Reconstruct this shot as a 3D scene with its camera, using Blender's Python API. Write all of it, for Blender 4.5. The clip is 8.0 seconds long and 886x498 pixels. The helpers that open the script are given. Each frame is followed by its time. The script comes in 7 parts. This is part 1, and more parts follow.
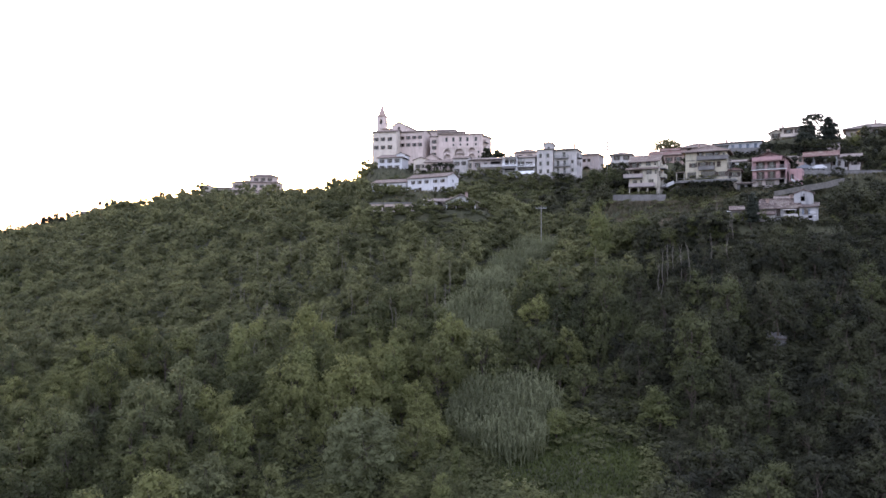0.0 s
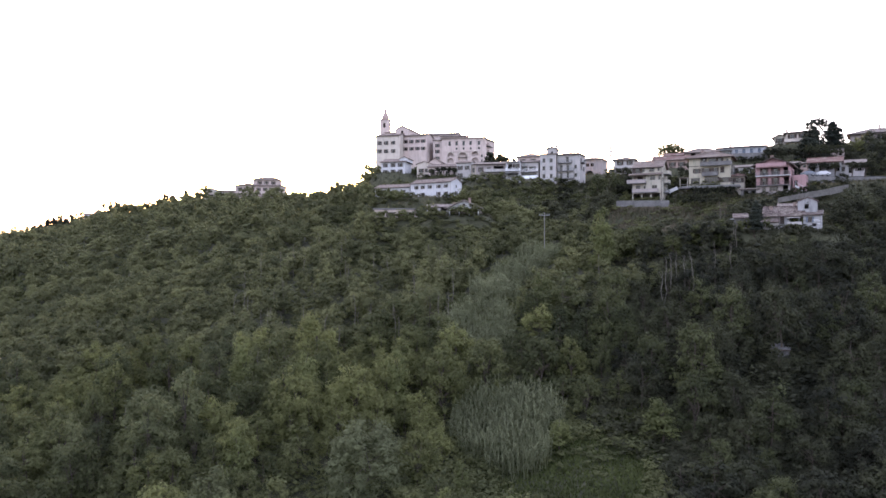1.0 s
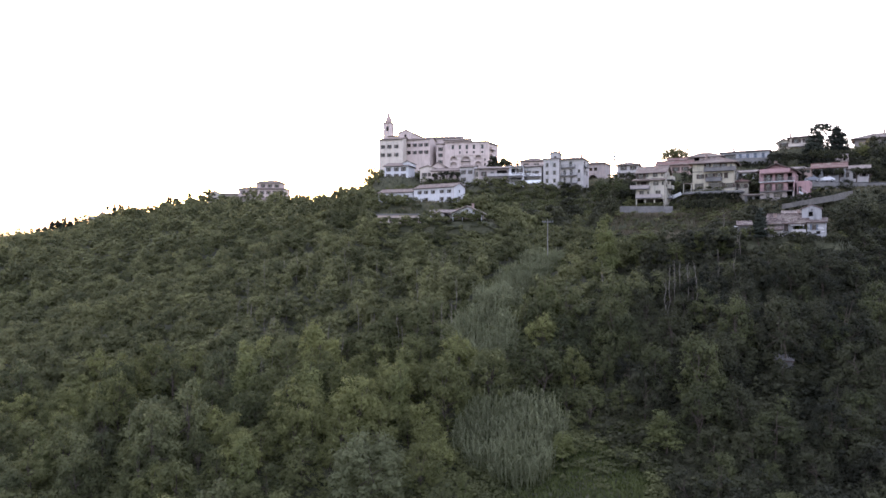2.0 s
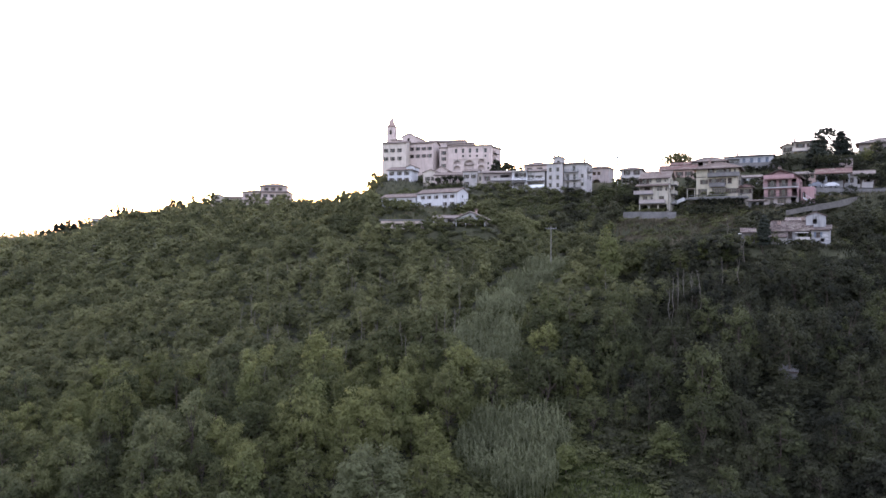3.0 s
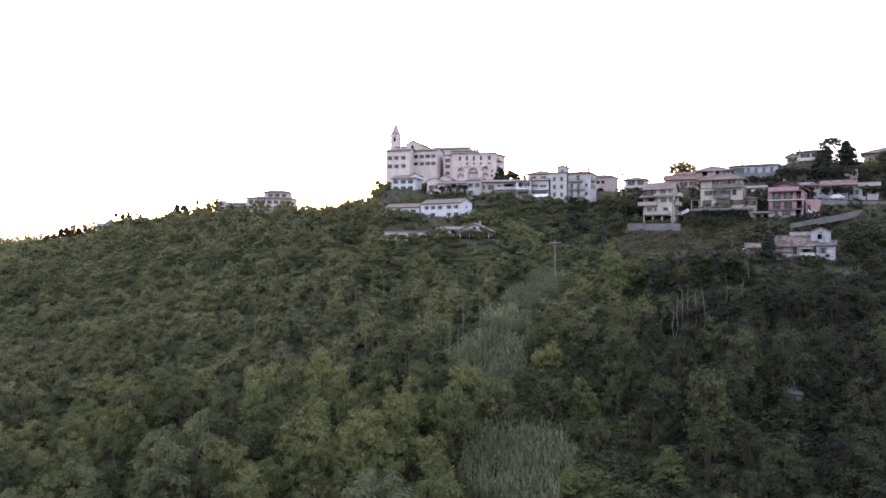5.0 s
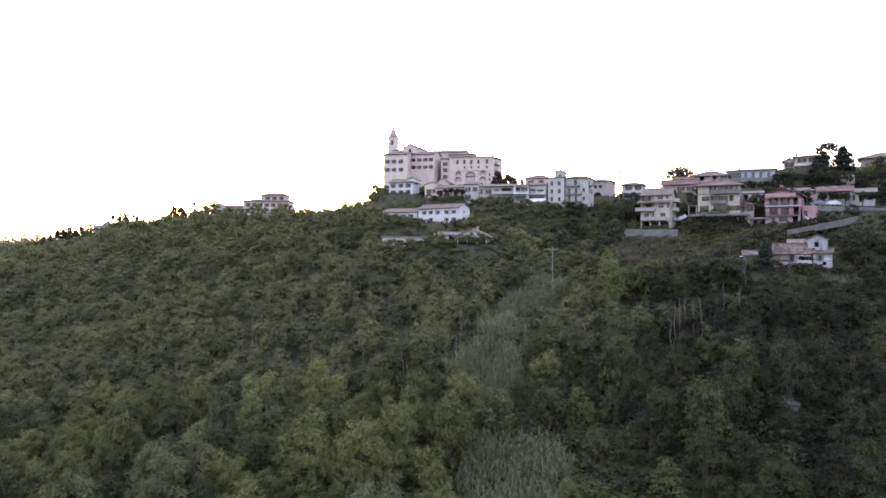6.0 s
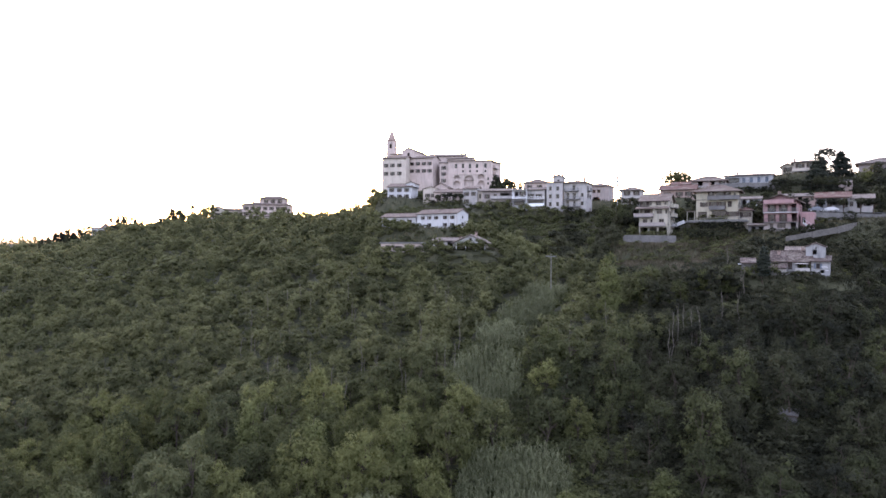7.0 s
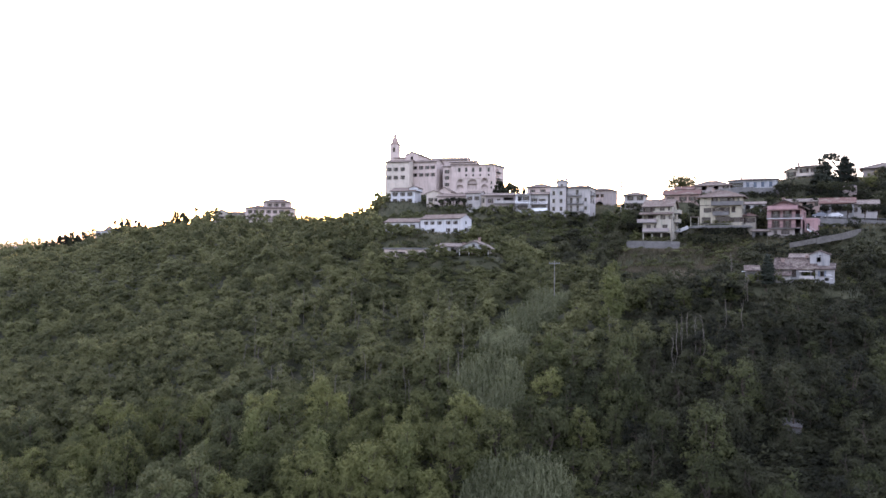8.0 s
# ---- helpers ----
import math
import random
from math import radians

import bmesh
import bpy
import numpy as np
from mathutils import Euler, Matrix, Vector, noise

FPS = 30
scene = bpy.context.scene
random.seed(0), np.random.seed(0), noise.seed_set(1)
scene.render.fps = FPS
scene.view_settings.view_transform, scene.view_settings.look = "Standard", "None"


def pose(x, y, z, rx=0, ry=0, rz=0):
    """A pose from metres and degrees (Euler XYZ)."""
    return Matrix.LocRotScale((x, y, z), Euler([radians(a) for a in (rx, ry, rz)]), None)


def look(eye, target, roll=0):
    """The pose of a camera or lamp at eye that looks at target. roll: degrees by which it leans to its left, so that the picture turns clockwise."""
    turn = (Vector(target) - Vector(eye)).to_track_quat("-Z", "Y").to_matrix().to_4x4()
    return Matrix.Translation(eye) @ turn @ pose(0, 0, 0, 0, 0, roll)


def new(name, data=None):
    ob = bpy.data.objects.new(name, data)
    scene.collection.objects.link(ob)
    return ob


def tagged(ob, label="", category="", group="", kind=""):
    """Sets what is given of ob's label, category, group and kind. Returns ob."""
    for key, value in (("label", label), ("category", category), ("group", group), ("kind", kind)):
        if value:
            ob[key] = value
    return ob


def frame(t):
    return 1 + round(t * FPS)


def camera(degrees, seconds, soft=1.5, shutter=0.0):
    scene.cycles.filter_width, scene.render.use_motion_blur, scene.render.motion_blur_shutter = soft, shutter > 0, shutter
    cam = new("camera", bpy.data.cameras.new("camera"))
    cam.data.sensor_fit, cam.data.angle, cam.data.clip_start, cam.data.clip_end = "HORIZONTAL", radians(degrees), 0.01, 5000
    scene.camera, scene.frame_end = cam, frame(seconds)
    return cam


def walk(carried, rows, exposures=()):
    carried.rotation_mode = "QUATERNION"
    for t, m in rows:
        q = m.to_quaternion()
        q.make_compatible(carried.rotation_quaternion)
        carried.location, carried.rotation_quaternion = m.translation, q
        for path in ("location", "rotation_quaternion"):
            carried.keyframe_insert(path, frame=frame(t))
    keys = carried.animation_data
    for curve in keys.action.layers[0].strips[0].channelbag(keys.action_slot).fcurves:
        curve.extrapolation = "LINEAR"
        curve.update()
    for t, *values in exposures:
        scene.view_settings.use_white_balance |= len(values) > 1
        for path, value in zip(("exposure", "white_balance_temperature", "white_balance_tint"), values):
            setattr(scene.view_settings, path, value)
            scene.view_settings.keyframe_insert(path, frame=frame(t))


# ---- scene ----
cam = camera(65.7, 8.0, soft=1.5)
METRES, EYE, TILT, LEAN, TURN = 13.4, 50.0, 0.0, 0.0, 0.0
ROWS = [
    (0.0, 0.0, 0.0, 0.0, 0.0, 0.0, -0.0),
    (0.5, -0.003, -0.0025, 0.062, 0.12, -0.0, -0.04),
    (1.0, -0.0035, -0.0065, 0.1243, 0.25, -0.0, -0.07),
    (1.5, -0.0046, -0.0069, 0.1864, 0.38, -0.0, -0.1),
    (3.0, -0.01, -0.0079, 0.3708, 0.76, -0.01, -0.13),
    (3.5, -0.0109, -0.0072, 0.4346, 0.9, -0.01, -0.15),
    (4.0, -0.0123, -0.0085, 0.4942, 1.03, -0.02, -0.16),
    (4.5, -0.012, -0.0089, 0.56, 1.11, -0.02, -0.2),
    (6.0, -0.0233, -0.0096, 0.7485, 0.83, -0.04, -0.26),
    (6.5, -0.0258, -0.011, 0.8125, 0.74, -0.04, -0.27),
    (7.0, -0.0296, -0.0128, 0.8733, 0.69, -0.03, -0.29),
    (7.5, -0.0294, -0.0169, 0.937, 0.83, -0.04, -0.29),
    (8.0, -0.0341, -0.0176, 0.9985, 0.95, -0.03, -0.31),
]
EXPOSURE, KELVIN, TINT = 2.48, 5880, 27
walk(cam, [(t, pose(0, 0, EYE, TILT, LEAN, TURN) @ pose(METRES * x, METRES * y, METRES * z, 90 + pitch, roll, yaw)) for t, x, y, z, yaw, pitch, roll in ROWS],
     exposures=[(0.0, EXPOSURE, KELVIN, TINT), (8.0, EXPOSURE, KELVIN, TINT)])

# ---- light: low evening sun behind the ridge, bright hazy sky ----
SUN_AZ, SUN_EL = -9.5, 5.3
world = bpy.data.worlds.new("sky")
scene.world = world
world.use_nodes = True
wn = world.node_tree.nodes
sky = wn.new("ShaderNodeTexSky")
sky.sky_type, sky.sun_disc = "NISHITA", False
sky.sun_elevation, sky.sun_rotation = radians(SUN_EL), radians(SUN_AZ)
sky.air_density, sky.dust_density, sky.ozone_density = 1.0, 3.0, 1.0
wn["Background"].inputs["Strength"].default_value = 0.15
haze = wn.new("ShaderNodeMix")  # thin white evening haze over the whole sky
haze.data_type, haze.blend_type = "RGBA", "ADD"
haze.inputs[0].default_value, haze.inputs[7].default_value = 1.0, (2.05, 2.1, 2.3, 1)
world.node_tree.links.new(sky.outputs[0], haze.inputs[6])
world.node_tree.links.new(haze.outputs[2], wn["Background"].inputs["Color"])
sun = new("sun", bpy.data.lights.new("sun", "SUN"))
sun.data.energy, sun.data.angle, sun.data.color = 2.5, radians(0.6), (1.0, 0.86, 0.68)
sd = Vector((math.sin(radians(SUN_AZ)) * math.cos(radians(SUN_EL)), math.cos(radians(SUN_AZ)) * math.cos(radians(SUN_EL)), math.sin(radians(SUN_EL))))
sun.matrix_world = look(sd * 900, (0, 0, 0))

# ---- materials ----
def material(name, rough=0.8, metal=0.0):
    m = bpy.data.materials.new(name)
    m.use_nodes = True
    b = m.node_tree.nodes["Principled BSDF"]
    b.inputs["Roughness"].default_value, b.inputs["Metallic"].default_value = rough, metal
    b.inputs["Specular IOR Level"].default_value = 0.25
    return m, m.node_tree.nodes, m.node_tree.links, b


def noise_tex(n, l, scale, detail=4, coord=None):
    t = n.new("ShaderNodeTexNoise")
    t.inputs["Scale"].default_value, t.inputs["Detail"].default_value = scale, detail
    if coord is not None:
        l.new(coord, t.inputs["Vector"])
    return t


def ramp(n, l, fac, stops):
    r = n.new("ShaderNodeValToRGB")
    e = r.color_ramp.elements
    e[0].position, e[0].color = stops[0][0], (*stops[0][1], 1)
    e[1].position, e[1].color = stops[-1][0], (*stops[-1][1], 1)
    for p, c in stops[1:-1]:
        e.new(p).color = (*c, 1)
    l.new(fac, r.inputs[0])
    return r.outputs[0]


def mix(n, l, fac, a, b, mode="MIX"):
    x = n.new("ShaderNodeMix")
    x.data_type, x.blend_type = "RGBA", mode
    for sock, v in ((x.inputs[0], fac), (x.inputs[6], a), (x.inputs[7], b)):
        if isinstance(v, (int, float)):
            sock.default_value = v
        elif isinstance(v, tuple):
            sock.default_value = (*v, 1)
        else:
            l.new(v, sock)
    return x.outputs[2]


def bump(n, l, b, height, strength, dist):
    k = n.new("ShaderNodeBump")
    k.inputs["Strength"].default_value, k.inputs["Distance"].default_value = strength, dist
    l.new(height, k.inputs["Height"])
    l.new(k.outputs[0], b.inputs["Normal"])


def dim(c, f):
    return tuple(v * f for v in c)


def plaster(name, rgb, wear=0.75):
    """Painted plaster: blotches a metre across, streaks running down, fine grain."""
    m, n, l, b = material(name, 0.9)
    pos = n.new("ShaderNodeNewGeometry").outputs["Position"]
    stretch = n.new("ShaderNodeMapping")
    stretch.inputs["Scale"].default_value = (1.6, 1.6, 0.22)
    l.new(pos, stretch.inputs[0])
    streak = noise_tex(n, l, 1.0, 5, stretch.outputs[0])
    blot = noise_tex(n, l, 0.45, 5, pos)
    c = mix(n, l, ramp(n, l, blot.outputs[0], [(0.35, (0, 0, 0)), (0.7, (1, 1, 1))]), rgb, dim(rgb, 0.84))
    c = mix(n, l, ramp(n, l, streak.outputs[0], [(0.52, (0, 0, 0)), (0.78, (1, 1, 1))]), c, dim((rgb[0] * 0.9, rgb[1], rgb[2]), wear * 0.8))
    l.new(c, b.inputs["Base Color"])
    grain = noise_tex(n, l, 9.0, 3, pos)
    bump(n, l, b, grain.outputs[0], 0.35, 0.03)
    return m


def speckled(name, stops, scale, rough=0.85, relief=0.05, fine=6.0):
    m, n, l, b = material(name, rough)
    pos = n.new("ShaderNodeNewGeometry").outputs["Position"]
    big = noise_tex(n, l, scale, 6, pos)
    small = noise_tex(n, l, scale * fine, 4, pos)
    f = mix(n, l, 0.45, big.outputs[0], small.outputs[0])
    l.new(ramp(n, l, f, stops), b.inputs["Base Color"])
    bump(n, l, b, small.outputs[0], 0.6, relief)
    return m


def tile_roof(name, a, b_, c_):
    """Clay pantiles: each patch fired a little differently, lichen in blotches."""
    m, n, l, b = material(name, 0.9)
    pos = n.new("ShaderNodeNewGeometry").outputs["Position"]
    cell = n.new("ShaderNodeTexVoronoi")
    cell.inputs["Scale"].default_value = 3.2
    l.new(pos, cell.inputs["Vector"])
    sep = n.new("ShaderNodeSeparateColor")
    l.new(cell.outputs["Color"], sep.inputs[0])
    col = ramp(n, l, sep.outputs[0], [(0.0, a), (0.5, b_), (1.0, c_)])
    lich = noise_tex(n, l, 0.5, 6, pos)
    col = mix(n, l, ramp(n, l, lich.outputs[0], [(0.5, (0, 0, 0)), (0.72, (0.8, 0.8, 0.8))]), col, (0.17, 0.15, 0.12))
    l.new(col, b.inputs["Base Color"])
    bump(n, l, b, sep.outputs[1], 0.5, 0.04)
    return m


def foliage(name, dark, light, glow=0.3, patch=0.16, cell=0.0):
    """Leaves: tint differs from crown to crown, from bough to bough and from leaf to leaf; some light passes through."""
    m, n, l, b = material(name, 0.8)
    b.inputs["Specular IOR Level"].default_value = 0.15
    geo = n.new("ShaderNodeNewGeometry")
    info = n.new("ShaderNodeObjectInfo")
    big = noise_tex(n, l, patch, 2, geo.outputs["Position"])
    mid = noise_tex(n, l, 0.9, 3, geo.outputs["Position"])
    own = info.outputs["Random"]
    if cell:  # one tint for each crown of a joined wood
        flat = n.new("ShaderNodeMapping")
        flat.inputs["Scale"].default_value = (1, 1, 0.15)
        l.new(geo.outputs["Position"], flat.inputs[0])
        vor = n.new("ShaderNodeTexVoronoi")
        vor.inputs["Scale"].default_value = cell
        l.new(flat.outputs[0], vor.inputs["Vector"])
        sep = n.new("ShaderNodeSeparateColor")
        l.new(vor.outputs["Color"], sep.inputs[0])
        own = sep.outputs[0]
    f = mix(n, l, 0.62, ramp(n, l, big.outputs[0], [(0.36, (0, 0, 0)), (0.64, (1, 1, 1))]), own)
    f = mix(n, l, 0.16, f, ramp(n, l, mid.outputs[0], [(0.35, (0, 0, 0)), (0.65, (1, 1, 1))]))
    f = mix(n, l, 0.1, f, geo.outputs["Random Per Island"])
    c = ramp(n, l, f, [(0.24, dark), (0.5, tuple((p + q) / 2 for p, q in zip(dark, light))), (0.76, light)])
    l.new(c, b.inputs["Base Color"])
    tr = n.new("ShaderNodeBsdfTranslucent")
    l.new(c, tr.inputs["Color"])
    ms = n.new("ShaderNodeMixShader")
    ms.inputs[0].default_value = glow
    l.new(b.outputs[0], ms.inputs[1])
    l.new(tr.outputs[0], ms.inputs[2])
    l.new(ms.outputs[0], n["Material Output"].inputs["Surface"])
    return m


def glass_mat(name, tint):
    m = bpy.data.materials.new(name)
    m.use_nodes = True
    n, l = m.node_tree.nodes, m.node_tree.links
    t, g, fr, ms = n.new("ShaderNodeBsdfTransparent"), n.new("ShaderNodeBsdfGlossy"), n.new("ShaderNodeFresnel"), n.new("ShaderNodeMixShader")
    t.inputs[0].default_value = (*tint, 1)
    g.inputs["Roughness"].default_value = 0.08
    fr.inputs[0].default_value = 1.5
    l.new(fr.outputs[0], ms.inputs[0])
    l.new(t.outputs[0], ms.inputs[1])
    l.new(g.outputs[0], ms.inputs[2])
    l.new(ms.outputs[0], n["Material Output"].inputs["Surface"])
    return m


CREAM = plaster("cream_plaster", (0.3358, 0.3054, 0.2502))
YELLOW = plaster("yellow_plaster", (0.3358, 0.3018, 0.2300))
WHITE = plaster("white_plaster", (0.4324, 0.4232, 0.4232))
WHITEWASH = plaster("old_whitewash", (0.2530, 0.2456, 0.2447), 0.5)
PINK = plaster("pink_plaster", (0.2990, 0.1886, 0.1868))
ROSE = plaster("rose_plaster", (0.4232, 0.3450, 0.3082))
# white plaster greyed down: the skyline house's shaded wall put into the colour
SHADED_WHITE = plaster("shaded_white_plaster", (0.3082, 0.3082, 0.3174))
GREY = plaster("grey_plaster", (0.3312, 0.3082, 0.2898))
TAUPE = plaster("taupe_plaster", (0.2668, 0.2300, 0.2162))
OLDBRICK = plaster("old_brick_plaster", (0.28, 0.205, 0.175))
SAND = plaster("sand_plaster", (0.4232, 0.3680, 0.3128))
CONCRETE = speckled("concrete", [(0.3, (0.0663, 0.0632, 0.0608)), (0.7, (0.1599, 0.1513, 0.1443))], 0.6)
DARK_STONE = speckled("dark_weathered_stone", [(0.3, (0.045, 0.043, 0.042)), (0.7, (0.11, 0.105, 0.10))], 1.1, relief=0.15)
STONE = speckled("rough_stone", [(0.3, (0.050, 0.046, 0.041)), (0.7, (0.130, 0.119, 0.106))], 1.1, relief=0.15)
ASPHALT = speckled("asphalt", [(0.3, (0.04, 0.04, 0.04)), (0.7, (0.08, 0.078, 0.075))], 1.5)
TILE = tile_roof("terracotta_tiles", (0.0830, 0.0627, 0.0524), (0.1168, 0.0880, 0.0736), (0.1540, 0.1202, 0.0999))
TILE_RED = tile_roof("red_tiles", (0.0736, 0.0405, 0.0331), (0.0966, 0.0524, 0.0423), (0.1196, 0.0699, 0.0570))
TILE_GREY = tile_roof("weathered_grey_tiles", (0.0717, 0.0589, 0.0513), (0.1169, 0.0950, 0.0815), (0.1886, 0.1547, 0.1320))
TILE_MOTTLED = tile_roof("mottled_old_tiles", (0.0248, 0.0186, 0.0161), (0.0558, 0.0384, 0.0322), (0.1240, 0.0980, 0.0856))
BLUE_SHUTTER = speckled("faded_blue_shutter", [(0.3, (0.06, 0.075, 0.10)), (0.7, (0.11, 0.13, 0.16))], 2.0, 0.6, 0.01)
SHUTTER = speckled("brown_shutter_paint", [(0.3, (0.024, 0.017, 0.013)), (0.7, (0.055, 0.038, 0.029))], 2.0, 0.6, 0.01)
FRAME_M = speckled("frame_paint", [(0.3, (0.07, 0.054, 0.045)), (0.7, (0.14, 0.112, 0.095))], 2.0, 0.5, 0.01)
WHITE_PAINT = speckled("white_paint", [(0.3, (0.62, 0.62, 0.62)), (0.7, (0.80, 0.80, 0.79))], 1.3, 0.5, 0.01)
STEEL = speckled("painted_steel", [(0.3, (0.10, 0.10, 0.10)), (0.7, (0.2, 0.2, 0.19))], 3.0, 0.5, 0.01)
GALV = speckled("galvanised_steel", [(0.3, (0.35, 0.35, 0.35)), (0.7, (0.5, 0.5, 0.5))], 3.0, 0.45, 0.01)
BARK = speckled("bark", [(0.3, (0.028, 0.022, 0.017)), (0.7, (0.075, 0.058, 0.045))], 2.5, 0.95, 0.06)
PALE_BARK = speckled("pale_dead_wood", [(0.3, (0.085, 0.074, 0.062)), (0.7, (0.17, 0.15, 0.125))], 2.5, 0.95, 0.04)
POLE_WOOD = speckled("weathered_pole", [(0.3, (0.14, 0.13, 0.117)), (0.7, (0.23, 0.215, 0.195))], 2.5, 0.9, 0.02)
RUBBER = speckled("tyre_rubber", [(0.3, (0.02, 0.02, 0.02)), (0.7, (0.04, 0.04, 0.04))], 4.0, 0.9, 0.01)
GLASS = glass_mat("window_glass", (0.11, 0.12, 0.12))
DARK_IN = speckled("dim_interior", [(0.3, (0.05, 0.045, 0.04)), (0.7, (0.09, 0.08, 0.07))], 1.0)
AWNING = speckled("awning_cloth", [(0.3, (0.45, 0.42, 0.40)), (0.7, (0.6, 0.56, 0.52))], 1.2, 0.9, 0.02)
CARPAINT = speckled("white_car_paint", [(0.3, (0.40, 0.40, 0.41)), (0.7, (0.47, 0.47, 0.48))], 1.0, 0.25, 0.002)
CARGREY = speckled("grey_car_paint", [(0.3, (0.10, 0.11, 0.13)), (0.7, (0.15, 0.16, 0.18))], 1.0, 0.25, 0.002)
LEAF_ROBINIA = foliage("yellow_green_leaves", (0.0676, 0.0730, 0.0276), (0.1399, 0.1450, 0.0529), 0.45)
LEAF_OAK = foliage("dark_green_leaves", (0.0429, 0.0480, 0.0209), (0.1015, 0.1070, 0.0429), 0.42)
# next two: oak green dimmed for the shaded east slope; second also for hedges
LEAF_HALF_DIM = foliage("half_dim_oak_leaves", (0.0286, 0.0330, 0.0150), (0.0731, 0.0790, 0.0330), 0.38)
LEAF_DIM = foliage("dim_leaves", (0.0134, 0.0147, 0.0091), (0.0437, 0.0460, 0.0229), 0.32)
LEAF_GREY = foliage("grey_green_leaves", (0.0496, 0.0550, 0.0264), (0.1106, 0.1170, 0.0518), 0.38)
LEAF_SALLOW = foliage("sallow_leaves", (0.053, 0.059, 0.029), (0.106, 0.114, 0.056), 0.4)
LEAF_MAPLE = foliage("maple_leaves", (0.0530, 0.0600, 0.0240), (0.1145, 0.1240, 0.0460), 0.42)
LEAF_DARK = foliage("evergreen_needles", (0.0132, 0.0170, 0.0130), (0.0352, 0.0400, 0.0271), 0.15)
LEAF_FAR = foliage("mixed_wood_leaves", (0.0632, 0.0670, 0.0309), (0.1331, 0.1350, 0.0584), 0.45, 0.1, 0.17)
# the same wood's leaves darkened: shade of the east slope put into the colour
LEAF_SHADE = foliage("shaded_wood_leaves", (0.0174, 0.0189, 0.0110), (0.0570, 0.0581, 0.0298), 0.36, 0.1, 0.17)
DRY_GRASS = foliage("dry_grass_blades", (0.0660, 0.0600, 0.0378), (0.1595, 0.1280, 0.0885), 0.3)
ROUGH_GRASS = foliage("rough_grass_blades", (0.0264, 0.0280, 0.0165), (0.1375, 0.1220, 0.0684), 0.3)
CANE_M = foliage("cane_leaves", (0.071, 0.077, 0.041), (0.142, 0.150, 0.081), 0.35)
GRASS_M = foliage("meadow_grass", (0.028, 0.035, 0.012), (0.070, 0.082, 0.026), 0.3)
GROUND_M = speckled("undergrowth_soil", [(0.25, (0.020, 0.021, 0.012)), (0.5, (0.040, 0.041, 0.022)), (0.75, (0.085, 0.076, 0.046))], 0.5, 0.95, 0.4)
SOIL_M = speckled("dry_grass_soil", [(0.3, (0.075, 0.068, 0.04)), (0.7, (0.17, 0.145, 0.095))], 0.5, 0.95, 0.1)

# ---- building tools ----
def mesh_of(name, verts, faces, mats, smooth=False):
    me = bpy.data.meshes.new(name)
    me.from_pydata([tuple(v) for v in verts], [], faces)
    for m in mats if isinstance(mats, (list, tuple)) else [mats]:
        me.materials.append(m)
    if smooth:
        me.polygons.foreach_set("use_smooth", [True] * len(me.polygons))
    me.update()
    return me


def array_mesh(name, verts, quads, tris, mat):
    """A mesh straight from number arrays: (n,3) corners, (a,4) quads, (b,3) triangles."""
    me = bpy.data.meshes.new(name)
    me.vertices.add(len(verts))
    me.vertices.foreach_set("co", np.asarray(verts, dtype=np.float32).ravel())
    nq, nt = len(quads), len(tris)
    me.loops.add(nq * 4 + nt * 3)
    loops = np.concatenate([np.asarray(quads, dtype=np.int32).ravel(), np.asarray(tris, dtype=np.int32).ravel()])
    me.loops.foreach_set("vertex_index", loops.astype(np.int32))
    me.polygons.add(nq + nt)
    me.polygons.foreach_set("loop_start", np.concatenate([np.arange(nq) * 4, nq * 4 + np.arange(nt) * 3]).astype(np.int32))
    me.materials.append(mat)
    me.update(calc_edges=True)
    return me


def put(name, me, parent=None, m=None, label=""):
    ob = new(name, me)
    if parent is not None:
        ob.parent = parent
    if m is not None:
        ob.matrix_basis = m
    if label:
        ob["label"] = label
    return ob


def thing(name, pos, yaw, label, category, group="", kind=""):
    ob = new(name)
    ob.matrix_basis = pose(*pos, 0, 0, yaw)
    return tagged(ob, label, category, group, kind)


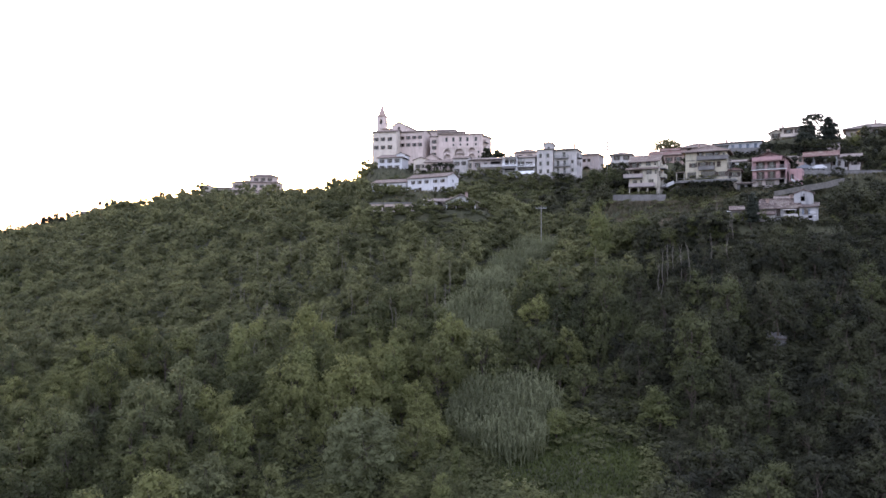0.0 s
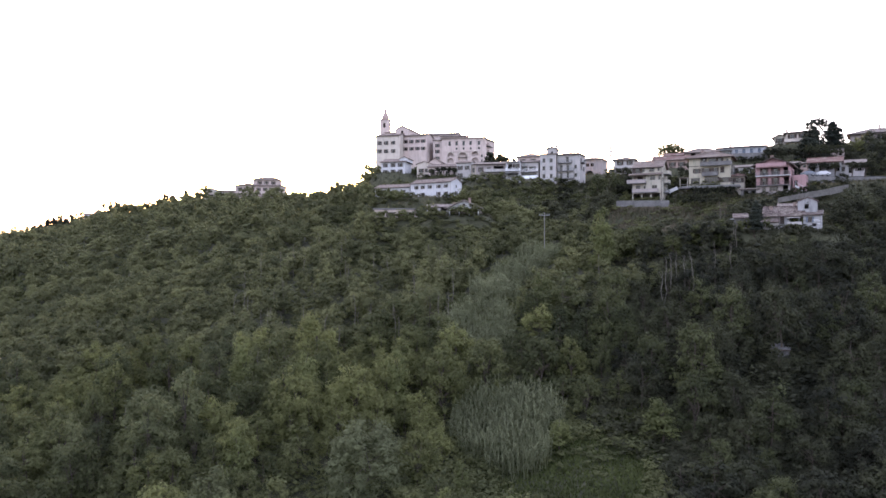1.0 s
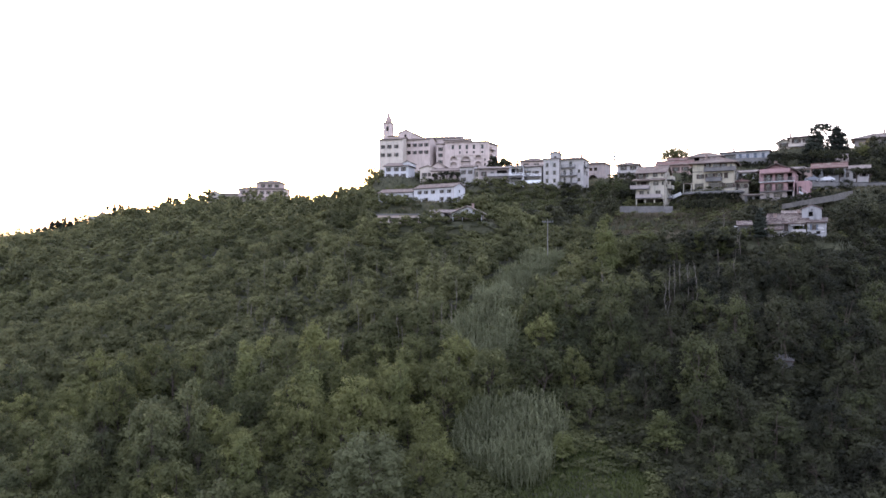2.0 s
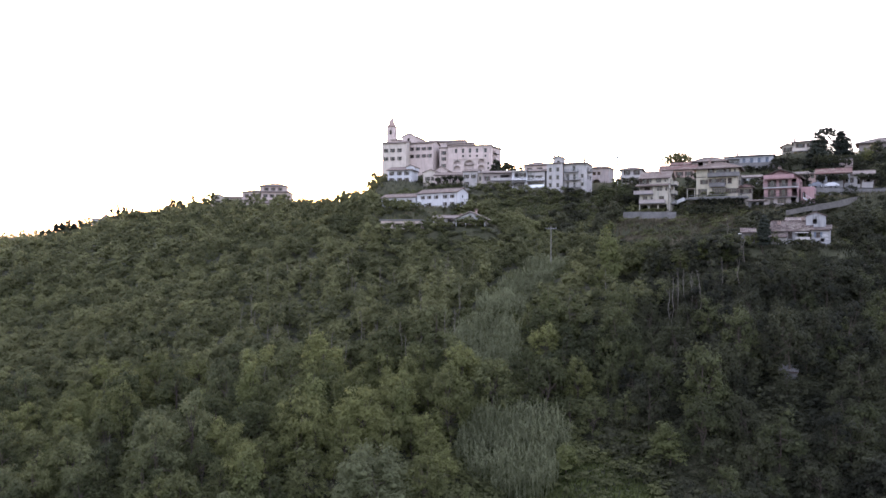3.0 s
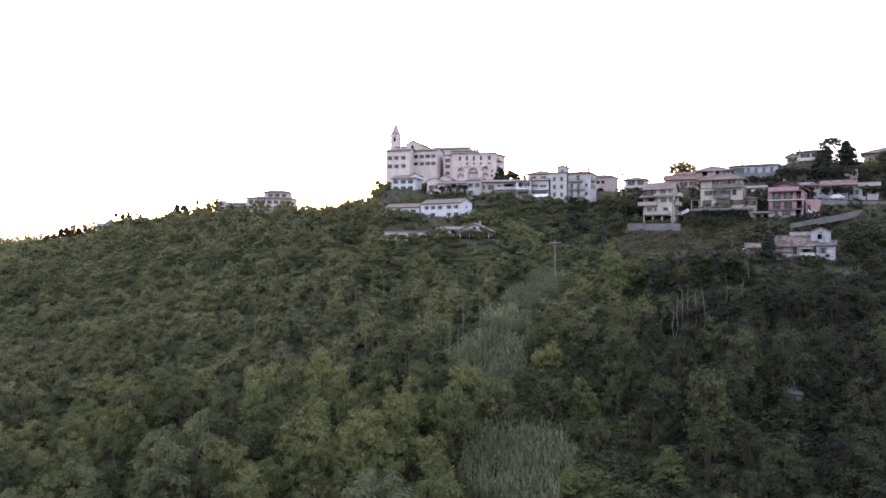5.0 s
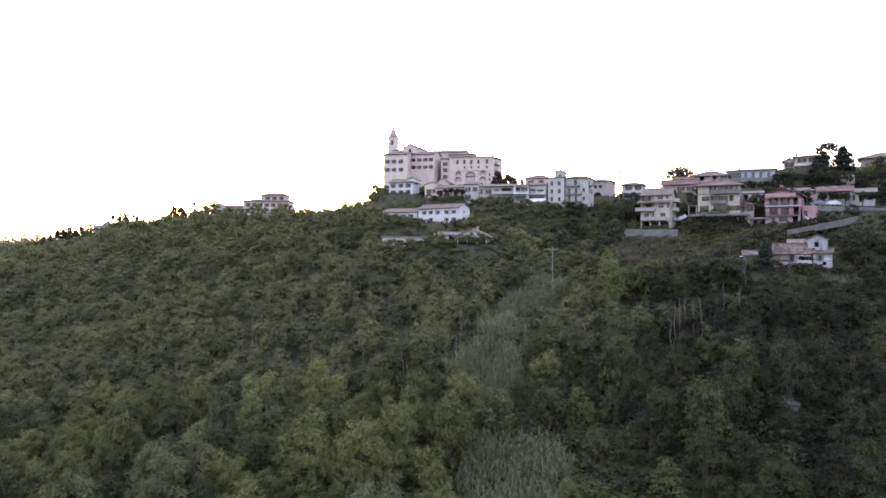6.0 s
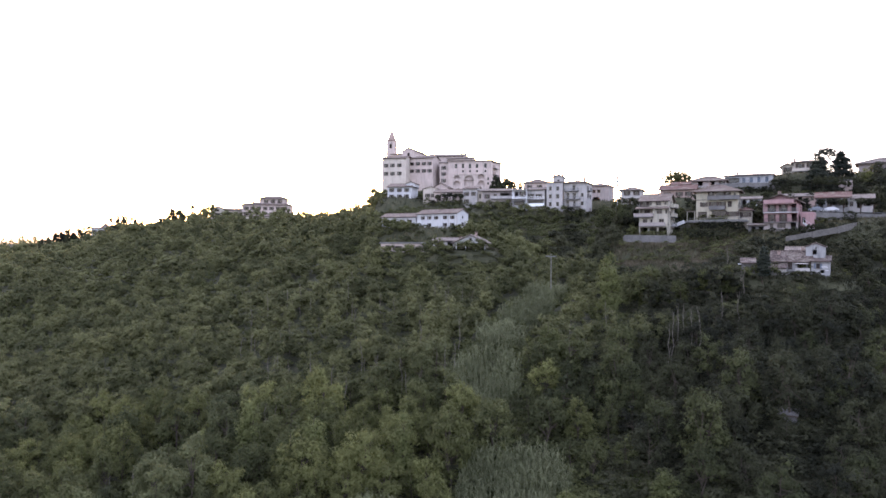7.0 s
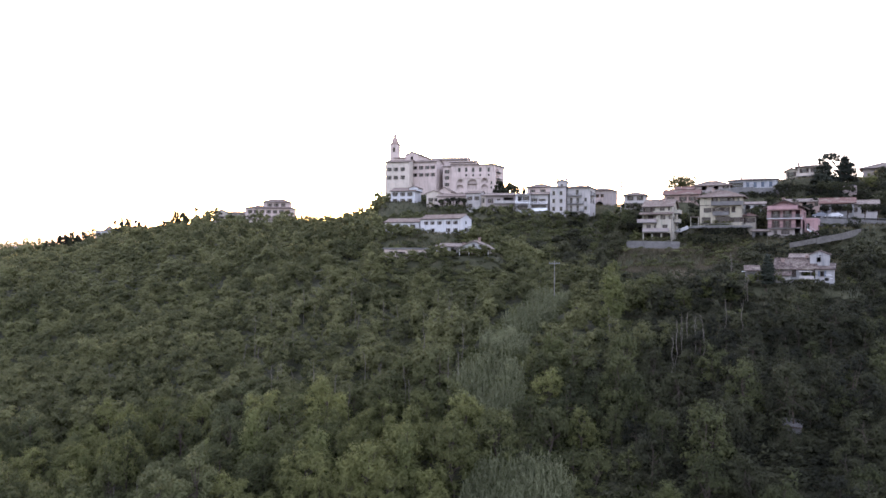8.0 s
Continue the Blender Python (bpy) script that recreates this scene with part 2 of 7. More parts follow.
class Solid:
    """Gathers boxes, prisms and panels into one mesh."""

    def __init__(self):
        self.v, self.f = [], []

    def poly(self, pts):
        i = len(self.v)
        self.v += [tuple(p) for p in pts]
        self.f.append(tuple(range(i, i + len(pts))))

    def box(self, x0, x1, y0, y1, z0, z1, m=None):
        i = len(self.v)
        c = [(x0, y0, z0), (x1, y0, z0), (x1, y1, z0), (x0, y1, z0), (x0, y0, z1), (x1, y0, z1), (x1, y1, z1), (x0, y1, z1)]
        self.v += [tuple(m @ Vector(p)) for p in c] if m is not None else c
        self.f += [tuple(i + k for k in q) for q in ((0, 3, 2, 1), (4, 5, 6, 7), (0, 1, 5, 4), (1, 2, 6, 5), (2, 3, 7, 6), (3, 0, 4, 7))]
        return self

    def tube(self, a, b, ra, rb, n=8):
        a, b = Vector(a), Vector(b)
        q = (b - a).to_track_quat("Z", "Y").to_matrix()
        i = len(self.v)
        for p, r in ((a, ra), (b, rb)):
            for k in range(n):
                t = 2 * math.pi * k / n
                self.v.append(tuple(p + q @ Vector((r * math.cos(t), r * math.sin(t), 0))))
        self.f += [(i + k, i + (k + 1) % n, i + n + (k + 1) % n, i + n + k) for k in range(n)]
        self.f += [tuple(i + k for k in range(n - 1, -1, -1)), tuple(i + n + k for k in range(n))]
        return self

    def panel(self, m, w, z0, z1, holes, deep=0.3):
        """A wall from (0,0,z0) to (w,0,z1) in the frame m, facing -y, with openings (u0, u1, v0, v1, arched) and reveals."""
        us = sorted({0.0, w, *(h[0] for h in holes), *(h[1] for h in holes)})
        vs = sorted({z0, z1, *(h[2] for h in holes), *(h[3] for h in holes)})
        for a, b in zip(us, us[1:]):
            for c, d in zip(vs, vs[1:]):
                mu, mv = (a + b) / 2, (c + d) / 2
                if any(h[0] < mu < h[1] and h[2] < mv < h[3] for h in holes):
                    continue
                self.poly([m @ Vector(p) for p in ((a, 0, c), (b, 0, c), (b, 0, d), (a, 0, d))])
        for u0, u1, v0, v1, arched in holes:
            r = (u1 - u0) / 2
            spring = v1 - r if arched else v1
            loop = [(u0, v0), (u1, v0), (u1, spring)]
            if arched:
                arc = [(u0 + r + r * math.cos(t), spring + r * math.sin(t)) for t in (math.pi * k / 8 for k in range(1, 8))]
                full = [(u1, spring)] + arc + [(u0, spring)]
                loop += arc
                for (p, q) in zip(full[:4], full[1:5]):
                    self.poly([m @ Vector((x, 0, y)) for x, y in (p, (u1, v1), q)])
                for (p, q) in zip(full[4:], full[5:]):
                    self.poly([m @ Vector((x, 0, y)) for x, y in (p, (u0, v1), q)])
            loop.append((u0, spring))
            for p, q in zip(loop, loop[1:] + loop[:1]):
                self.poly([m @ Vector(k) for k in ((p[0], 0, p[1]), (p[0], deep, p[1]), (q[0], deep, q[1]), (q[0], 0, q[1]))])

    def mesh(self, name, mat):
        return mesh_of(name, self.v, self.f, mat)


def slope(s, e0, e1, r1, r0, thick=0.16, rib=0.42):
    """One ribbed roof plane between the eave e0-e1 and the ridge r0-r1, with its thickness."""
    e0, e1, r1, r0 = (Vector(p) for p in (e0, e1, r1, r0))
    nrm = (e1 - e0).cross(r0 - e0 if (r0 - e0).length > 0.01 else r1 - e0).normalized()
    if nrm.z < 0:
        nrm = -nrm
    n = max(2, int((e1 - e0).length / rib))
    prof = [(k / 2 / n, 0.07 if k % 2 else 0.0) for k in range(2 * n + 1)]
    top = [(e0.lerp(e1, t) + nrm * (o + thick), r0.lerp(r1, t) + nrm * (o + thick)) for t, o in prof]
    for (a, b), (c, d) in zip(top, top[1:]):
        s.poly([a, c, d, b])
        
    s.poly([e0, r0, r1, e1])
    s.poly([e0, e1, top[-1][0]] + [p[0] for p in top[-2::-1]])
    s.poly([e1, r1, top[-1][1], top[-1][0]])
    s.poly([r0, e0, top[0][0], top[0][1]])


def roof_mesh(kind, w, d, z, rise, over, mat):
    """gable_x: ridge along the front; gable_y: gable to the front; hip; shed: rising to the back; flat: slab with a parapet edge."""
    s = Solid()
    o = over
    x0, x1, y0, y1 = -w / 2 - o, w / 2 + o, -o, d + o
    drop = rise * o / (d / 2 if kind != "gable_y" else w / 2)
    ze, zr = z - min(drop, 0.5), z + rise
    if kind == "gable_x":
        ym = d / 2
        slope(s, (x0, y0, ze), (x1, y0, ze), (x1, ym, zr), (x0, ym, zr))
        slope(s, (x1, y1, ze), (x0, y1, ze), (x0, ym, zr), (x1, ym, zr))
        s.tube((x0, ym, zr + 0.2), (x1, ym, zr + 0.2), 0.14, 0.14, 6)
    elif kind == "gable_y":
        slope(s, (x0, y1, ze), (x0, y0, ze), (0, y0, zr), (0, y1, zr))
        slope(s, (x1, y0, ze), (x1, y1, ze), (0, y1, zr), (0, y0, zr))
        s.tube((0, y0, zr + 0.2), (0, y1, zr + 0.2), 0.14, 0.14, 6)
    elif kind == "hip":
        r = min(w, d) / 2
        if w >= d:
            a, b = (x0 + r + o, d / 2, zr), (x1 - r - o, d / 2, zr)
        else:
            a, b = (0, r, zr), (0, d - r, zr)
        if w >= d:
            slope(s, (x0, y0, ze), (x1, y0, ze), b, a)
            slope(s, (x1, y1, ze), (x0, y1, ze), a, b)
            slope(s, (x0, y1, ze), (x0, y0, ze), a, a)
            slope(s, (x1, y0, ze), (x1, y1, ze), b, b)
        else:
            slope(s, (x0, y0, ze), (x1, y0, ze), a, a)
            slope(s, (x1, y1, ze), (x0, y1, ze), b, b)
            slope(s, (x0, y1, ze), (x0, y0, ze), a, b)
            slope(s, (x1, y0, ze), (x1, y1, ze), b, a)
        for p, q in ((a, b), ((x0, y0, ze), a), ((x1, y0, ze), b if w >= d else a)):
            if (Vector(p) - Vector(q)).length > 0.1:
                s.tube(Vector(p) + Vector((0, 0, 0.2)), Vector(q) + Vector((0, 0, 0.2)), 0.12, 0.12, 6)
    elif kind == "shed":
        slope(s, (x0, y0, ze), (x1, y0, ze), (x1, y1, zr), (x0, y1, zr))
    else:
        s.box(x0, x1, y0, y1, z + 0.004, z + 0.25)
        s.box(x0 + 0.1, x1 - 0.1, y0 + 0.1, y0 + 0.3, z + 0.25, z + 0.25 + rise)
        s.box(x0 + 0.1, x0 + 0.3, y0 + 0.3, y1 - 0.1, z + 0.25, z + 0.25 + rise)
        s.box(x1 - 0.3, x1 - 0.1, y0 + 0.3, y1 - 0.1, z + 0.25, z + 0.25 + rise)
    return s.mesh("roof", mat)


CACHE = {}


def cached(key, make):
    if key not in CACHE:
        CACHE[key] = make()
    return CACHE[key]


def window_parts(house, m, w, h, style, shutter_mat):
    """A framed window set 12 cm into its opening; m: the middle of its sill on the wall's face."""
    key = (round(w, 2), round(h, 2))

    def frame_me():
        s = Solid()
        t = 0.08
        s.box(-w / 2, -w / 2 + t, 0.12, 0.2, 0, h).box(w / 2 - t, w / 2, 0.12, 0.2, 0, h)
        s.box(-w / 2 + t, w / 2 - t, 0.12, 0.2, 0, t).box(-w / 2 + t, w / 2 - t, 0.12, 0.2, h - t, h)
        n = max(1, round(w / 0.75))
        for k in range(1, n):
            x = -w / 2 + w * k / n
            s.box(x - 0.035, x + 0.035, 0.13, 0.19, t, h - t)
        return s.mesh("window", FRAME_M)

    win = put("window" if style != "door" else "door", cached(("frame", *key), frame_me), house, m)
    if style != "closed":
        put("pane", cached(("pane", *key), lambda: Solid().box(-w / 2 + 0.08, w / 2 - 0.08, 0.15, 0.165, 0.08, h - 0.08).mesh("pane", GLASS)), win)
    if style not in ("door", "plain"):
        put("sill", cached(("sill", key[0]), lambda: Solid().box(-w / 2 - 0.12, w / 2 + 0.12, -0.12, 0.12, -0.09, -0.004).mesh("sill", CONCRETE)), win)

    def leaf_me():
        s = Solid()
        k = w / 2 - 0.02
        s.box(0, 0.06, -0.05, 0, 0, h).box(k - 0.06, k, -0.05, 0, 0, h).box(0.06, k - 0.06, -0.05, 0, 0, 0.07).box(0.06, k - 0.06, -0.05, 0, h - 0.07, h)
        n = int(h / 0.13)
        for i in range(n):
            z = 0.07 + (h - 0.14) * i / n
            s.poly([(0.06, -0.045, z), (k - 0.06, -0.045, z), (k - 0.06, -0.01, z + 0.11), (0.06, -0.01, z + 0.11)])
        return s.mesh("shutter", shutter_mat)

    if style in ("shut", "closed"):
        me = cached(("leaf", *key, shutter_mat.name), leaf_me)
        if style == "closed":
            put("shutter", me, win, pose(-w / 2 + 0.01, 0.08, 0))
            put("shutter", me, win, pose(0.01, 0.08, 0))
        else:
            put("shutter", me, win, pose(-w, -0.01, 0))
            put("shutter", me, win, pose(w / 2 + 0.02, -0.01, 0))
    return win


def railing_me(w, d, kind):
    s = Solid()
    if kind == "solid":
        s.box(-w / 2, w / 2, -d, -d + 0.12, 0, 0.95).box(-w / 2, -w / 2 + 0.12, -d + 0.12, 0, 0, 0.95).box(w / 2 - 0.12, w / 2, -d + 0.12, 0, 0, 0.95)
        s.box(-w / 2 - 0.04, w / 2 + 0.04, -d - 0.04, -d + 0.16, 0.95, 1.02)
        return s
    for z in (0.08, 0.98):
        s.box(-w / 2, w / 2, -d, -d + 0.05, z, z + 0.05).box(-w / 2, -w / 2 + 0.05, -d + 0.05, 0, z, z + 0.05).box(w / 2 - 0.05, w / 2, -d + 0.05, 0, z, z + 0.05)
    n = max(2, int(w / 0.16))
    for k in range(n + 1):
        x = -w / 2 + 0.02 + (w - 0.06) * k / n
        s.box(x - 0.015, x + 0.015, -d + 0.01, -d + 0.04, 0.13, 0.98)
    for k in range(1, int(d / 0.16)):
        for x in (-w / 2 + 0.025, w / 2 - 0.025):
            s.box(x - 0.015, x + 0.015, -k * 0.16 - 0.015, -k * 0.16 + 0.015, 0.13, 0.98)
    return s


def balcony(house, m, w, d, kind="bars", mat=None, rail=None):
    b = put("balcony", Solid().box(-w / 2, w / 2, -d, -0.004, -0.18, 0).mesh("balcony", mat or CONCRETE), house, m)
    put("railing", cached(("rail", w, d, kind, (rail or STEEL).name), lambda: railing_me(w, d, kind).mesh("railing", rail or STEEL)), b)
    return b


def chimney(house, x, y, z, h=1.2, mat=None):
    s = Solid().box(x - 0.3, x + 0.3, y - 0.3, y + 0.3, z - 0.8, z + h).box(x - 0.4, x + 0.4, y - 0.4, y + 0.4, z + h, z + h + 0.12)
    for dx in (-0.25, 0.25):
        for dy in (-0.25, 0.25):
            s.box(x + dx - 0.06, x + dx + 0.06, y + dy - 0.06, y + dy + 0.06, z + h + 0.12, z + h + 0.35)
    s.box(x - 0.42, x + 0.42, y - 0.42, y + 0.42, z + h + 0.35, z + h + 0.43)
    put("chimney", s.mesh("chimney", mat or OLDBRICK), house)


def block(house, x, y, w, d, z0, z1, wall, roof="hip", rise=1.6, over=0.5, tile=None, front=(), left=(), right=(), shutter=None, name="wall", back=True):
    """One storeyed volume of a house: its front's middle at (x, y), w wide, d deep, from z0 to z1.
    Openings: (u, v, w, h, style), u from the middle of that wall, v above the house's floor."""
    shutter = shutter or SHUTTER
    s = Solid()
    base = pose(x, y, 0)
    sides = ((base @ pose(-w / 2, 0, 0), w, front), (base @ pose(w / 2, 0, 0, 0, 0, 90), d, right), (base @ pose(w / 2, d, 0, 0, 0, 180), w, ()), (base @ pose(-w / 2, d, 0, 0, 0, -90), d, left))
    for m, ww, ops in sides:
        s.panel(m, ww, z0, z1, [(ww / 2 + u - a / 2, ww / 2 + u + a / 2, v, v + b, st == "arch") for u, v, a, b, st in ops])
    if roof in ("gable_x", "gable_y"):
        for q in (0, 1):
            if roof == "gable_x":
                px = w / 2 if q else -w / 2
                tri = [(px, 0, z1), (px, d, z1), (px, d / 2, z1 + rise)]
            else:
                py = d * q
                tri = [(-w / 2, py, z1), (w / 2, py, z1), (0, py, z1 + rise)]
            s.poly([base @ Vector(p) for p in tri])
    if roof == "shed":
        s.poly([base @ Vector(p) for p in ((-w / 2, d, z1), (w / 2, d, z1), (w / 2, d, z1 + rise), (-w / 2, d, z1 + rise))])
        for px in (-w / 2, w / 2):
            s.poly([base @ Vector(p) for p in ((px, 0, z1), (px, d, z1), (px, d, z1 + rise))])
    # floors inside, so that rooms stay apart and dark
    put(name, s.mesh(name, wall), house)
    fl = Solid()
    for k in range(max(1, int((z1 - max(z0, 0)) / 3.0 + 0.4))):
        z = max(z0, 0) + 0.02 + 3.0 * k
        fl.box(x - w / 2 + 0.02, x + w / 2 - 0.02, y + 0.32, y + d - 0.05, z - 0.1, z)
    put("floor_slab", fl.mesh("floor_slab", DARK_IN), house)
    if roof:
        rm = roof_mesh(roof, w, d, z1, rise, over, tile or TILE)
        put("roof", rm, house, base)
        # dark strip on the front eave: gutter and painted eave shadow in one
        if roof in ("hip", "gable_x", "shed"):
            ze = z1 - min(rise * over / (d / 2), 0.5)
            put("gutter", Solid().box(-w / 2 - over, w / 2 + over, -over - 0.13, -over - 0.005, ze - 0.04, ze + 0.12).mesh("gutter", SHUTTER), house, base)
    for (m, ww, ops) in sides:
        for u, v, a, b, st in ops:
            if st in ("void", "arch"):
                continue
            window_parts(house, m @ pose(ww / 2 + u, 0, v), a, b, st, shutter)


def grid(us, vs, w, h, style="shut"):
    return [(u, v, w, h, style) for v in vs for u in us]


# ---- the hill ----
HX = np.array([-320.0, -200, -120, -60, -20, 20, 60, 100, 160, 240])
HY = np.array([-60.0, 30, 70, 100, 140, 180, 210, 250, 300, 345, 440, 600, 800])
HZ_SLOPE = np.array([
    [6, 6, 6, 6, 6, 6, 6, 7, 8, 9],
    [3, 4, 5, 7, 8, 9, 11, 14, 18, 24],
    [6, 7, 9, 12, 14, 16, 20, 25, 32, 38],
    [9, 10, 14, 19, 22, 23, 28, 35, 43, 50],
    [13, 15, 20, 26, 33, 39, 44, 47, 52, 58],
    [17, 20, 26, 39, 46, 50, 55.5, 61, 67, 70],
    [21, 25, 34, 48, 58, 60, 64, 72, 78, 80],
], dtype=float)
HZ_CREST = np.array([
    [26, 35.5, 49, 60, 71, 72, 74, 85, 88, 88],
    [31, 48.5, 64, 70, 86, 86, 78, 85, 90, 90],
    [28, 54, 74, 75, 90, 86, 76, 80, 84, 84],
    [39, 70, 74, 70, 70, 70, 70, 70, 70, 70],
    [57, 52, 48, 45, 45, 45, 45, 45, 45, 45],
    [25, 25, 25, 25, 25, 25, 25, 25, 25, 25],
], dtype=float)
HZ = np.vstack([HZ_SLOPE, HZ_CREST])
# level plots: x, y, height, reach
PLOTS_UPPER = [
    (*(61.7, 211.0, 66.3), 6.5), (*(81.6, 213.0, 71.4), 7.5), (*(93.1, 197.0, 66.7), 8), (*(113.8, 206.0, 73.9), 7.5), (*(119.8, 206.0, 73.9), 7.5),
    (*(128.5, 205.0, 73.3), 8), (*(83.8, 157.0, 55.7), 6.5), (*(76.1, 155.0, 56.3), 5), (*(42.0, 251.0, 75.0), 9), (*(28.5, 254.0, 75.7), 9),
    (*(17.1, 256.0, 77.2), 9), (*(55.9, 265.0, 80.1), 7), (*(6.3, 202.0, 61.5), 7), (*(-4.4, 224.0, 68.3), 9), (*(-17.9, 231.0, 68.6), 8),
    (*(4.5, 307.0, 86.0), 12), (*(106.0, 247.0, 84.4), 10), (*(124.3, 245.0, 88.5), 9),
]
PLOTS_LOWER = [
    (*(151.5, 245.0, 88.7), 11), (*(-227.9, 442.0, 69.2), 7), (*(-94.0, 350.0, 77.2), 12), (*(-115.5, 352.0, 76.8), 7), (*(-94.0, 335.0, 72.4), 7), (*(-7.4, 205.0, 61.6), 9), (52.5, 108.6, 35.1, 2.2),
    (*(108.6, 195.0, 69.8), 7), (*(119.8, 195.0, 70.7), 7), (*(-1.3, 270.0, 80.0), 8), (*(-21.4, 276.0, 81.8), 8), (*(67.5, 158.0, 56.6), 4),
    (82.6, 151.5, 55.7, 3.2), (51, 199.5, 63.2, 4.5), (58, 198.5, 63.2, 4.5), (65, 197.5, 63.2, 4.5), (*(-15.7, 203.0, 60.4), 8),
    (*(97.5, 226.0, 76.1), 5), (*(78.8, 241.0, 79.8), 6), (*(92.7, 250.0, 84.0), 6), (*(60.7, 234.0, 77.0), 5),
]
PLOTS = PLOTS_UPPER + PLOTS_LOWER


def blend_axis(grid_, at):
    """Smooth cubic weights along one axis: cell number and its four weights."""
    i = np.clip(np.searchsorted(grid_, at) - 1, 0, len(grid_) - 2)
    t = np.clip((at - grid_[i]) / (grid_[i + 1] - grid_[i]), 0, 1)
    w = np.stack([(-t + 2 * t**2 - t**3) / 2, (2 - 5 * t**2 + 3 * t**3) / 2, (t + 4 * t**2 - 3 * t**3) / 2, (-t**2 + t**3) / 2])
    idx = np.stack([np.clip(i + k, 0, len(grid_) - 1) for k in (-1, 0, 1, 2)])
    return idx, w * 0.85 + 0.15 * np.stack([0 * t, 1 - t, t, 0 * t])


def wobble(x, y):
    knoll = 5.2 * np.exp(-((x - 53) ** 2 + (y - 110) ** 2) / 210) + 6.0 * np.exp(-((x - 76) ** 2 + (y - 154) ** 2) / 230)
    knoll = knoll + 4.4 * np.exp(-((x + 6) / 24) ** 2 - ((y - 208) / 20) ** 2) + 5.0 * np.exp(-((x - 61) ** 2 + (y - 235) ** 2) / 110)
    knoll = knoll - 5.5 * np.exp(-((x + 47) / 15) ** 2 - ((y - 325) / 48) ** 2)
    return knoll + 0.9 * np.sin(x * 0.11 + 1.3) * np.cos(y * 0.09) + 0.6 * np.sin(x * 0.23 + y * 0.17) + 0.35 * np.sin(x * 0.51 - y * 0.43 + 2.0)


def height(x, y):
    x, y = np.asarray(x, dtype=float), np.asarray(y, dtype=float)
    ix, wx = blend_axis(HX, x)
    iy, wy = blend_axis(HY, y)
    z = sum(wy[j] * sum(wx[i] * HZ[iy[j], ix[i]] for i in range(4)) for j in range(4)) + wobble(x, y)
    for px, py, pz, reach in PLOTS:
        d = np.hypot(x - px, y - py)
        k = np.clip((reach * 1.5 - d) / (reach * 0.6), 0, 1)
        k = k * k * (3 - 2 * k)
        z = z * (1 - k) + (pz - 0.15) * k
    return z


def spread(a, b, step, far):
    fine = np.arange(a, b + 0.1, step)
    grow = np.cumsum(step * 1.35 ** np.arange(1, 24))
    grow = grow[grow < far]
    return np.concatenate([a - grow[::-1], fine, b + grow])


gx = np.unique(np.concatenate([spread(-300, 210, 2.6, 2400), np.arange(-40, 140, 2.6) + 1.3]).round(2))
gy = np.unique(np.concatenate([spread(40, 470, 2.6, 2400), np.arange(95.9, 265, 2.6)]).round(2))
GX, GY = np.meshgrid(gx, gy)
gv = np.stack([GX.ravel(), GY.ravel(), height(GX.ravel(), GY.ravel())], axis=1)
nx_, ny_ = len(gx), len(gy)
gi = (np.arange(ny_ - 1)[:, None] * nx_ + np.arange(nx_ - 1)[None, :]).ravel()
gq = np.stack([gi, gi + 1, gi + 1 + nx_, gi + nx_], axis=1)
ground_me = array_mesh("ground", gv, gq, np.zeros((0, 3), int), GROUND_M)
ground_me.polygons.foreach_set("use_smooth", [True] * len(ground_me.polygons))
ground = tagged(new("ground", ground_me), "steep hillside of dark soil under dense undergrowth", "ground", kind="structure")


def ground_at(x, y):
    return float(height(np.array([x]), np.array([y]))[0])


# ---- the village, the upper quarter ----
# cream house on columns
h = thing("house", (60.5, 207.0, 66.2), -28, "cream four-storey house with brown tile roof standing on open columns", "house", "village houses")
block(h, 0, 0, 8.7, 9.0, -5.0, 8.1, CREAM, None, front=[(-2.9, 0.05, 2.3, 2.15, "void"), (-0.2, 0.05, 2.3, 2.15, "void"), (2.6, 0.05, 2.5, 2.15, "void"),
      (-2.6, 2.75, 1.4, 2.0, "plain"), (-0.6, 3.0, 0.8, 1.7, "plain"), (2.2, 2.75, 1.5, 2.0, "plain"), (-2.2, 5.5, 3.9, 2.2, "void"), (1.6, 6.3, 1.6, 1.3, "plain"), (3.6, 6.3, 0.6, 1.2, "plain")],
      right=[(0.5, 2.8, 1.1, 2.1, "door"), (0.5, 5.6, 1.1, 2.1, "door"), (-2.6, 6.0, 0.9, 1.2, "shut")])
put("loggia_back", Solid().box(-4.3, -0.1, 2.0, 2.15, 5.5, 8.0).mesh("loggia_back", CREAM), h)
put("loggia_door", Solid().box(-3.2, -1.6, 1.93, 1.996, 5.55, 7.6).mesh("loggia_door", SHUTTER), h)
put("corner_pier", Solid().box(-0.35, 0.0, -0.22, -0.004, 2.7, 8.0).mesh("corner_pier", CREAM), h)
block(h, 0, 0.9, 8.1, 7.8, 8.1, 10.4, CREAM, "gable_x", 2.0, 0.7, TILE, front=[(-3.0, 8.6, 1.4, 1.6, "shut"), (-1.2, 8.9, 0.7, 1.2, "plain"), (1.2, 8.9, 1.5, 1.2, "plain"), (3.2, 9.0, 0.6, 1.0, "plain")], right=[(0.2, 8.4, 1.1, 1.9, "door")], name="upper_wall")
s = Solid()
slope(s, (-5.4, -1.0, 7.75), (4.5, -1.0, 7.75), (4.5, 0.9, 8.35), (-5.4, 0.9, 8.35))
put("skirt_roof", s.mesh("skirt_roof", TILE), h)
balcony(h, pose(-2.9, 0, 5.45), 5.6, 1.5, "solid", CONCRETE, TAUPE)
balcony(h, pose(-0.4, 0, 2.65), 7.6, 1.1, "solid", CONCRETE, TAUPE)
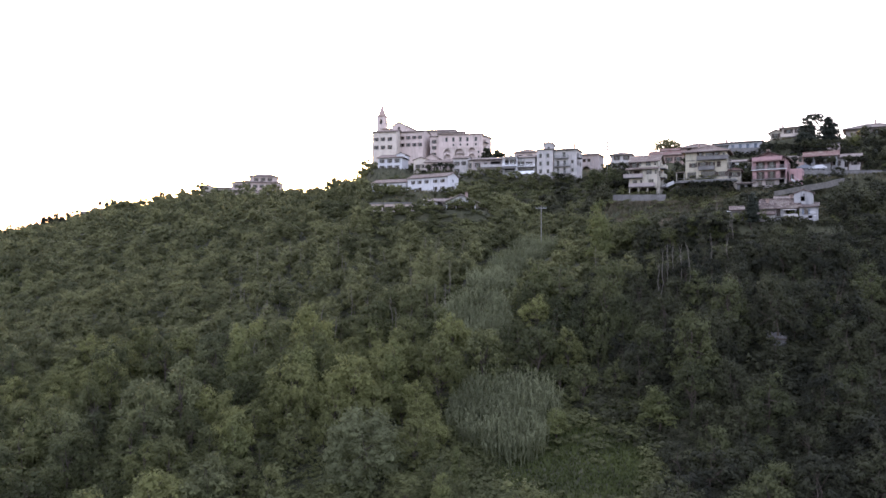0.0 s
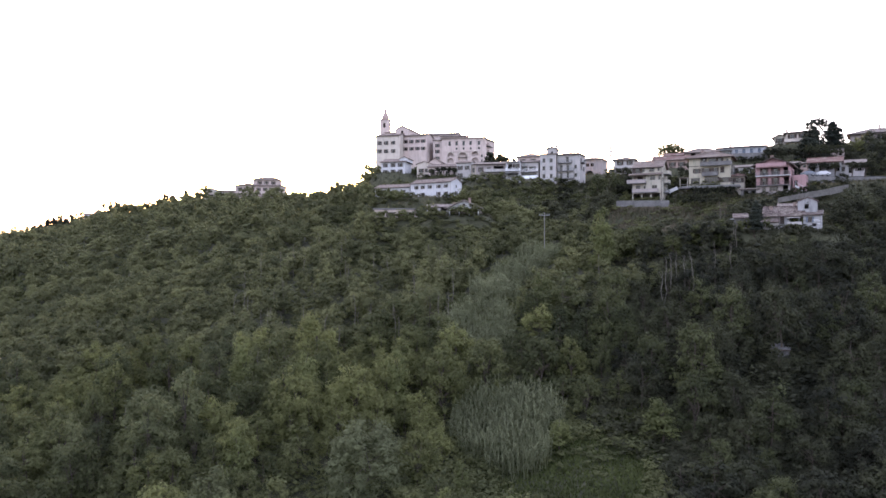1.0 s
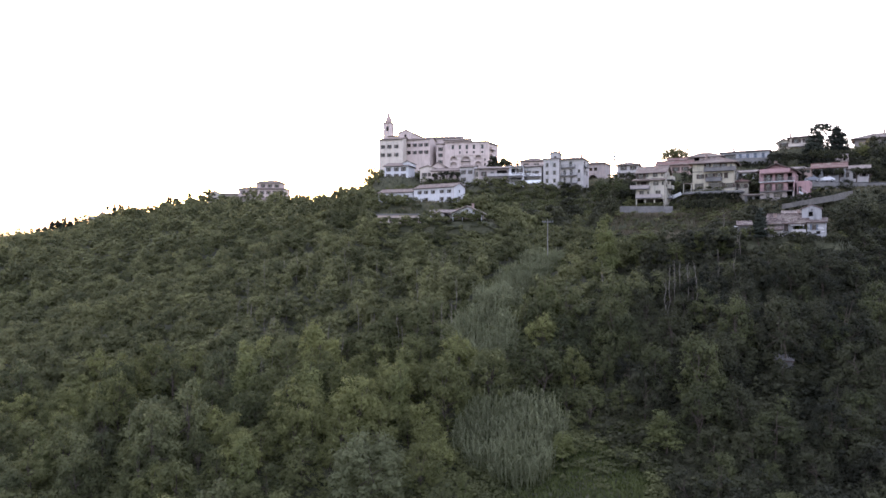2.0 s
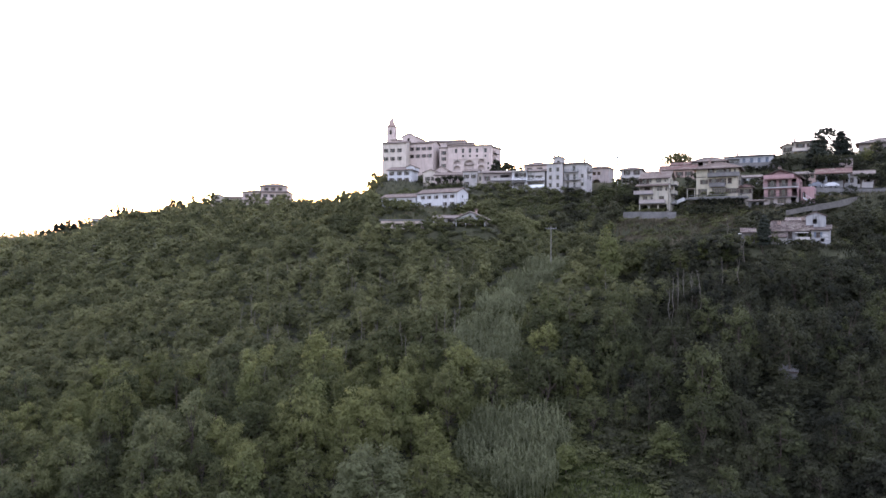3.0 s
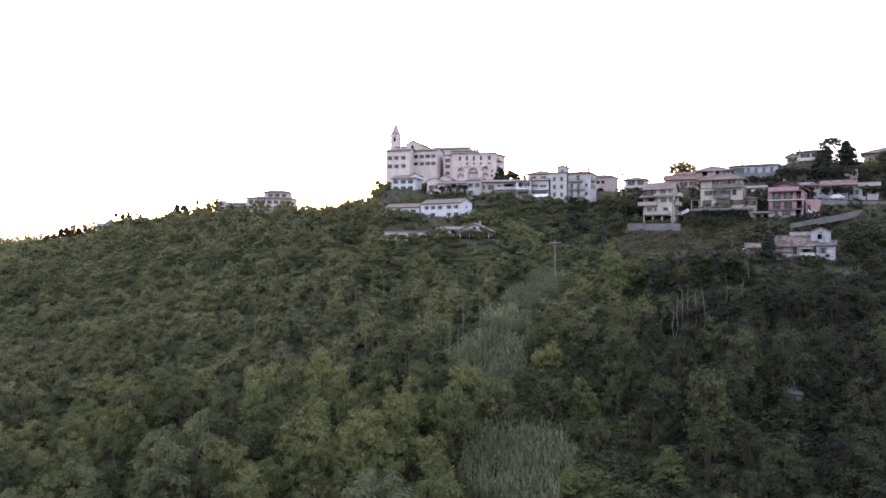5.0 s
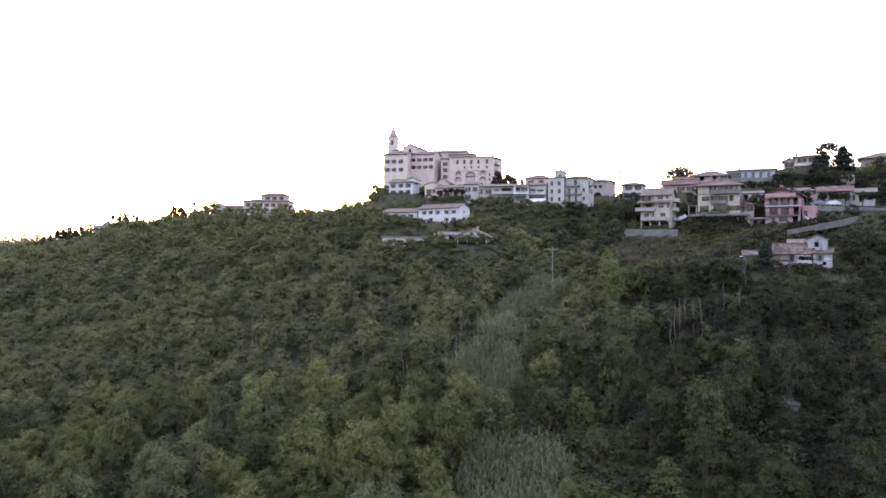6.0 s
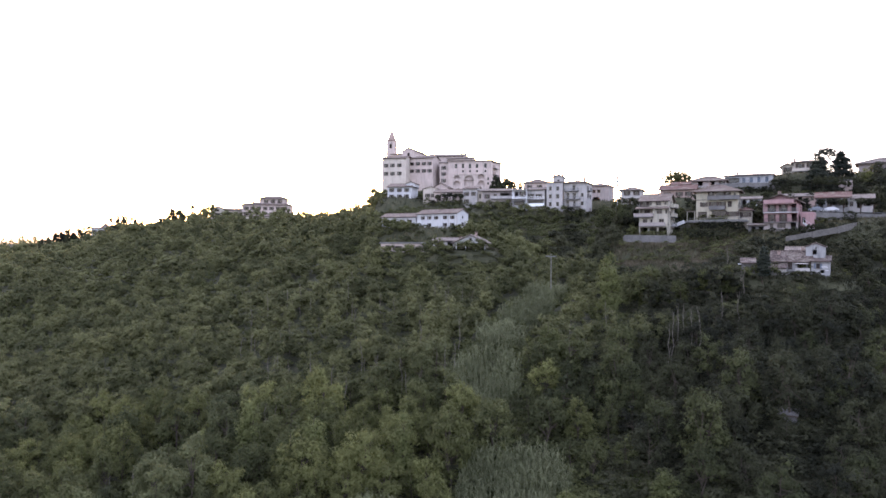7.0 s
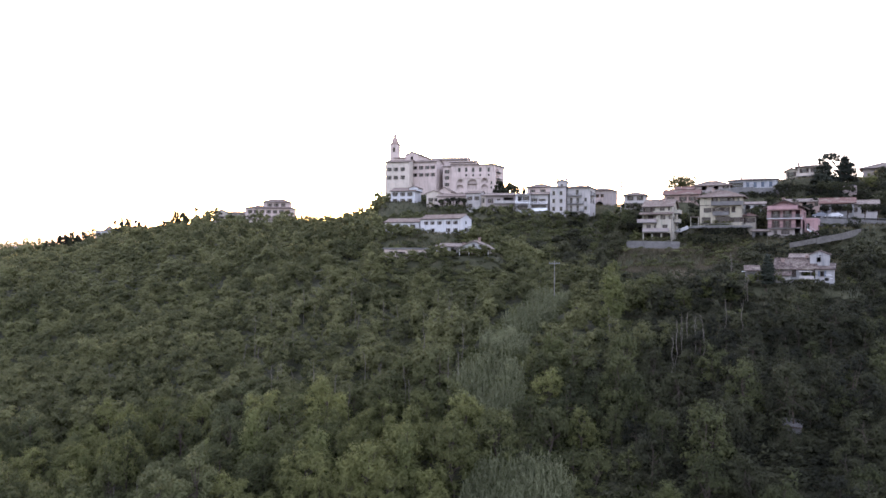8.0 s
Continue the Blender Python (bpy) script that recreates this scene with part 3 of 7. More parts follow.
balcony(h, pose(4.35, 4.6, 2.65, 0, 0, 90), 4.0, 1.4, "bars", CONCRETE)
balcony(h, pose(4.35, 4.6, 5.5, 0, 0, 90), 4.0, 1.4, "solid", CONCRETE, CREAM)
balcony(h, pose(4.35, 4.6, 8.25, 0, 0, 90), 4.4, 1.6, "solid", CONCRETE, CREAM)
chimney(h, 1.2, 3.4, 11.6, 1.0)
chimney(h, -1.8, 6.0, 11.4, 0.9)
for x, top in ((4.2, 8.0), (-0.42, 7.7)):
    put("drainpipe", Solid().tube((x, -0.07, 0.2), (x, -0.07, top), 0.06, 0.06, 6).mesh("drainpipe", SHUTTER), h)

# yellow house
h = thing("house", (79.3, 207.0, 70.9), -27, "pale yellow three-storey villa with hipped tile roof and balconies", "house", "village houses")
block(h, 0, 0, 11.7, 10.0, -4.0, 8.7, YELLOW, "hip", 1.9, 1.1, TILE,
      front=[(-4.0, 0.5, 2.6, 1.9, "plain"), (0.7, 0.7, 4.2, 1.9, "plain"), (4.4, 0.9, 1.9, 1.4, "shut"), (-3.6, 3.9, 1.1, 1.3, "shut"), (-0.8, 3.3, 1.5, 2.0, "shut"), (1.7, 3.2, 0.9, 2.1, "shut"), (3.6, 3.8, 1.1, 1.6, "closed"),
             (-1.6, 6.6, 0.9, 1.8, "shut"), (0.9, 6.3, 2.3, 1.8, "door"), (2.9, 6.4, 1.0, 1.7, "shut"), (5.0, 6.4, 0.6, 1.6, "plain")],
      right=[(-1.5, 3.6, 1.2, 1.4, "shut"), (2.5, 6.4, 1.2, 1.4, "shut")])
balcony(h, pose(1.9, 0, 6.05), 8.8, 1.4, "solid", CONCRETE, CONCRETE)
balcony(h, pose(0.2, 0, 3.05), 4.4, 1.2, "solid", CONCRETE, CONCRETE)
put("string_course", Solid().box(-5.9, -3.1, -0.06, -0.004, 5.85, 6.05).mesh("string_course", SHUTTER), h)
s = Solid()
for k in range(9):
    s.box(6.0, 7.0, 1.0 + k * 0.35, 1.35 + k * 0.35, 5.7 - k * 0.33, 5.9 - k * 0.33)
s.box(6.95, 7.1, 0.8, 4.3, 3.0, 3.2)
put("outside_stair", s.mesh("outside_stair", CONCRETE), h)
chimney(h, -2.5, 5.0, 10.2, 0.9)
put("carport_roof", Solid().box(-8.6, -5.9, -0.4, 4.0, 2.5, 2.7).mesh("carport_roof", TILE), h)
for x in (-8.4, -6.2):
    put("carport_post", cached("carport_post", lambda: Solid().box(-0.1, 0.1, -0.3, -0.1, -1, 2.5).mesh("carport_post", CREAM)), h, pose(x, 0, 0))
put("terrace", Solid().box(-8.5, 8.8, -3.2, -0.02, -0.9, -0.45).mesh("terrace", CONCRETE), h)
put("terrace_awning", Solid().box(-7.6, 8.6, -3.1, -3.0, -0.38, -0.2).box(-7.6, 8.6, -3.25, -2.9, 0.3, 0.36).mesh("terrace_awning", STEEL), h)
s = Solid()
for k in range(14):
    s.box(-9.6 - k * 0.32, -9.28 - k * 0.32, -3.0, -1.6, -0.6 - k * 0.17 - 0.25, -0.6 - k * 0.17)
s.box(0, 5.8, -0.1, 0.1, -0.9, 0.1, pose(-14.2, -3.1, -2.5, 0, -23, 0))
put("garden_stair", s.mesh("garden_stair", WHITE), h)

h = thing("annex", (87.4, 206.0, 70.9), -27, "small cream annex with red tile roof beside the yellow villa", "house", "village houses")
block(h, 0, 0, 3.6, 6.0, -6.0, 2.7, CREAM, "hip", 0.8, 0.5, TILE_RED, front=[(0.2, 0.8, 1.5, 1.3, "shut"), (-1.2, 0.3, 0.6, 2.0, "door")])
h = thing("store_house", (86.5, 196.0, 66.5), -30, "rough grey lower store with dark doorways under the pink house", "house", "village houses")
block(h, 0, 0, 4.6, 5.0, -4.0, 2.3, DARK_STONE, "shed", 0.6, 0.4, TILE_GREY, front=[(-0.9, 0.1, 1.2, 1.8, "void"), (1.0, 0.1, 1.2, 1.8, "void")])

# pink house
h = thing("house", (91.2, 193.0, 67.6), -33, "pink three-storey house with front gable and brown-railed balconies", "house", "village houses")
block(h, 0.5, 0, 8.6, 9.5, -4.0, 2.0, TAUPE, None, front=[(-2.3, 0.3, 0.9, 1.3, "plain"), (0.2, 0.3, 2.2, 1.3, "plain"), (3.2, 0.2, 1.3, 1.7, "void")], name="basement_wall")
block(h, 0.5, 0.004, 8.6, 9.5, 2.0, 7.2, PINK, None,
      front=[(-2.25, 2.2, 1.0, 2.0, "shut"), (0.65, 2.2, 1.0, 2.0, "shut"), (3.4, 2.2, 1.3, 2.1, "void"), (-2.25, 4.9, 1.1, 2.0, "shut"), (0.65, 4.9, 1.1, 2.0, "shut"), (3.4, 4.9, 1.4, 2.1, "void")],
      right=[(-2.0, 2.4, 1.1, 1.9, "door"), (-2.0, 5.0, 1.1, 1.9, "door"), (1.6, 5.2, 1.0, 1.4, "shut")])
block(h, 0.4, 0.5, 8.2, 8.6, 7.2, 8.0, PINK, "gable_y", 1.75, 1.15, TILE, front=[(-2.0, 7.25, 0.9, 0.7, "plain"), (1.6, 7.25, 0.8, 0.7, "plain")], name="attic_wall")
put("bargeboard", Solid().box(0, 6.0, -0.06, 0.06, -0.1, 0.14, pose(0.4, -0.72, 9.78, 0, 22, 0)).box(-6.0, 0, -0.06, 0.06, -0.1, 0.14, pose(0.4, -0.72, 9.78, 0, -22, 0)).mesh("bargeboard", SHUTTER), h)
balcony(h, pose(0.5, 0, 2.05), 8.6, 1.1, "bars", CONCRETE, SHUTTER)
balcony(h, pose(0.5, 0, 4.75), 8.8, 1.2, "bars", WHITE, STEEL)
put("loggia_front", Solid().box(-3.8, 3.9, -1.2, -0.004, 7.22, 7.4).box(-3.8, 3.9, -1.2, -1.05, 7.4, 8.25).box(-3.8, -3.65, -1.05, 0.4, 7.4, 8.25).box(3.75, 3.9, -1.05, 0.4, 7.4, 8.25).mesh("loggia_front", PINK), h)
s = Solid()
slope(s, (-3.5, -1.75, 6.86), (4.9, -1.75, 6.86), (4.9, -1.2, 7.06), (-3.5, -1.2, 7.06), 0.08)
put("eave_tiles", s.mesh("eave_tiles", TILE_RED), h)
for x in (-3.7, 4.6):
    put("loggia_pier", cached("loggia_pier", lambda: Solid().box(-0.1, 0.1, -1.18, -0.98, 4.75, 7.2).mesh("loggia_pier", PINK)), h, pose(x, 0, 0))
chimney(h, -0.2, 3.0, 9.2, 1.2)
block(h, 6.9, 1.6, 3.2, 6.0, -4.0, 4.0, PINK, "flat", 0.5, 0.1, PINK, front=[(-0.8, 1.6, 0.8, 1.7, "void")], name="side_wing")
s = Solid()
for k in range(11):
    s.box(6.0 + k * 0.26, 6.26 + k * 0.26, 0.3, 1.5, 1.9 - k * 0.2 - 0.5, 1.9 - k * 0.2)
s.box(0, 3.6, -0.04, 0.04, 0, 0.07, pose(6.0, 0.3, 2.9, 0, 37, 0))
for k in range(5):
    s.box(6.1 + k * 0.68, 6.16 + k * 0.68, 0.27, 0.33, 1.85 - k * 0.52, 2.85 - k * 0.52)
put("outside_stair", s.mesh("outside_stair", WHITE), h)

# small grey house with hipped roof behind the cream one
h = thing("house", (59.7, 230.0, 76.7), -20, "grey two-storey house with shallow hipped roof", "house", "village houses")
block(h, 0, 0, 6.8, 8.0, -6.0, 4.9, GREY, "hip", 1.0, 0.6, TILE_GREY, front=[(-1.4, 0.6, 1.3, 1.6, "shut"), (1.9, 0.6, 1.3, 1.6, "shut"), (-1.4, 3.2, 1.0, 1.3, "shut"), (1.7, 3.2, 1.0, 1.3, "shut")])
h = thing("house", (77.5, 237.0, 79.5), -22, "brick-red low house with long tiled roofs", "house", "village houses")
block(h, 0, 0, 11.5, 8.0, -6.0, 3.0, OLDBRICK, "gable_x", 1.6, 0.6, TILE_RED, front=[(-3.5, 0.8, 1.2, 1.3, "shut"), (0.5, 0.8, 1.2, 1.3, "shut"), (3.5, 0.8, 1.2, 1.3, "shut")])
block(h, 0.6, 4.5, 5.8, 6.0, 3.0, 5.0, OLDBRICK, "gable_x", 1.0, 0.5, TILE_RED, front=[(-1.5, 3.9, 1.4, 0.8, "void"), (1.2, 3.9, 1.4, 0.8, "void")], name="upper_wall")
h = thing("house", (91.2, 246.0, 83.6), -24, "taupe house with wide hipped tile roof", "house", "village houses")
block(h, 0, 0, 12.0, 9.0, -6.0, 2.9, TAUPE, "hip", 1.7, 0.7, TILE, front=[(-2.6, 1.2, 1.6, 1.4, "void"), (1.4, 1.2, 1.6, 1.4, "void"), (4.6, 1.2, 1.0, 1.3, "shut")])

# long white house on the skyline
h = thing("house", (107.3, 250.0, 85.8), -28, "long white house, walls greyed for shade, low dark roof, on skyline", "house", "village houses")
block(h, 0, 0, 16.2, 8.5, -6.0, 3.0, SHADED_WHITE, "hip", 0.7, 0.6, TILE_GREY, front=[(-5.4, 0.5, 4.6, 1.5, "plain"), (-1.6, 0.5, 1.0, 1.8, "closed"), (0.9, 0.5, 1.0, 1.8, "closed"), (3.4, 0.5, 1.0, 1.8, "closed"), (6.0, 0.5, 1.0, 1.8, "closed")], shutter=BLUE_SHUTTER)
balcony(h, pose(-3.5, 0, 0.3), 7.5, 1.2, "bars", CONCRETE, STEEL)
put("veranda_awning", Solid().box(-7.8, -3.0, -1.2, -0.01, 2.1, 2.2).mesh("veranda_awning", CONCRETE), h)
chimney(h, -4.0, 3.0, 3.6, 0.9)
h = thing("house", (95.8, 222.0, 75.8), -25, "small white house with arched porch between gardens", "house", "village houses")
block(h, 0, 0, 6.5, 6.0, -5.0, 2.4, WHITE, "gable_x", 0.8, 0.4, TILE_GREY, front=[(-1.8, 0.1, 1.6, 2.0, "arch"), (0.5, 0.1, 1.6, 2.0, "arch"), (2.4, 0.8, 0.9, 1.1, "shut")])

# low house with red roof on the terrace, and its neighbour
h = thing("house", (110.7, 201.0, 74.0), -30, "low white house with red tile roof on a terrace", "house", "village houses")
block(h, 0, 0, 8.4, 7.5, -3.0, 3.3, WHITEWASH, "gable_x", 1.5, 0.6, TILE_RED, front=[(-3.2, 0.1, 1.4, 2.4, "void"), (-0.9, 0.3, 1.2, 2.2, "door"), (1.1, 0.9, 1.2, 1.4, "shut"), (3.1, 0.3, 1.3, 2.2, "door")])
put("porch_beam", Solid().box(-4.2, 4.2, -1.5, -1.35, 2.75, 2.95).mesh("porch_beam", SHUTTER), h)
# slab added only to shade the front wall, not a known part
put("porch_roof", Solid().box(-4.3, 4.3, -1.75, -0.004, 2.97, 3.07).mesh("porch_roof", TILE_RED), h)
for x in (-4.0, -1.9, 0.1, 2.2, 4.0):
    put("porch_post", cached("porch_post", lambda: Solid().box(-0.09, 0.09, -1.5, -1.35, -0.4, 2.75).mesh("porch_post", WHITEWASH)), h, pose(x, 0, 0))
h = thing("house", (119.0, 203.0, 73.9), -30, "grey-tiled house adjoining the red-roofed one", "house", "village houses")
block(h, 0, 0, 7.8, 7.0, -3.0, 3.2, GREY, "gable_x", 1.2, 0.6, TILE_GREY, front=[(-2.2, 0.9, 1.1, 1.4, "shut"), (0.4, 0.3, 1.2, 2.2, "door"), (2.6, 0.9, 1.1, 1.4, "shut")])
h = thing("house", (108.7, 217.0, 77.0), -28, "long low outbuilding with grey corrugated roof behind the pink house", "house", "village houses")
block(h, 0, 0, 11.0, 6.5, -4.0, 1.7, OLDBRICK, "shed", 1.3, 0.4, TILE_GREY, front=[(-4.0, 0.3, 1.0, 1.0, "plain"), (0.5, 0.1, 1.1, 1.5, "void"), (3.8, 0.3, 1.0, 1.0, "plain")])
h = thing("hut", (128.6, 226.0, 82.6), -28, "small plain rose-coloured hut among pines", "hut", "village houses")
block(h, 0, 0, 3.9, 3.5, -3.0, 2.0, ROSE, "flat", 0.1, 0.15, CONCRETE, front=[(-0.9, 0.9, 1.1, 0.8, "plain")])

# two villas at the top
h = thing("house", (123.7, 240.0, 87.8), -32, "cream villa with low roofs in two steps among pines", "house", "village houses")
block(h, 0, 0, 9.5, 9.0, -6.0, 4.8, SAND, "hip", 0.8, 0.9, TILE_GREY, front=[(-2.6, 2.6, 1.4, 1.6, "shut"), (0.8, 2.6, 1.4, 1.6, "shut"), (-2.6, 0.2, 1.4, 1.6, "plain")])
block(h, -6.6, 0.8, 3.8, 7.5, -6.0, 3.7, CREAM, "gable_y", 0.9, 0.8, TILE, front=[(0, 1.8, 1.4, 1.5, "shut")], name="side_wing")
balcony(h, pose(-0.5, 0, 1.6), 9.0, 1.3, "solid", CONCRETE, SAND)
chimney(h, -4.6, 3.0, 5.4, 1.1)
h = thing("house", (149.4, 239.0, 87.6), -33, "brown villa with broad hipped roof at the top of the hill", "house", "village houses")
block(h, 0, 0, 15.5, 11.0, -6.0, 4.9, TAUPE, "hip", 1.8, 1.2, TILE_GREY, front=[(-4.0, 2.2, 0.9, 1.5, "arch"), (-2.0, 2.3, 1.1, 1.5, "shut"), (1.4, 2.3, 1.1, 1.5, "shut"), (4.6, 2.3, 1.1, 1.5, "shut"), (-4.8, 0.2, 1.1, 1.2, "plain")])
chimney(h, 1.0, 4.0, 6.6, 1.2)

# old farmhouse on the slope
h = thing("farmhouse", (80.6, 152.0, 55.8), -30, "old whitewashed farmhouse with sagging mottled tile roofs", "house", "village houses")
block(h, 0.35, 0, 3.6, 5.0, 0.4, 3.55, WHITEWASH, "shed", 1.1, 0.3, TILE_MOTTLED, front=[(-0.5, 1.9, 0.8, 1.2, "shut"), (0.35, 0.95, 0.8, 0.7, "void")], shutter=BLUE_SHUTTER)
put("plinth", Solid().box(-1.5, 2.2, -0.06, 5.0, -3.0, 0.4).mesh("plinth", DARK_STONE), h)
block(h, -0.75, 2.6, 3.8, 4.6, 2.9, 6.7, WHITEWASH, "gable_y", 0.8, 0.25, TILE_MOTTLED, front=[(-0.15, 5.0, 0.85, 1.1, "void"), (0.05, 6.3, 0.35, 0.35, "void")], name="upper_wall")
block(h, -5.6, 0.6, 8.2, 8.4, -3.0, 3.4, WHITEWASH, "gable_x", 2.2, 0.35, TILE_MOTTLED, front=[(-0.1, 1.7, 0.85, 1.5, "closed"), (2.3, 1.5, 1.9, 1.5, "void"), (3.75, 1.6, 0.7, 1.5, "closed"), (0.3, -0.2, 1.3, 1.2, "arch")], name="main_wing")
block(h, -4.4, 9.1, 5.6, 4.0, -3.0, 5.9, WHITEWASH, "gable_x", 0.7, 0.3, TILE_GREY, name="back_wing")
block(h, -8.6, -1.5, 4.4, 2.0, -3.0, 2.1, GREY, "shed", 0.8, 0.3, TILE_MOTTLED, front=[(-1.2, 0.4, 0.8, 1.3, "void"), (0.9, 0.8, 0.6, 0.6, "plain")], name="lean_to")
put("terrace_slab", Solid().box(-4.6, -1.7, -1.1, 0.59, 1.2, 1.38).box(-4.6, -1.7, -1.1, -1.0, 1.38, 2.0).mesh("terrace_slab", GREY), h)
put("awning", Solid().box(-4.7, -2.0, -1.0, 0.59, 2.92, 3.02).mesh("awning", AWNING), h)
for x in (-4.55, -2.16):
    put("awning_post", Solid().tube((x, -0.92, 1.38), (x, -0.92, 2.92), 0.04, 0.04, 6).mesh("awning_post", STEEL), h)
# plain bars standing in for the lettering on the farmhouse wall
s = Solid()
for k, (x, w, z) in enumerate(((0.5, 1.1, 2.35), (0.6, 1.2, 2.1), (1.3, 0.6, 1.45))):
    s.box(x, x + w, -0.12, -0.05, z, z + 0.13)
put("wash_line", s.mesh("wash_line", GALV), h)
chimney(h, -3.4, 5.4, 5.6, 0.7)
chimney(h, -8.2, 3.4, 4.9, 0.5)
h = thing("shed", (66.7, 156.0, 56.6), -22, "small grey shed with patched tile roof", "shed")
block(h, 0.15, 0, 2.7, 3.0, -3.0, 2.3, CONCRETE, "shed", 0.9, 0.35, TILE_MOTTLED, front=[(-0.3, 1.1, 0.5, 0.6, "void"), (0.8, 0.1, 0.6, 1.5, "closed")])
put("side_beam", Solid().box(-2.0, -1.2, -0.1, 0.1, 1.9, 2.05).mesh("side_beam", WHITE_PAINT), h)
h = thing("stone_hut", (52.2, 107.4, 34.5), -32, "ruined stone hut with grey roof in the wood", "hut")
block(h, 0, 0, 2.5, 2.4, -2.0, 1.5, DARK_STONE, "shed", 0.5, 0.2, DARK_STONE, front=[(-0.9, 0.2, 0.6, 1.0, "void")])

# ---- the row of houses in the middle ----
h = thing("house", (36.5, 246.0, 74.5), -14, "grey-cream narrow four-storey house with roof turret", "house", "village houses")
block(h, 0, 0, 5.7, 9.0, -5.0, 11.2, GREY, "shed", 0.6, 0.3, TILE, front=grid((-1.5, 1.1), (2.6, 5.4, 8.2), 1.0, 1.5, "plain"))
block(h, 1.3, 0.6, 3.6, 6.0, 11.2, 13.0, GREY, "gable_y", 0.8, 0.4, TILE, front=[(0, 11.5, 0.9, 0.7, "plain")], name="turret_wall")
chimney(h, -0.2, 1.2, 13.2, 0.9)
chimney(h, 2.8, 1.2, 13.2, 0.9)
h = thing("house", (43.6, 245.0, 74.4), -24, "pale grey four-storey house with stacked iron balconies", "house", "village houses")
block(h, 0, 0, 8.2, 9.0, -5.0, 11.0, GREY, "hip", 0.9, 0.5, TILE, front=[(-2.6, 2.6, 0.9, 2.1, "plain"), (-0.2, 2.6, 0.9, 2.1, "plain"), (-2.6, 5.3, 1.0, 2.1, "plain"), (-0.2, 5.3, 1.0, 2.1, "plain"), (-0.4, 8.4, 1.1, 1.9, "plain"), (-2.6, 0.2, 1.6, 1.7, "void"), (2.6, 3.0, 1.0, 1.3, "plain"), (2.6, 6.0, 0.9, 1.3, "plain")],
      right=[(-2.2, 5.6, 0.9, 1.5, "shut"), (1.5, 5.6, 0.9, 1.5, "shut"), (-2.2, 8.4, 0.9, 1.5, "shut"), (1.5, 0.3, 2.0, 2.0, "void")])
balcony(h, pose(-0.9, 0, 2.5), 6.0, 1.2, "bars", CONCRETE)
balcony(h, pose(-0.9, 0, 5.2), 5.8, 1.1, "bars", CONCRETE)
balcony(h, pose(-1.2, 0, 8.1), 5.0, 1.0, "bars", CONCRETE)
balcony(h, pose(4.1, 3.0, 8.2, 0, 0, 90), 4.0, 1.1, "bars", CONCRETE)
chimney(h, 2.5, 4.0, 11.9, 1.3)
h = thing("house", (55.2, 262.0, 79.8), -26, "taupe house with large arched doorway and paired windows", "house", "village houses")
block(h, 0, 0, 8.4, 9.0, -8.0, 6.1, TAUPE, "hip", 1.0, 0.5, TILE_GREY, front=[(-1.3, 3.4, 1.2, 1.3, "plain"), (0.5, 3.4, 1.2, 1.3, "plain"), (-0.5, -0.8, 3.2, 2.7, "arch")])
h = thing("house", (32.0, 264.0, 82.8), -16, "rose house with hipped tile roof behind the row", "house", "village houses")
block(h, 0, 0, 9.5, 8.0, -8.0, 4.4, ROSE, "hip", 1.4, 0.5, TILE, front=[(-2.5, 2.2, 1.0, 1.3, "shut"), (1.5, 2.2, 1.0, 1.3, "shut")])
h = thing("house", (30.1, 249.0, 75.2), -18, "old row house with glazed pale-blue verandas", "house", "village houses")
block(h, 0, 0, 6.8, 8.0, -6.0, 8.0, GREY, "gable_x", 0.9, 0.4, TILE_GREY, front=[(-1.7, 5.0, 1.1, 1.6, "shut"), (1.2, 5.4, 1.2, 1.0, "shut"), (0, 2.2, 5.4, 1.9, "plain")])
balcony(h, pose(0, 0, 4.5), 6.4, 1.1, "bars", CONCRETE, WHITE_PAINT)
balcony(h, pose(0, 0, 2.0), 6.4, 1.2, "solid", WHITE, WHITE_PAINT)
h = thing("house", (24.1, 248.0, 75.5), -12, "narrow house with white iron veranda and flat awning", "house", "village houses")
block(h, 0, 0, 5.2, 8.0, -6.0, 7.8, WHITE, "shed", 0.5, 0.3, TILE_GREY, front=[(-1.0, 5.0, 1.5, 1.9, "void"), (1.2, 5.0, 1.2, 1.9, "shut"), (0, 2.0, 3.6, 1.8, "plain")])
balcony(h, pose(0, 0, 4.3), 5.0, 1.3, "bars", CONCRETE, WHITE_PAINT)
put("awning", Solid().box(-2.5, 2.6, -1.6, -0.05, 7.55, 7.65).mesh("awning", WHITE_PAINT), h)
put("lean_to_roof", Solid().box(-2.6, 2.2, -2.4, -0.05, 3.3, 3.4, pose(0, 0, 0)).mesh("lean_to_roof", CONCRETE), h)
h = thing("house", (17.0, 255.0, 77.3), -10, "long grey row house with open loggia and brown roof", "house", "village houses")
block(h, 0, 0, 12.0, 8.0, -6.0, 6.0, TAUPE, "gable_x", 0.9, 0.8, TILE_GREY, front=[(-4.2, 3.2, 1.0, 1.6, "shut"), (-1.2, 3.4, 1.3, 1.4, "plain"), (2.5, 3.2, 3.6, 2.0, "void"), (-4.0, 0.2, 1.0, 1.8, "shut"), (0, 0.4, 1.0, 1.3, "shut"), (3.4, 0.1, 1.6, 2.0, "void")])
balcony(h, pose(1.5, 0, 3.05), 8.5, 1.0, "solid", CONCRETE, GREY)

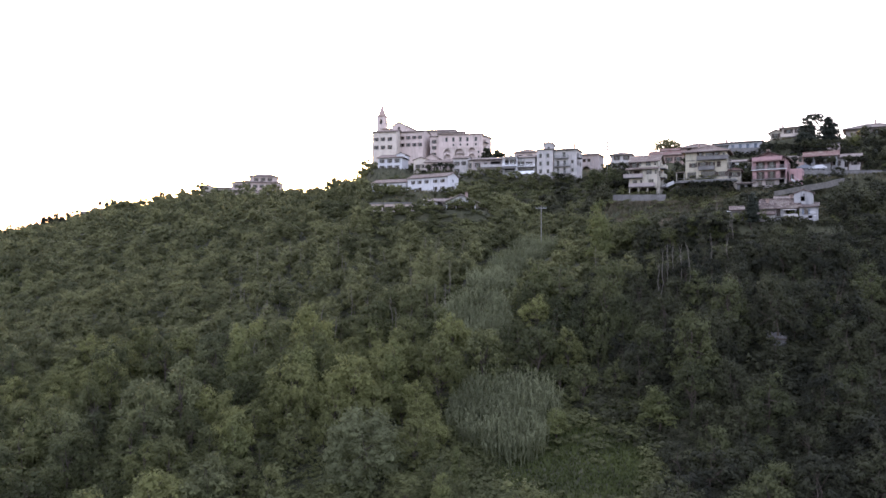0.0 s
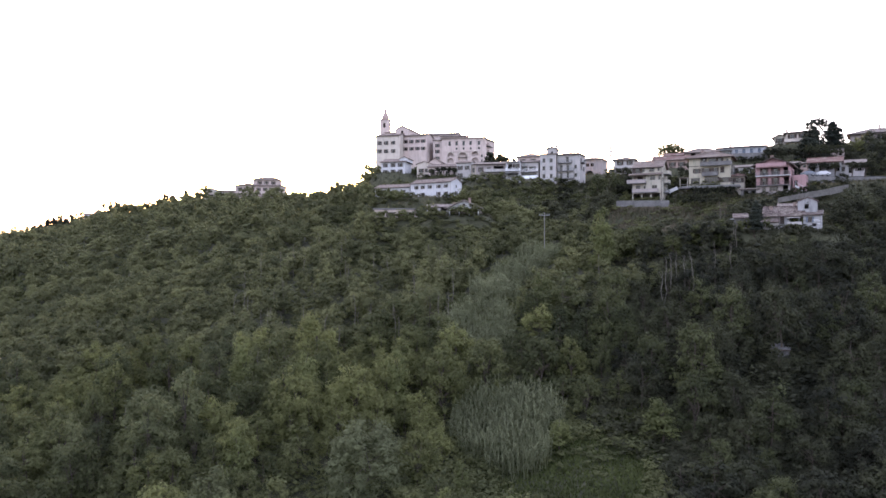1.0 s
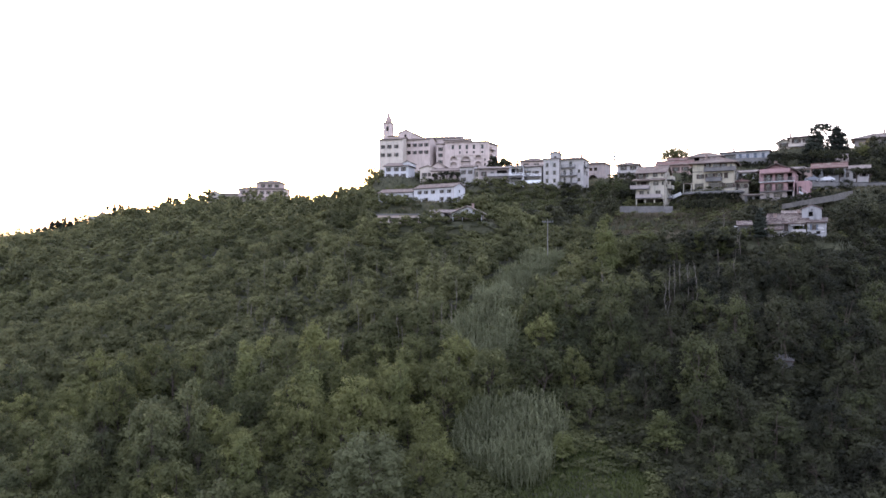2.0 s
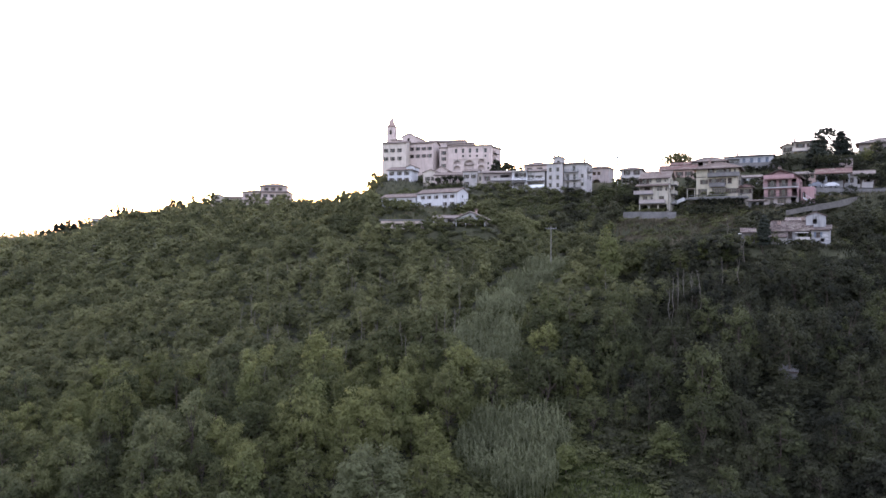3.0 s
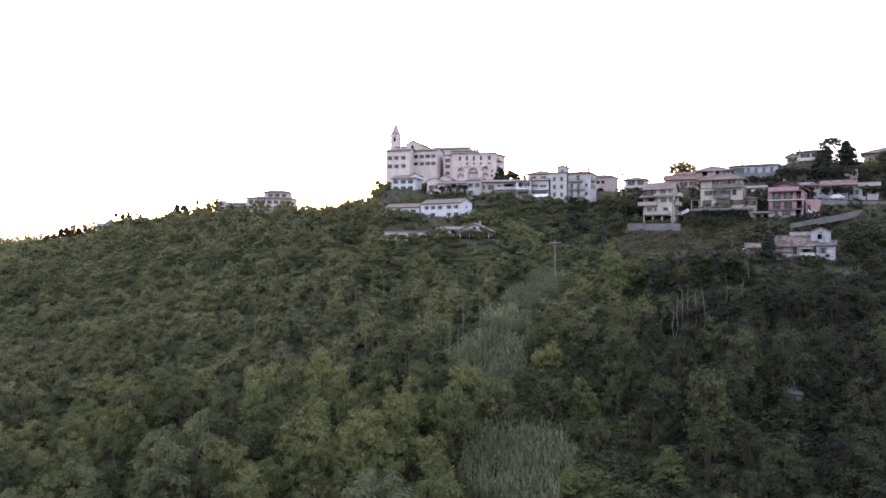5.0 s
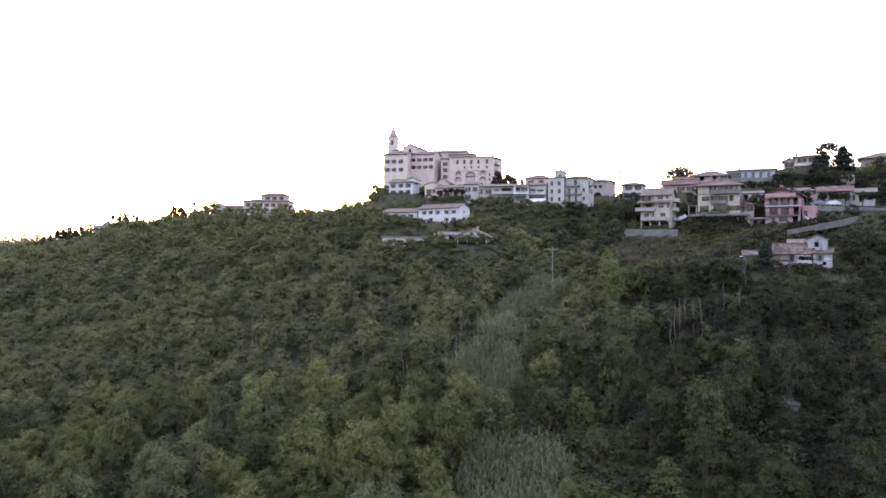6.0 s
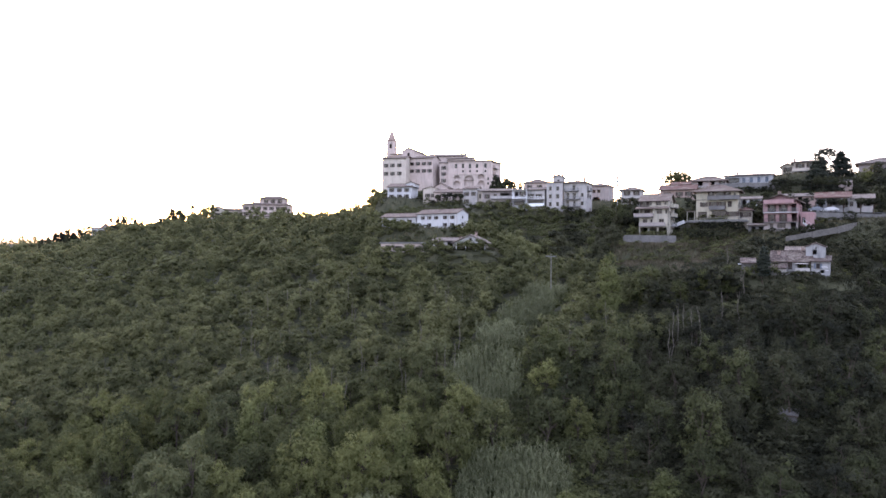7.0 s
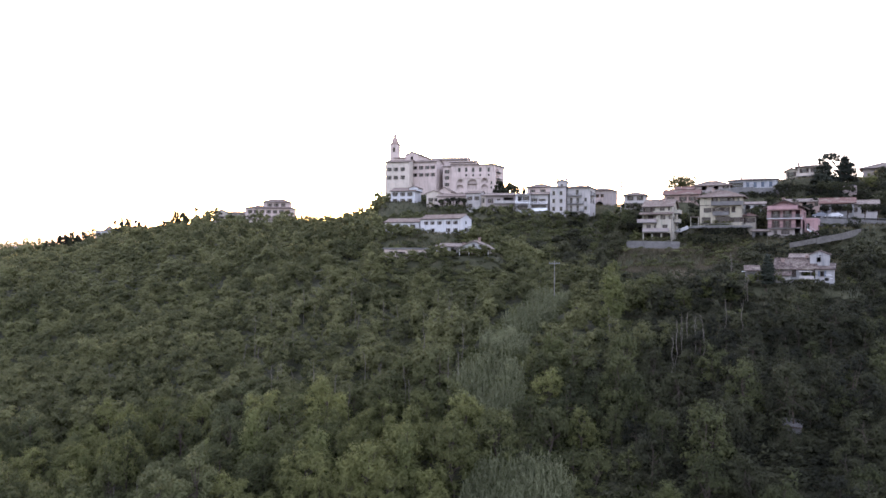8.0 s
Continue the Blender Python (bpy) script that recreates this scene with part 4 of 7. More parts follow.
# ---- the old town on the crest ----
h = thing("palazzo", (7.4, 300.0, 88.8), -10, "large rose-coloured palazzo with blind arches along its base storey", "palace", "old town")
block(h, 0, 0, 19.0, 16.0, -10.0, 11.4, ROSE, "hip", 0.9, 0.5, TILE_GREY,
      front=[(-5.6, 0.6, 3.0, 2.2, "arch"), (-5.6, 3.3, 2.6, 1.7, "arch"), (-0.2, 0.4, 4.2, 4.6, "arch"), (5.2, 0.6, 3.0, 2.2, "arch"), (5.2, 3.3, 2.8, 2.1, "arch")]
      + grid((-6.0, -2.9, 0.2, 3.3, 7.0), (8.2,), 1.1, 1.9, "plain") + grid((-2.9, 0.2, 3.3, 7.0), (6.3,), 0.8, 1.0, "plain") + [(8.2, 2.9, 0.7, 1.1, "plain"), (8.2, 0.8, 0.7, 1.1, "plain")])
put("cornice", Solid().box(-9.7, 9.7, -0.35, -0.004, 11.0, 11.3).box(-7.4, 7.6, -0.25, -0.004, 5.4, 5.75).box(-7.6, -7.1, -0.25, -0.004, -3, 5.4).box(7.2, 7.7, -0.25, -0.004, -3, 5.4).mesh("cornice", ROSE), h)
for ux, rr, zz in ((-5.6, 1.75, 3.55), (-0.2, 2.35, 2.9), (5.2, 1.75, 4.1)):
    s = Solid()
    for k in range(10):
        a = [(ux + r * math.cos(t), zz + r * math.sin(t)) for r, t in ((rr, math.pi * k / 10), (rr + 0.35, math.pi * k / 10), (rr + 0.35, math.pi * (k + 1) / 10), (rr, math.pi * (k + 1) / 10))]
        s.poly([(x, -0.2, z) for x, z in a])
        s.poly([(a[1][0], -0.2, a[1][1]), (a[1][0], -0.01, a[1][1]), (a[2][0], -0.01, a[2][1]), (a[2][0], -0.2, a[2][1])])
        s.poly([(a[0][0], -0.2, a[0][1]), (a[0][0], -0.01, a[0][1]), (a[3][0], -0.01, a[3][1]), (a[3][0], -0.2, a[3][1])])
    put("arch_moulding", s.mesh("arch_moulding", SAND), h)
put("niche_wall", Solid().box(-8.6, 8.6, 1.1, 1.25, -0.5, 5.3).mesh("niche_wall", ROSE), h)
block(h, -11.3, 1.2, 4.4, 12.0, -10.0, 10.6, ROSE, "flat", 0.3, 0.3, TILE_GREY, front=[(-0.4, 7.9, 1.0, 1.5, "shut"), (-0.4, 5.2, 1.0, 1.5, "shut"), (-0.4, 2.2, 1.0, 1.5, "shut")], name="side_wing")
block(h, -5.5, 7.0, 11.5, 7.0, 11.4, 13.4, ROSE, "gable_x", 0.8, 0.5, TILE_GREY, name="attic_wall")
h = thing("house", (-3.1, 318.0, 96.9), -10, "rose old-town house with long grey roof behind the palazzo", "house", "old town")
block(h, 0, 0, 17.0, 9.0, -12.0, 7.7, ROSE, "gable_x", 1.3, 0.5, TILE_GREY, front=grid((-6.5,), (3.6,), 1.0, 1.4, "shut"))
h = thing("apartment_house", (16.7, 307.0, 91.0), -26, "rose apartment house with stacked balconies behind the palazzo", "house", "old town")
block(h, 0, 0, 3.4, 9.0, -8.0, 9.4, ROSE, "flat", 0.3, 0.5, CONCRETE, front=grid((-0.9, 0.9), (1.0, 3.9, 6.8), 1.0, 1.9, "plain"))
for z in (0.8, 3.7, 6.6):
    balcony(h, pose(1.2, 0, z), 4.4, 1.5, "solid", CONCRETE, ROSE)
    balcony(h, pose(1.7, 2.2, z, 0, 0, 90), 4.0, 1.3, "solid", CONCRETE, ROSE)
h = thing("church", (-19.8, 308.0, 101.0), -18, "rose brick church nave with front gable", "church", "old town")
block(h, 0, 0, 6.6, 18.0, -10.0, 4.4, ROSE, "gable_y", 1.5, 0.4, TILE_GREY, front=[(0, 2.2, 1.0, 1.6, "arch")])
block(h, -6.0, 2.0, 6.6, 14.0, -10.0, 3.6, ROSE, "gable_x", 1.0, 0.4, TILE_GREY, name="aisle_wall")
h = thing("bell_tower", (-29.4, 325.0, 103.8), -12, "slender bell tower with pointed spire", "tower", "old town")
block(h, 0, 0, 4.0, 4.0, -8.0, 9.0, ROSE, None, front=[(0, 5.4, 1.1, 2.2, "arch")], right=[(0, 5.4, 1.1, 2.2, "arch")])
s = Solid()
s.box(-2.3, 2.3, -0.3, 4.3, 9.004, 9.4)
for k in range(8):
    a0, a1 = math.tau * k / 8, math.tau * (k + 1) / 8
    for (r0, z0_), (r1, z1_) in (((1.9, 9.4), (1.8, 10.4)), ((1.8, 10.4), (0.9, 12.6)), ((0.9, 12.6), (0.12, 15.4))):
        s.poly([(r0 * math.cos(a0), 2 + r0 * math.sin(a0), z0_), (r0 * math.cos(a1), 2 + r0 * math.sin(a1), z0_), (r1 * math.cos(a1), 2 + r1 * math.sin(a1), z1_), (r1 * math.cos(a0), 2 + r1 * math.sin(a0), z1_)])
put("spire", s.mesh("spire", OLDBRICK), h)
put("finial", Solid().tube((0, 2, 15.3), (0, 2, 16.6), 0.06, 0.04, 6).box(-0.35, 0.35, 1.96, 2.04, 16.0, 16.1).mesh("finial", STEEL), h)
h = thing("house", (-14.2, 303.0, 93.7), -16, "rose old-town house with stepped tile roofs", "house", "old town")
block(h, 0, 0, 11.5, 10.0, -10.0, 8.0, ROSE, "gable_x", 1.2, 0.5, TILE, front=grid((-4.0, -1.2, 1.6, 4.2), (1.6, 4.8), 1.0, 1.4, "shut"))
h = thing("house", (-25.7, 300.0, 92.7), -14, "tall old-town house of plain sand plaster", "house", "old town")
block(h, 0, 0, 11.0, 10.0, -10.0, 8.5, SAND, "gable_x", 1.2, 0.5, TILE, front=grid((-3.6, -0.6, 2.6), (1.0, 4.6), 1.0, 1.5, "shut"))
h = thing("house", (-21.1, 272.0, 81.4), -14, "white old-town house with tile roof", "house", "old town")
block(h, 0, 0, 9.8, 9.0, -8.0, 4.8, WHITE, "gable_x", 1.4, 0.5, TILE, front=grid((-3.2, 0.0, 3.0), (0.3, 2.8), 1.0, 1.4, "shut"))
block(h, 4.2, 1.0, 3.6, 6.0, 4.8, 6.0, WHITE, "gable_y", 0.7, 0.3, TILE, name="upper_wall")
h = thing("house", (-8.7, 272.0, 80.9), -10, "small sand-coloured house with tile roof below the palazzo", "house", "old town")
block(h, 0, 0, 6.0, 7.0, -8.0, 4.4, SAND, "gable_y", 1.0, 0.4, TILE, front=[(-1.2, 1.2, 1.0, 1.4, "shut"), (1.2, 1.2, 1.0, 1.4, "shut")])
h = thing("house", (-1.3, 266.0, 79.6), -10, "rose house with three windows and flat eaves below the palazzo", "house", "old town")
block(h, 0, 0, 12.0, 8.0, -8.0, 4.0, ROSE, "gable_x", 1.2, 0.4, TILE, front=[(-4.0, 0.8, 0.9, 1.5, "shut"), (-1.0, 0.8, 1.2, 1.5, "plain"), (1.8, 0.8, 1.2, 1.5, "plain"), (4.5, 0.3, 1.0, 2.0, "door")])
h = thing("house", (-4.7, 274.0, 83.6), -16, "small house with steep light gable among the old roofs", "house", "old town")
block(h, 0, 0, 5.5, 7.0, -6.0, 2.6, ROSE, "gable_y", 1.6, 0.4, TILE)
h = thing("house", (6.7, 262.0, 77.0), -16, "grey three-storey house with paired windows", "house", "old town")
block(h, 0, 0, 5.6, 8.0, -8.0, 7.6, GREY, "gable_x", 0.9, 0.4, TILE, front=[(-1.4, 5.0, 1.0, 1.4, "shut"), (-1.4, 2.2, 1.0, 1.4, "shut"), (1.3, 5.0, 0.9, 1.4, "shut")])
block(h, 4.6, 0.8, 3.6, 7.0, -8.0, 6.8, SAND, "shed", 0.6, 0.3, TILE, front=[(-0.9, 3.9, 0.9, 1.8, "plain"), (0.6, 3.9, 0.9, 1.8, "plain")], name="side_wing")

# long white house with gable end
h = thing("house", (-5.1, 221.0, 68.3), -34, "long white two-storey house with small square windows and tile roof", "house", "village houses")
block(h, 0, 0, 15.8, 6.4, -5.0, 4.7, WHITE, "gable_x", 1.3, 0.35, TILE, front=grid((-5.6, -3.0, -0.2, 3.2, 6.0), (2.9,), 0.8, 1.0, "shut") + grid((-3.0, 3.2, 6.0), (0.5,), 0.8, 1.1, "shut"), right=[(0, 0.6, 0.8, 1.2, "shut"), (0, 3.0, 0.7, 0.9, "plain")])
for x in (7.7, 4.6):
    put("drainpipe", Solid().tube((x, -0.07, 0), (x, -0.07, 4.6), 0.07, 0.07, 6).mesh("drainpipe", GREY), h)
h = thing("house", (-18.2, 230.0, 68.6), -24, "low white house with tile roof beside the long one", "house", "village houses")
block(h, 0, 0, 13.0, 7.0, -5.0, 3.6, WHITE, "gable_x", 1.2, 0.4, TILE, front=grid((-4.6, -1.6, 1.4, 4.2), (1.6,), 0.9, 1.1, "shut"))

# pavilion with broad gable
h = thing("pavilion", (5.1, 198.0, 61.1), -12, "open pavilion with broad white gable on slim columns", "pavilion", "village houses")
block(h, 0, 3.5, 8.4, 5.0, -4.0, 2.3, SAND, None, front=[(-2.0, 0.3, 1.2, 1.8, "plain"), (1.6, 0.2, 1.2, 2.0, "door")])
put("roof", roof_mesh("gable_y", 9.2, 9.0, 2.5, 2.0, 0.9, TILE_GREY), h)
g = Solid().box(-4.8, 4.8, -0.05, 0.3, 2.15, 2.4)
for y in (0.0, 0.25):
    g.poly([(-4.6, y, 2.4), (4.6, y, 2.4), (0, y, 4.4)])
put("gable_wall", g.mesh("gable_wall", WHITE), h)
window_parts(h, pose(0, -0.22, 2.75), 0.8, 0.9, "plain", SHUTTER)
for x in (-4.2, -1.4, 1.6, 4.2):
    put("column", Solid().tube((x, 0.15, -2), (x, 0.15, 2.15), 0.16, 0.14, 10).mesh("column", WHITE_PAINT), h)
chimney(h, 1.0, 4.0, 4.4, 0.8)
chimney(h, -3.4, 3.0, 3.2, 0.6)
h = thing("house", (-15.2, 200.0, 60.4), -8, "low flat-roofed house half hidden by trees", "house", "village houses")
block(h, 0, 0, 11.8, 6.0, -4.0, 2.7, ROSE, "flat", 0.2, 0.4, CONCRETE, front=[(-3.8, 0.2, 1.2, 2.0, "door"), (-1.0, 0.8, 1.4, 1.2, "shut"), (2.6, 0.2, 3.0, 2.1, "void"), (4.9, 0.8, 0.8, 1.1, "plain")])
h = thing("house", (-2.3, 202.0, 61.8), -8, "low house with shallow grey roof below the white one", "house", "village houses")
block(h, 0, 0, 7.0, 5.5, -4.0, 2.2, GREY, "gable_x", 0.8, 0.4, TILE_GREY, front=[(-1.8, 0.7, 1.1, 1.1, "shut"), (1.6, 0.2, 1.6, 1.9, "void")])

# houses on the far ridge
h = thing("villa", (-226.8, 440.0, 69.8), 20, "pale villa with small roof lantern on the far ridge", "house")
block(h, 0, 0, 11.0, 9.0, -5.0, 3.6, WHITE, "flat", 0.5, 0.3, CONCRETE, front=grid((-3.6, 0, 3.6), (1.2,), 1.3, 1.6, "shut"))
block(h, 2.4, 3.0, 4.6, 4.0, 3.9, 4.8, WHITE, "hip", 2.3, 0.6, TILE_GREY, name="lantern_wall")
h = thing("villa", (-94.0, 345.0, 77.2), 6, "large pale villa with raised middle storey on the ridge", "house")
block(h, 0, 0, 24.0, 11.0, -7.0, 6.2, ROSE, "hip", 1.3, 0.6, TILE, front=grid((-9.6, -6.6, -3.6, -0.4, 2.8, 6.0, 9.2), (0.8, 3.6), 1.1, 1.6, "shut"))
block(h, 3.0, 3.0, 13.5, 7.0, 6.2, 9.6, ROSE, "hip", 1.3, 0.6, TILE, front=grid((-3.4, 0, 3.4), (7.3,), 1.1, 1.5, "shut"), name="upper_wall")
chimney(h, -7.0, 5.0, 7.4, 1.0)
h = thing("house", (-115.5, 349.0, 76.8), 8, "long low wing with shallow tile roof beside the ridge villa", "house")
block(h, 0, 0, 15.5, 8.0, -6.0, 4.0, ROSE, "gable_x", 0.9, 0.4, TILE, front=grid((-5.6, -2.0, 1.8, 5.4), (0.8,), 1.1, 1.5, "shut"))
block(h, -4.0, -0.6, 6.0, 7.0, -6.0, 4.6, SAND, "gable_y", 1.2, 0.4, TILE, front=[(0, 0.9, 1.2, 1.5, "shut"), (0, 3.3, 0.9, 1.0, "plain")], name="front_wing")
h = thing("house", (-93.0, 333.0, 72.4), 4, "pale terraced house half hidden under the ridge villa", "house")
block(h, 0, 0, 15.0, 7.0, -6.0, 4.6, SAND, "hip", 1.1, 0.4, TILE, front=grid((-5.4, -1.8, 1.8, 5.4), (1.8,), 1.0, 1.4, "shut"))
block(h, -9.4, 1.0, 4.4, 5.0, -6.0, 2.6, WHITE, "shed", 0.7, 0.3, TILE, front=[(-0.9, 0.3, 0.9, 1.6, "shut"), (0.9, 0.3, 0.9, 1.6, "shut")], name="side_wing")

h = thing("house", (-378.0, 585.0, 60.0), 14, "low pale outbuilding on the most distant ridge", "house")
block(h, 0, 0, 8.0, 6.0, -6.0, 2.6, GREY, "gable_x", 0.7, 0.3, TILE_GREY, front=grid((-2.4, 0, 2.4), (0.6,), 1.0, 1.2, "shut"))

# ---- walls, ramps and plant of the slope ----
def retaining_wall(x0, y0, x1, y1, z0, z1, tall, thick, mat, label):
    s = Solid()
    n = max(2, int(math.hypot(x1 - x0, y1 - y0) / 2))
    side = Vector((y1 - y0, -(x1 - x0), 0)).normalized() * thick
    for k in range(n):
        a, b = k / n, (k + 1) / n
        pa, pb = Vector((x0 + (x1 - x0) * a, y0 + (y1 - y0) * a, z0 + (z1 - z0) * a)), Vector((x0 + (x1 - x0) * b, y0 + (y1 - y0) * b, z0 + (z1 - z0) * b))
        dn = Vector((0, 0, -tall))
        for q in ((pa, pb, pb + side, pa + side), (pa + side, pb + side, pb + side + dn, pa + side + dn), (pa, pa + dn, pb + dn, pb)):
            s.poly(q)
        if k in (0, n - 1):
            e = pa if k == 0 else pb
            s.poly((e, e + side, e + side + dn, e + dn))
    return tagged(put("retaining_wall", s.mesh("retaining_wall", mat)), label, "wall", kind="structure")


def wall_between(a, b, tall, thick, mat, label):
    return retaining_wall(a[0], a[1], b[0], b[1], a[2], b[2], tall, thick, mat, label)


wall_between((50.3, 203.0, 66.0), (64.6, 199.0, 65.8), 3.5, 0.5, CONCRETE, "grey concrete retaining wall under the cream house")
wall_between((101.3, 198.0, 72.8), (119.5, 192.0, 71.8), 2.6, 0.5, CONCRETE, "grey retaining wall along the terrace road")
wall_between((119.9, 193.0, 72.1), (126.1, 190.0, 71.3), 2.2, 0.4, CONCRETE, "pale boundary wall along the road")
wall_between((95.3, 183.2, 66.7), (102.8, 185.0, 68.0), 1.6, 0.35, STONE, "pale sloping wall of the access ramp")
wall_between((102.8, 185.0, 68.0), (109.8, 188.0, 69.5), 1.7, 0.35, STONE, "pale sloping wall of the access ramp")
wall_between((91.0, 238.4, 84.6), (112.0, 233.6, 84.7), 5.0, 0.5, CONCRETE, "grey retaining wall under the long skyline house")
wall_between((88.5, 183.4, 65.4), (95.3, 183.2, 66.7), 1.3, 0.35, STONE, "low pale garden wall below the pink house")
wall_between((95.1, 189.0, 67.6), (101.8, 187.0, 67.6), 1.2, 0.35, STONE, "low stone garden wall below the terrace")
terrace_road = Solid()
a, b = Vector((101.0, 199.0, 72.9)), Vector((130.1, 196.0, 72.6))
terrace_road.poly([a, b, b + Vector((4, 11, 0)), a + Vector((4, 11, 0))])
terrace_road.poly([a - Vector((0, 0, 0.3)), b - Vector((0, 0, 0.3)), b, a])
tagged(put("road", terrace_road.mesh("road", ASPHALT)), "grey asphalt terrace road in front of the low houses", "road", kind="structure")


def car(x, y, z, yaw, label, paint):
    c = thing("car", (x, y, z), yaw, label, "car", "parked cars")
    prof = [(-2.0, 0.35), (-2.05, 0.7), (-1.85, 0.95), (-1.2, 1.0), (-0.7, 1.42), (0.9, 1.45), (1.6, 0.98), (2.05, 0.85), (2.1, 0.4)]
    s = Solid()
    for k, wd in ((0, 0.85), (1, 0.85)):
        sg = -1 if k == 0 else 1
        s.poly([(px, sg * (0.85 if pz < 1.2 else 0.68), pz) for px, pz in (prof if k == 0 else prof[::-1])])
    for (p, q) in zip(prof, prof[1:] + prof[:1]):
        wp, wq = (0.85 if p[1] < 1.2 else 0.68), (0.85 if q[1] < 1.2 else 0.68)
        s.poly([(p[0], -wp, p[1]), (p[0], wp, p[1]), (q[0], wq, q[1]), (q[0], -wq, q[1])])
    put("body", s.mesh("body", paint), c)
    g = Solid()
    for sg in (-1, 1):
        g.poly([(px, sg * yy, pz) for px, yy, pz in ((-1.0, 0.81, 1.02), (1.35, 0.81, 1.02), (0.85, 0.705, 1.37), (-0.65, 0.705, 1.37))])
    put("side_glass", g.mesh("side_glass", GLASS), c)
    for px in (-1.3, 1.3):
        for sg in (-0.8, 0.8):
            w = put("wheel", cached("wheel", lambda: Solid().tube((0, -0.1, 0), (0, 0.1, 0), 0.32, 0.32, 14).mesh("wheel", RUBBER)), c, pose(px, sg, 0.32))
            put("rim", cached("rim", lambda: Solid().tube((0, -0.11, 0), (0, 0.11, 0), 0.18, 0.18, 10).mesh("rim", GALV)), w)
    return c


p = (104.7, 199.0, 72.9)
car(p[0], p[1], p[2] + 0.01, -24, "dark grey hatchback parked on the terrace road", CARGREY)
p = (108.4, 198.0, 72.8)
car(p[0], p[1], p[2] + 0.01, -26, "white saloon parked before the red-roofed house", CARPAINT)

# thin radio mast in sections
m_ = thing("radio_mast", (55.6, 232.0, 74.6), 0, "thin grey radio mast with stacked antennas", "mast")
for k in range(6):
    put("section", Solid().tube((0, 0, k * 1.95), (0, 0, k * 1.95 + 1.95), 0.1, 0.1, 6).mesh("section", GALV), m_)
for k in range(3):
    put("antenna", cached("antenna", lambda: Solid().box(-0.45, 0.45, -0.3, 0.3, 0, 0.6).mesh("antenna", STEEL)), m_, pose(0, 0, 8.6 + 1.2 * k))


def utility_pole(pos, tall, arm, label):
    u = thing("utility_pole", (pos[0], pos[1], pos[2] - tall), 0, label, "utility pole", "utility poles")
    put("post", Solid().tube((0, 0, -2), (0, 0, tall), 0.1, 0.075, 8).mesh("post", POLE_WOOD), u)
    if arm:
        put("crossarm", Solid().box(-1.3, 1.3, -0.06, 0.06, tall - 0.75, tall - 0.62).mesh("crossarm", STEEL), u)
        for k in (-1.2, -0.6, 0.6, 1.2):
            put("insulator", cached("ins", lambda: Solid().tube((0, 0, 0), (0, 0, 0.25), 0.06, 0.09, 8).mesh("insulator", STEEL)), u, pose(k, 0, tall - 0.62))


utility_pole((23.9, 167.0, 60.6), 9.5, True, "tall weathered utility pole with crossarm above the wood")
utility_pole((31.4, 181.0, 58.5), 6.0, False, "short pale utility pole at the wood's edge")

# ---- trees ----
rng = np.random.default_rng(7)
OCT_V = np.array([(0, 0, -1), (1, 0, 0), (0, 1, 0), (-1, 0, 0), (0, -1, 0), (0, 0, 1)], dtype=float)
OCT_F = np.array([(0, 2, 1), (0, 3, 2), (0, 4, 3), (0, 1, 4), (5, 1, 2), (5, 2, 3), (5, 3, 4), (5, 4, 1)])


def unit(v):
    return v / np.maximum(np.linalg.norm(v, axis=1, keepdims=True), 1e-6)


def leaf_sprays(centres, radii, per, size, long_=1.5, up=0.25, squash=0.85, droop=0.0, reach=(0.45, 1.35)):
    """Leaf sprays round each clump: pointed blades that look outwards and up."""
    c = np.repeat(centres, per, axis=0)
    r = np.repeat(radii, per)
    n = len(c)
    d = unit(rng.normal(size=(n, 3)) + np.array([0, 0, up]))
    d[:, 2] = np.where(d[:, 2] < -0.45, -d[:, 2], d[:, 2])
    p = c + d * (r * rng.uniform(reach[0], reach[1], n))[:, None] * np.array([1, 1, squash])
    nrm = unit(d + rng.normal(size=(n, 3)) * 0.3 + np.array([0, 0, 0.3]))
    t = unit(np.cross(nrm, rng.normal(size=(n, 3))) - np.array([0, 0, droop]))
    b = np.cross(nrm, t)
    s = (size * rng.uniform(0.6, 1.4, n))[:, None]
    v = np.stack([p - t * s * long_ * 0.4 + b * s * 0.5, p - t * s * long_ * 0.4 - b * s * 0.5, p + t * s * long_ * 0.75], axis=1).reshape(-1, 3)
    return v, np.arange(n * 3).reshape(-1, 3)


def cores(centres, radii, k=0.82, squash=0.85):
    """Dense leaf masses inside the clumps, knobbly."""
    n = len(centres)
    jit = rng.uniform(0.6, 1.2, (n, 6, 1))
    v = centres[:, None, :] + OCT_V[None] * jit * (radii * k)[:, None, None] * np.array([1, 1, squash])
    f = OCT_F[None] + (np.arange(n) * 6)[:, None, None]
    return v.reshape(-1, 3), f.reshape(-1, 3)


def join(a, b):
    va, qa, ta = a
    vb, qb, tb = b
    return np.concatenate([va, vb]), np.concatenate([qa, qb + len(va)]), np.concatenate([ta, tb + len(va)])


NOQ, NOT = np.zeros((0, 4), int), np.zeros((0, 3), int)


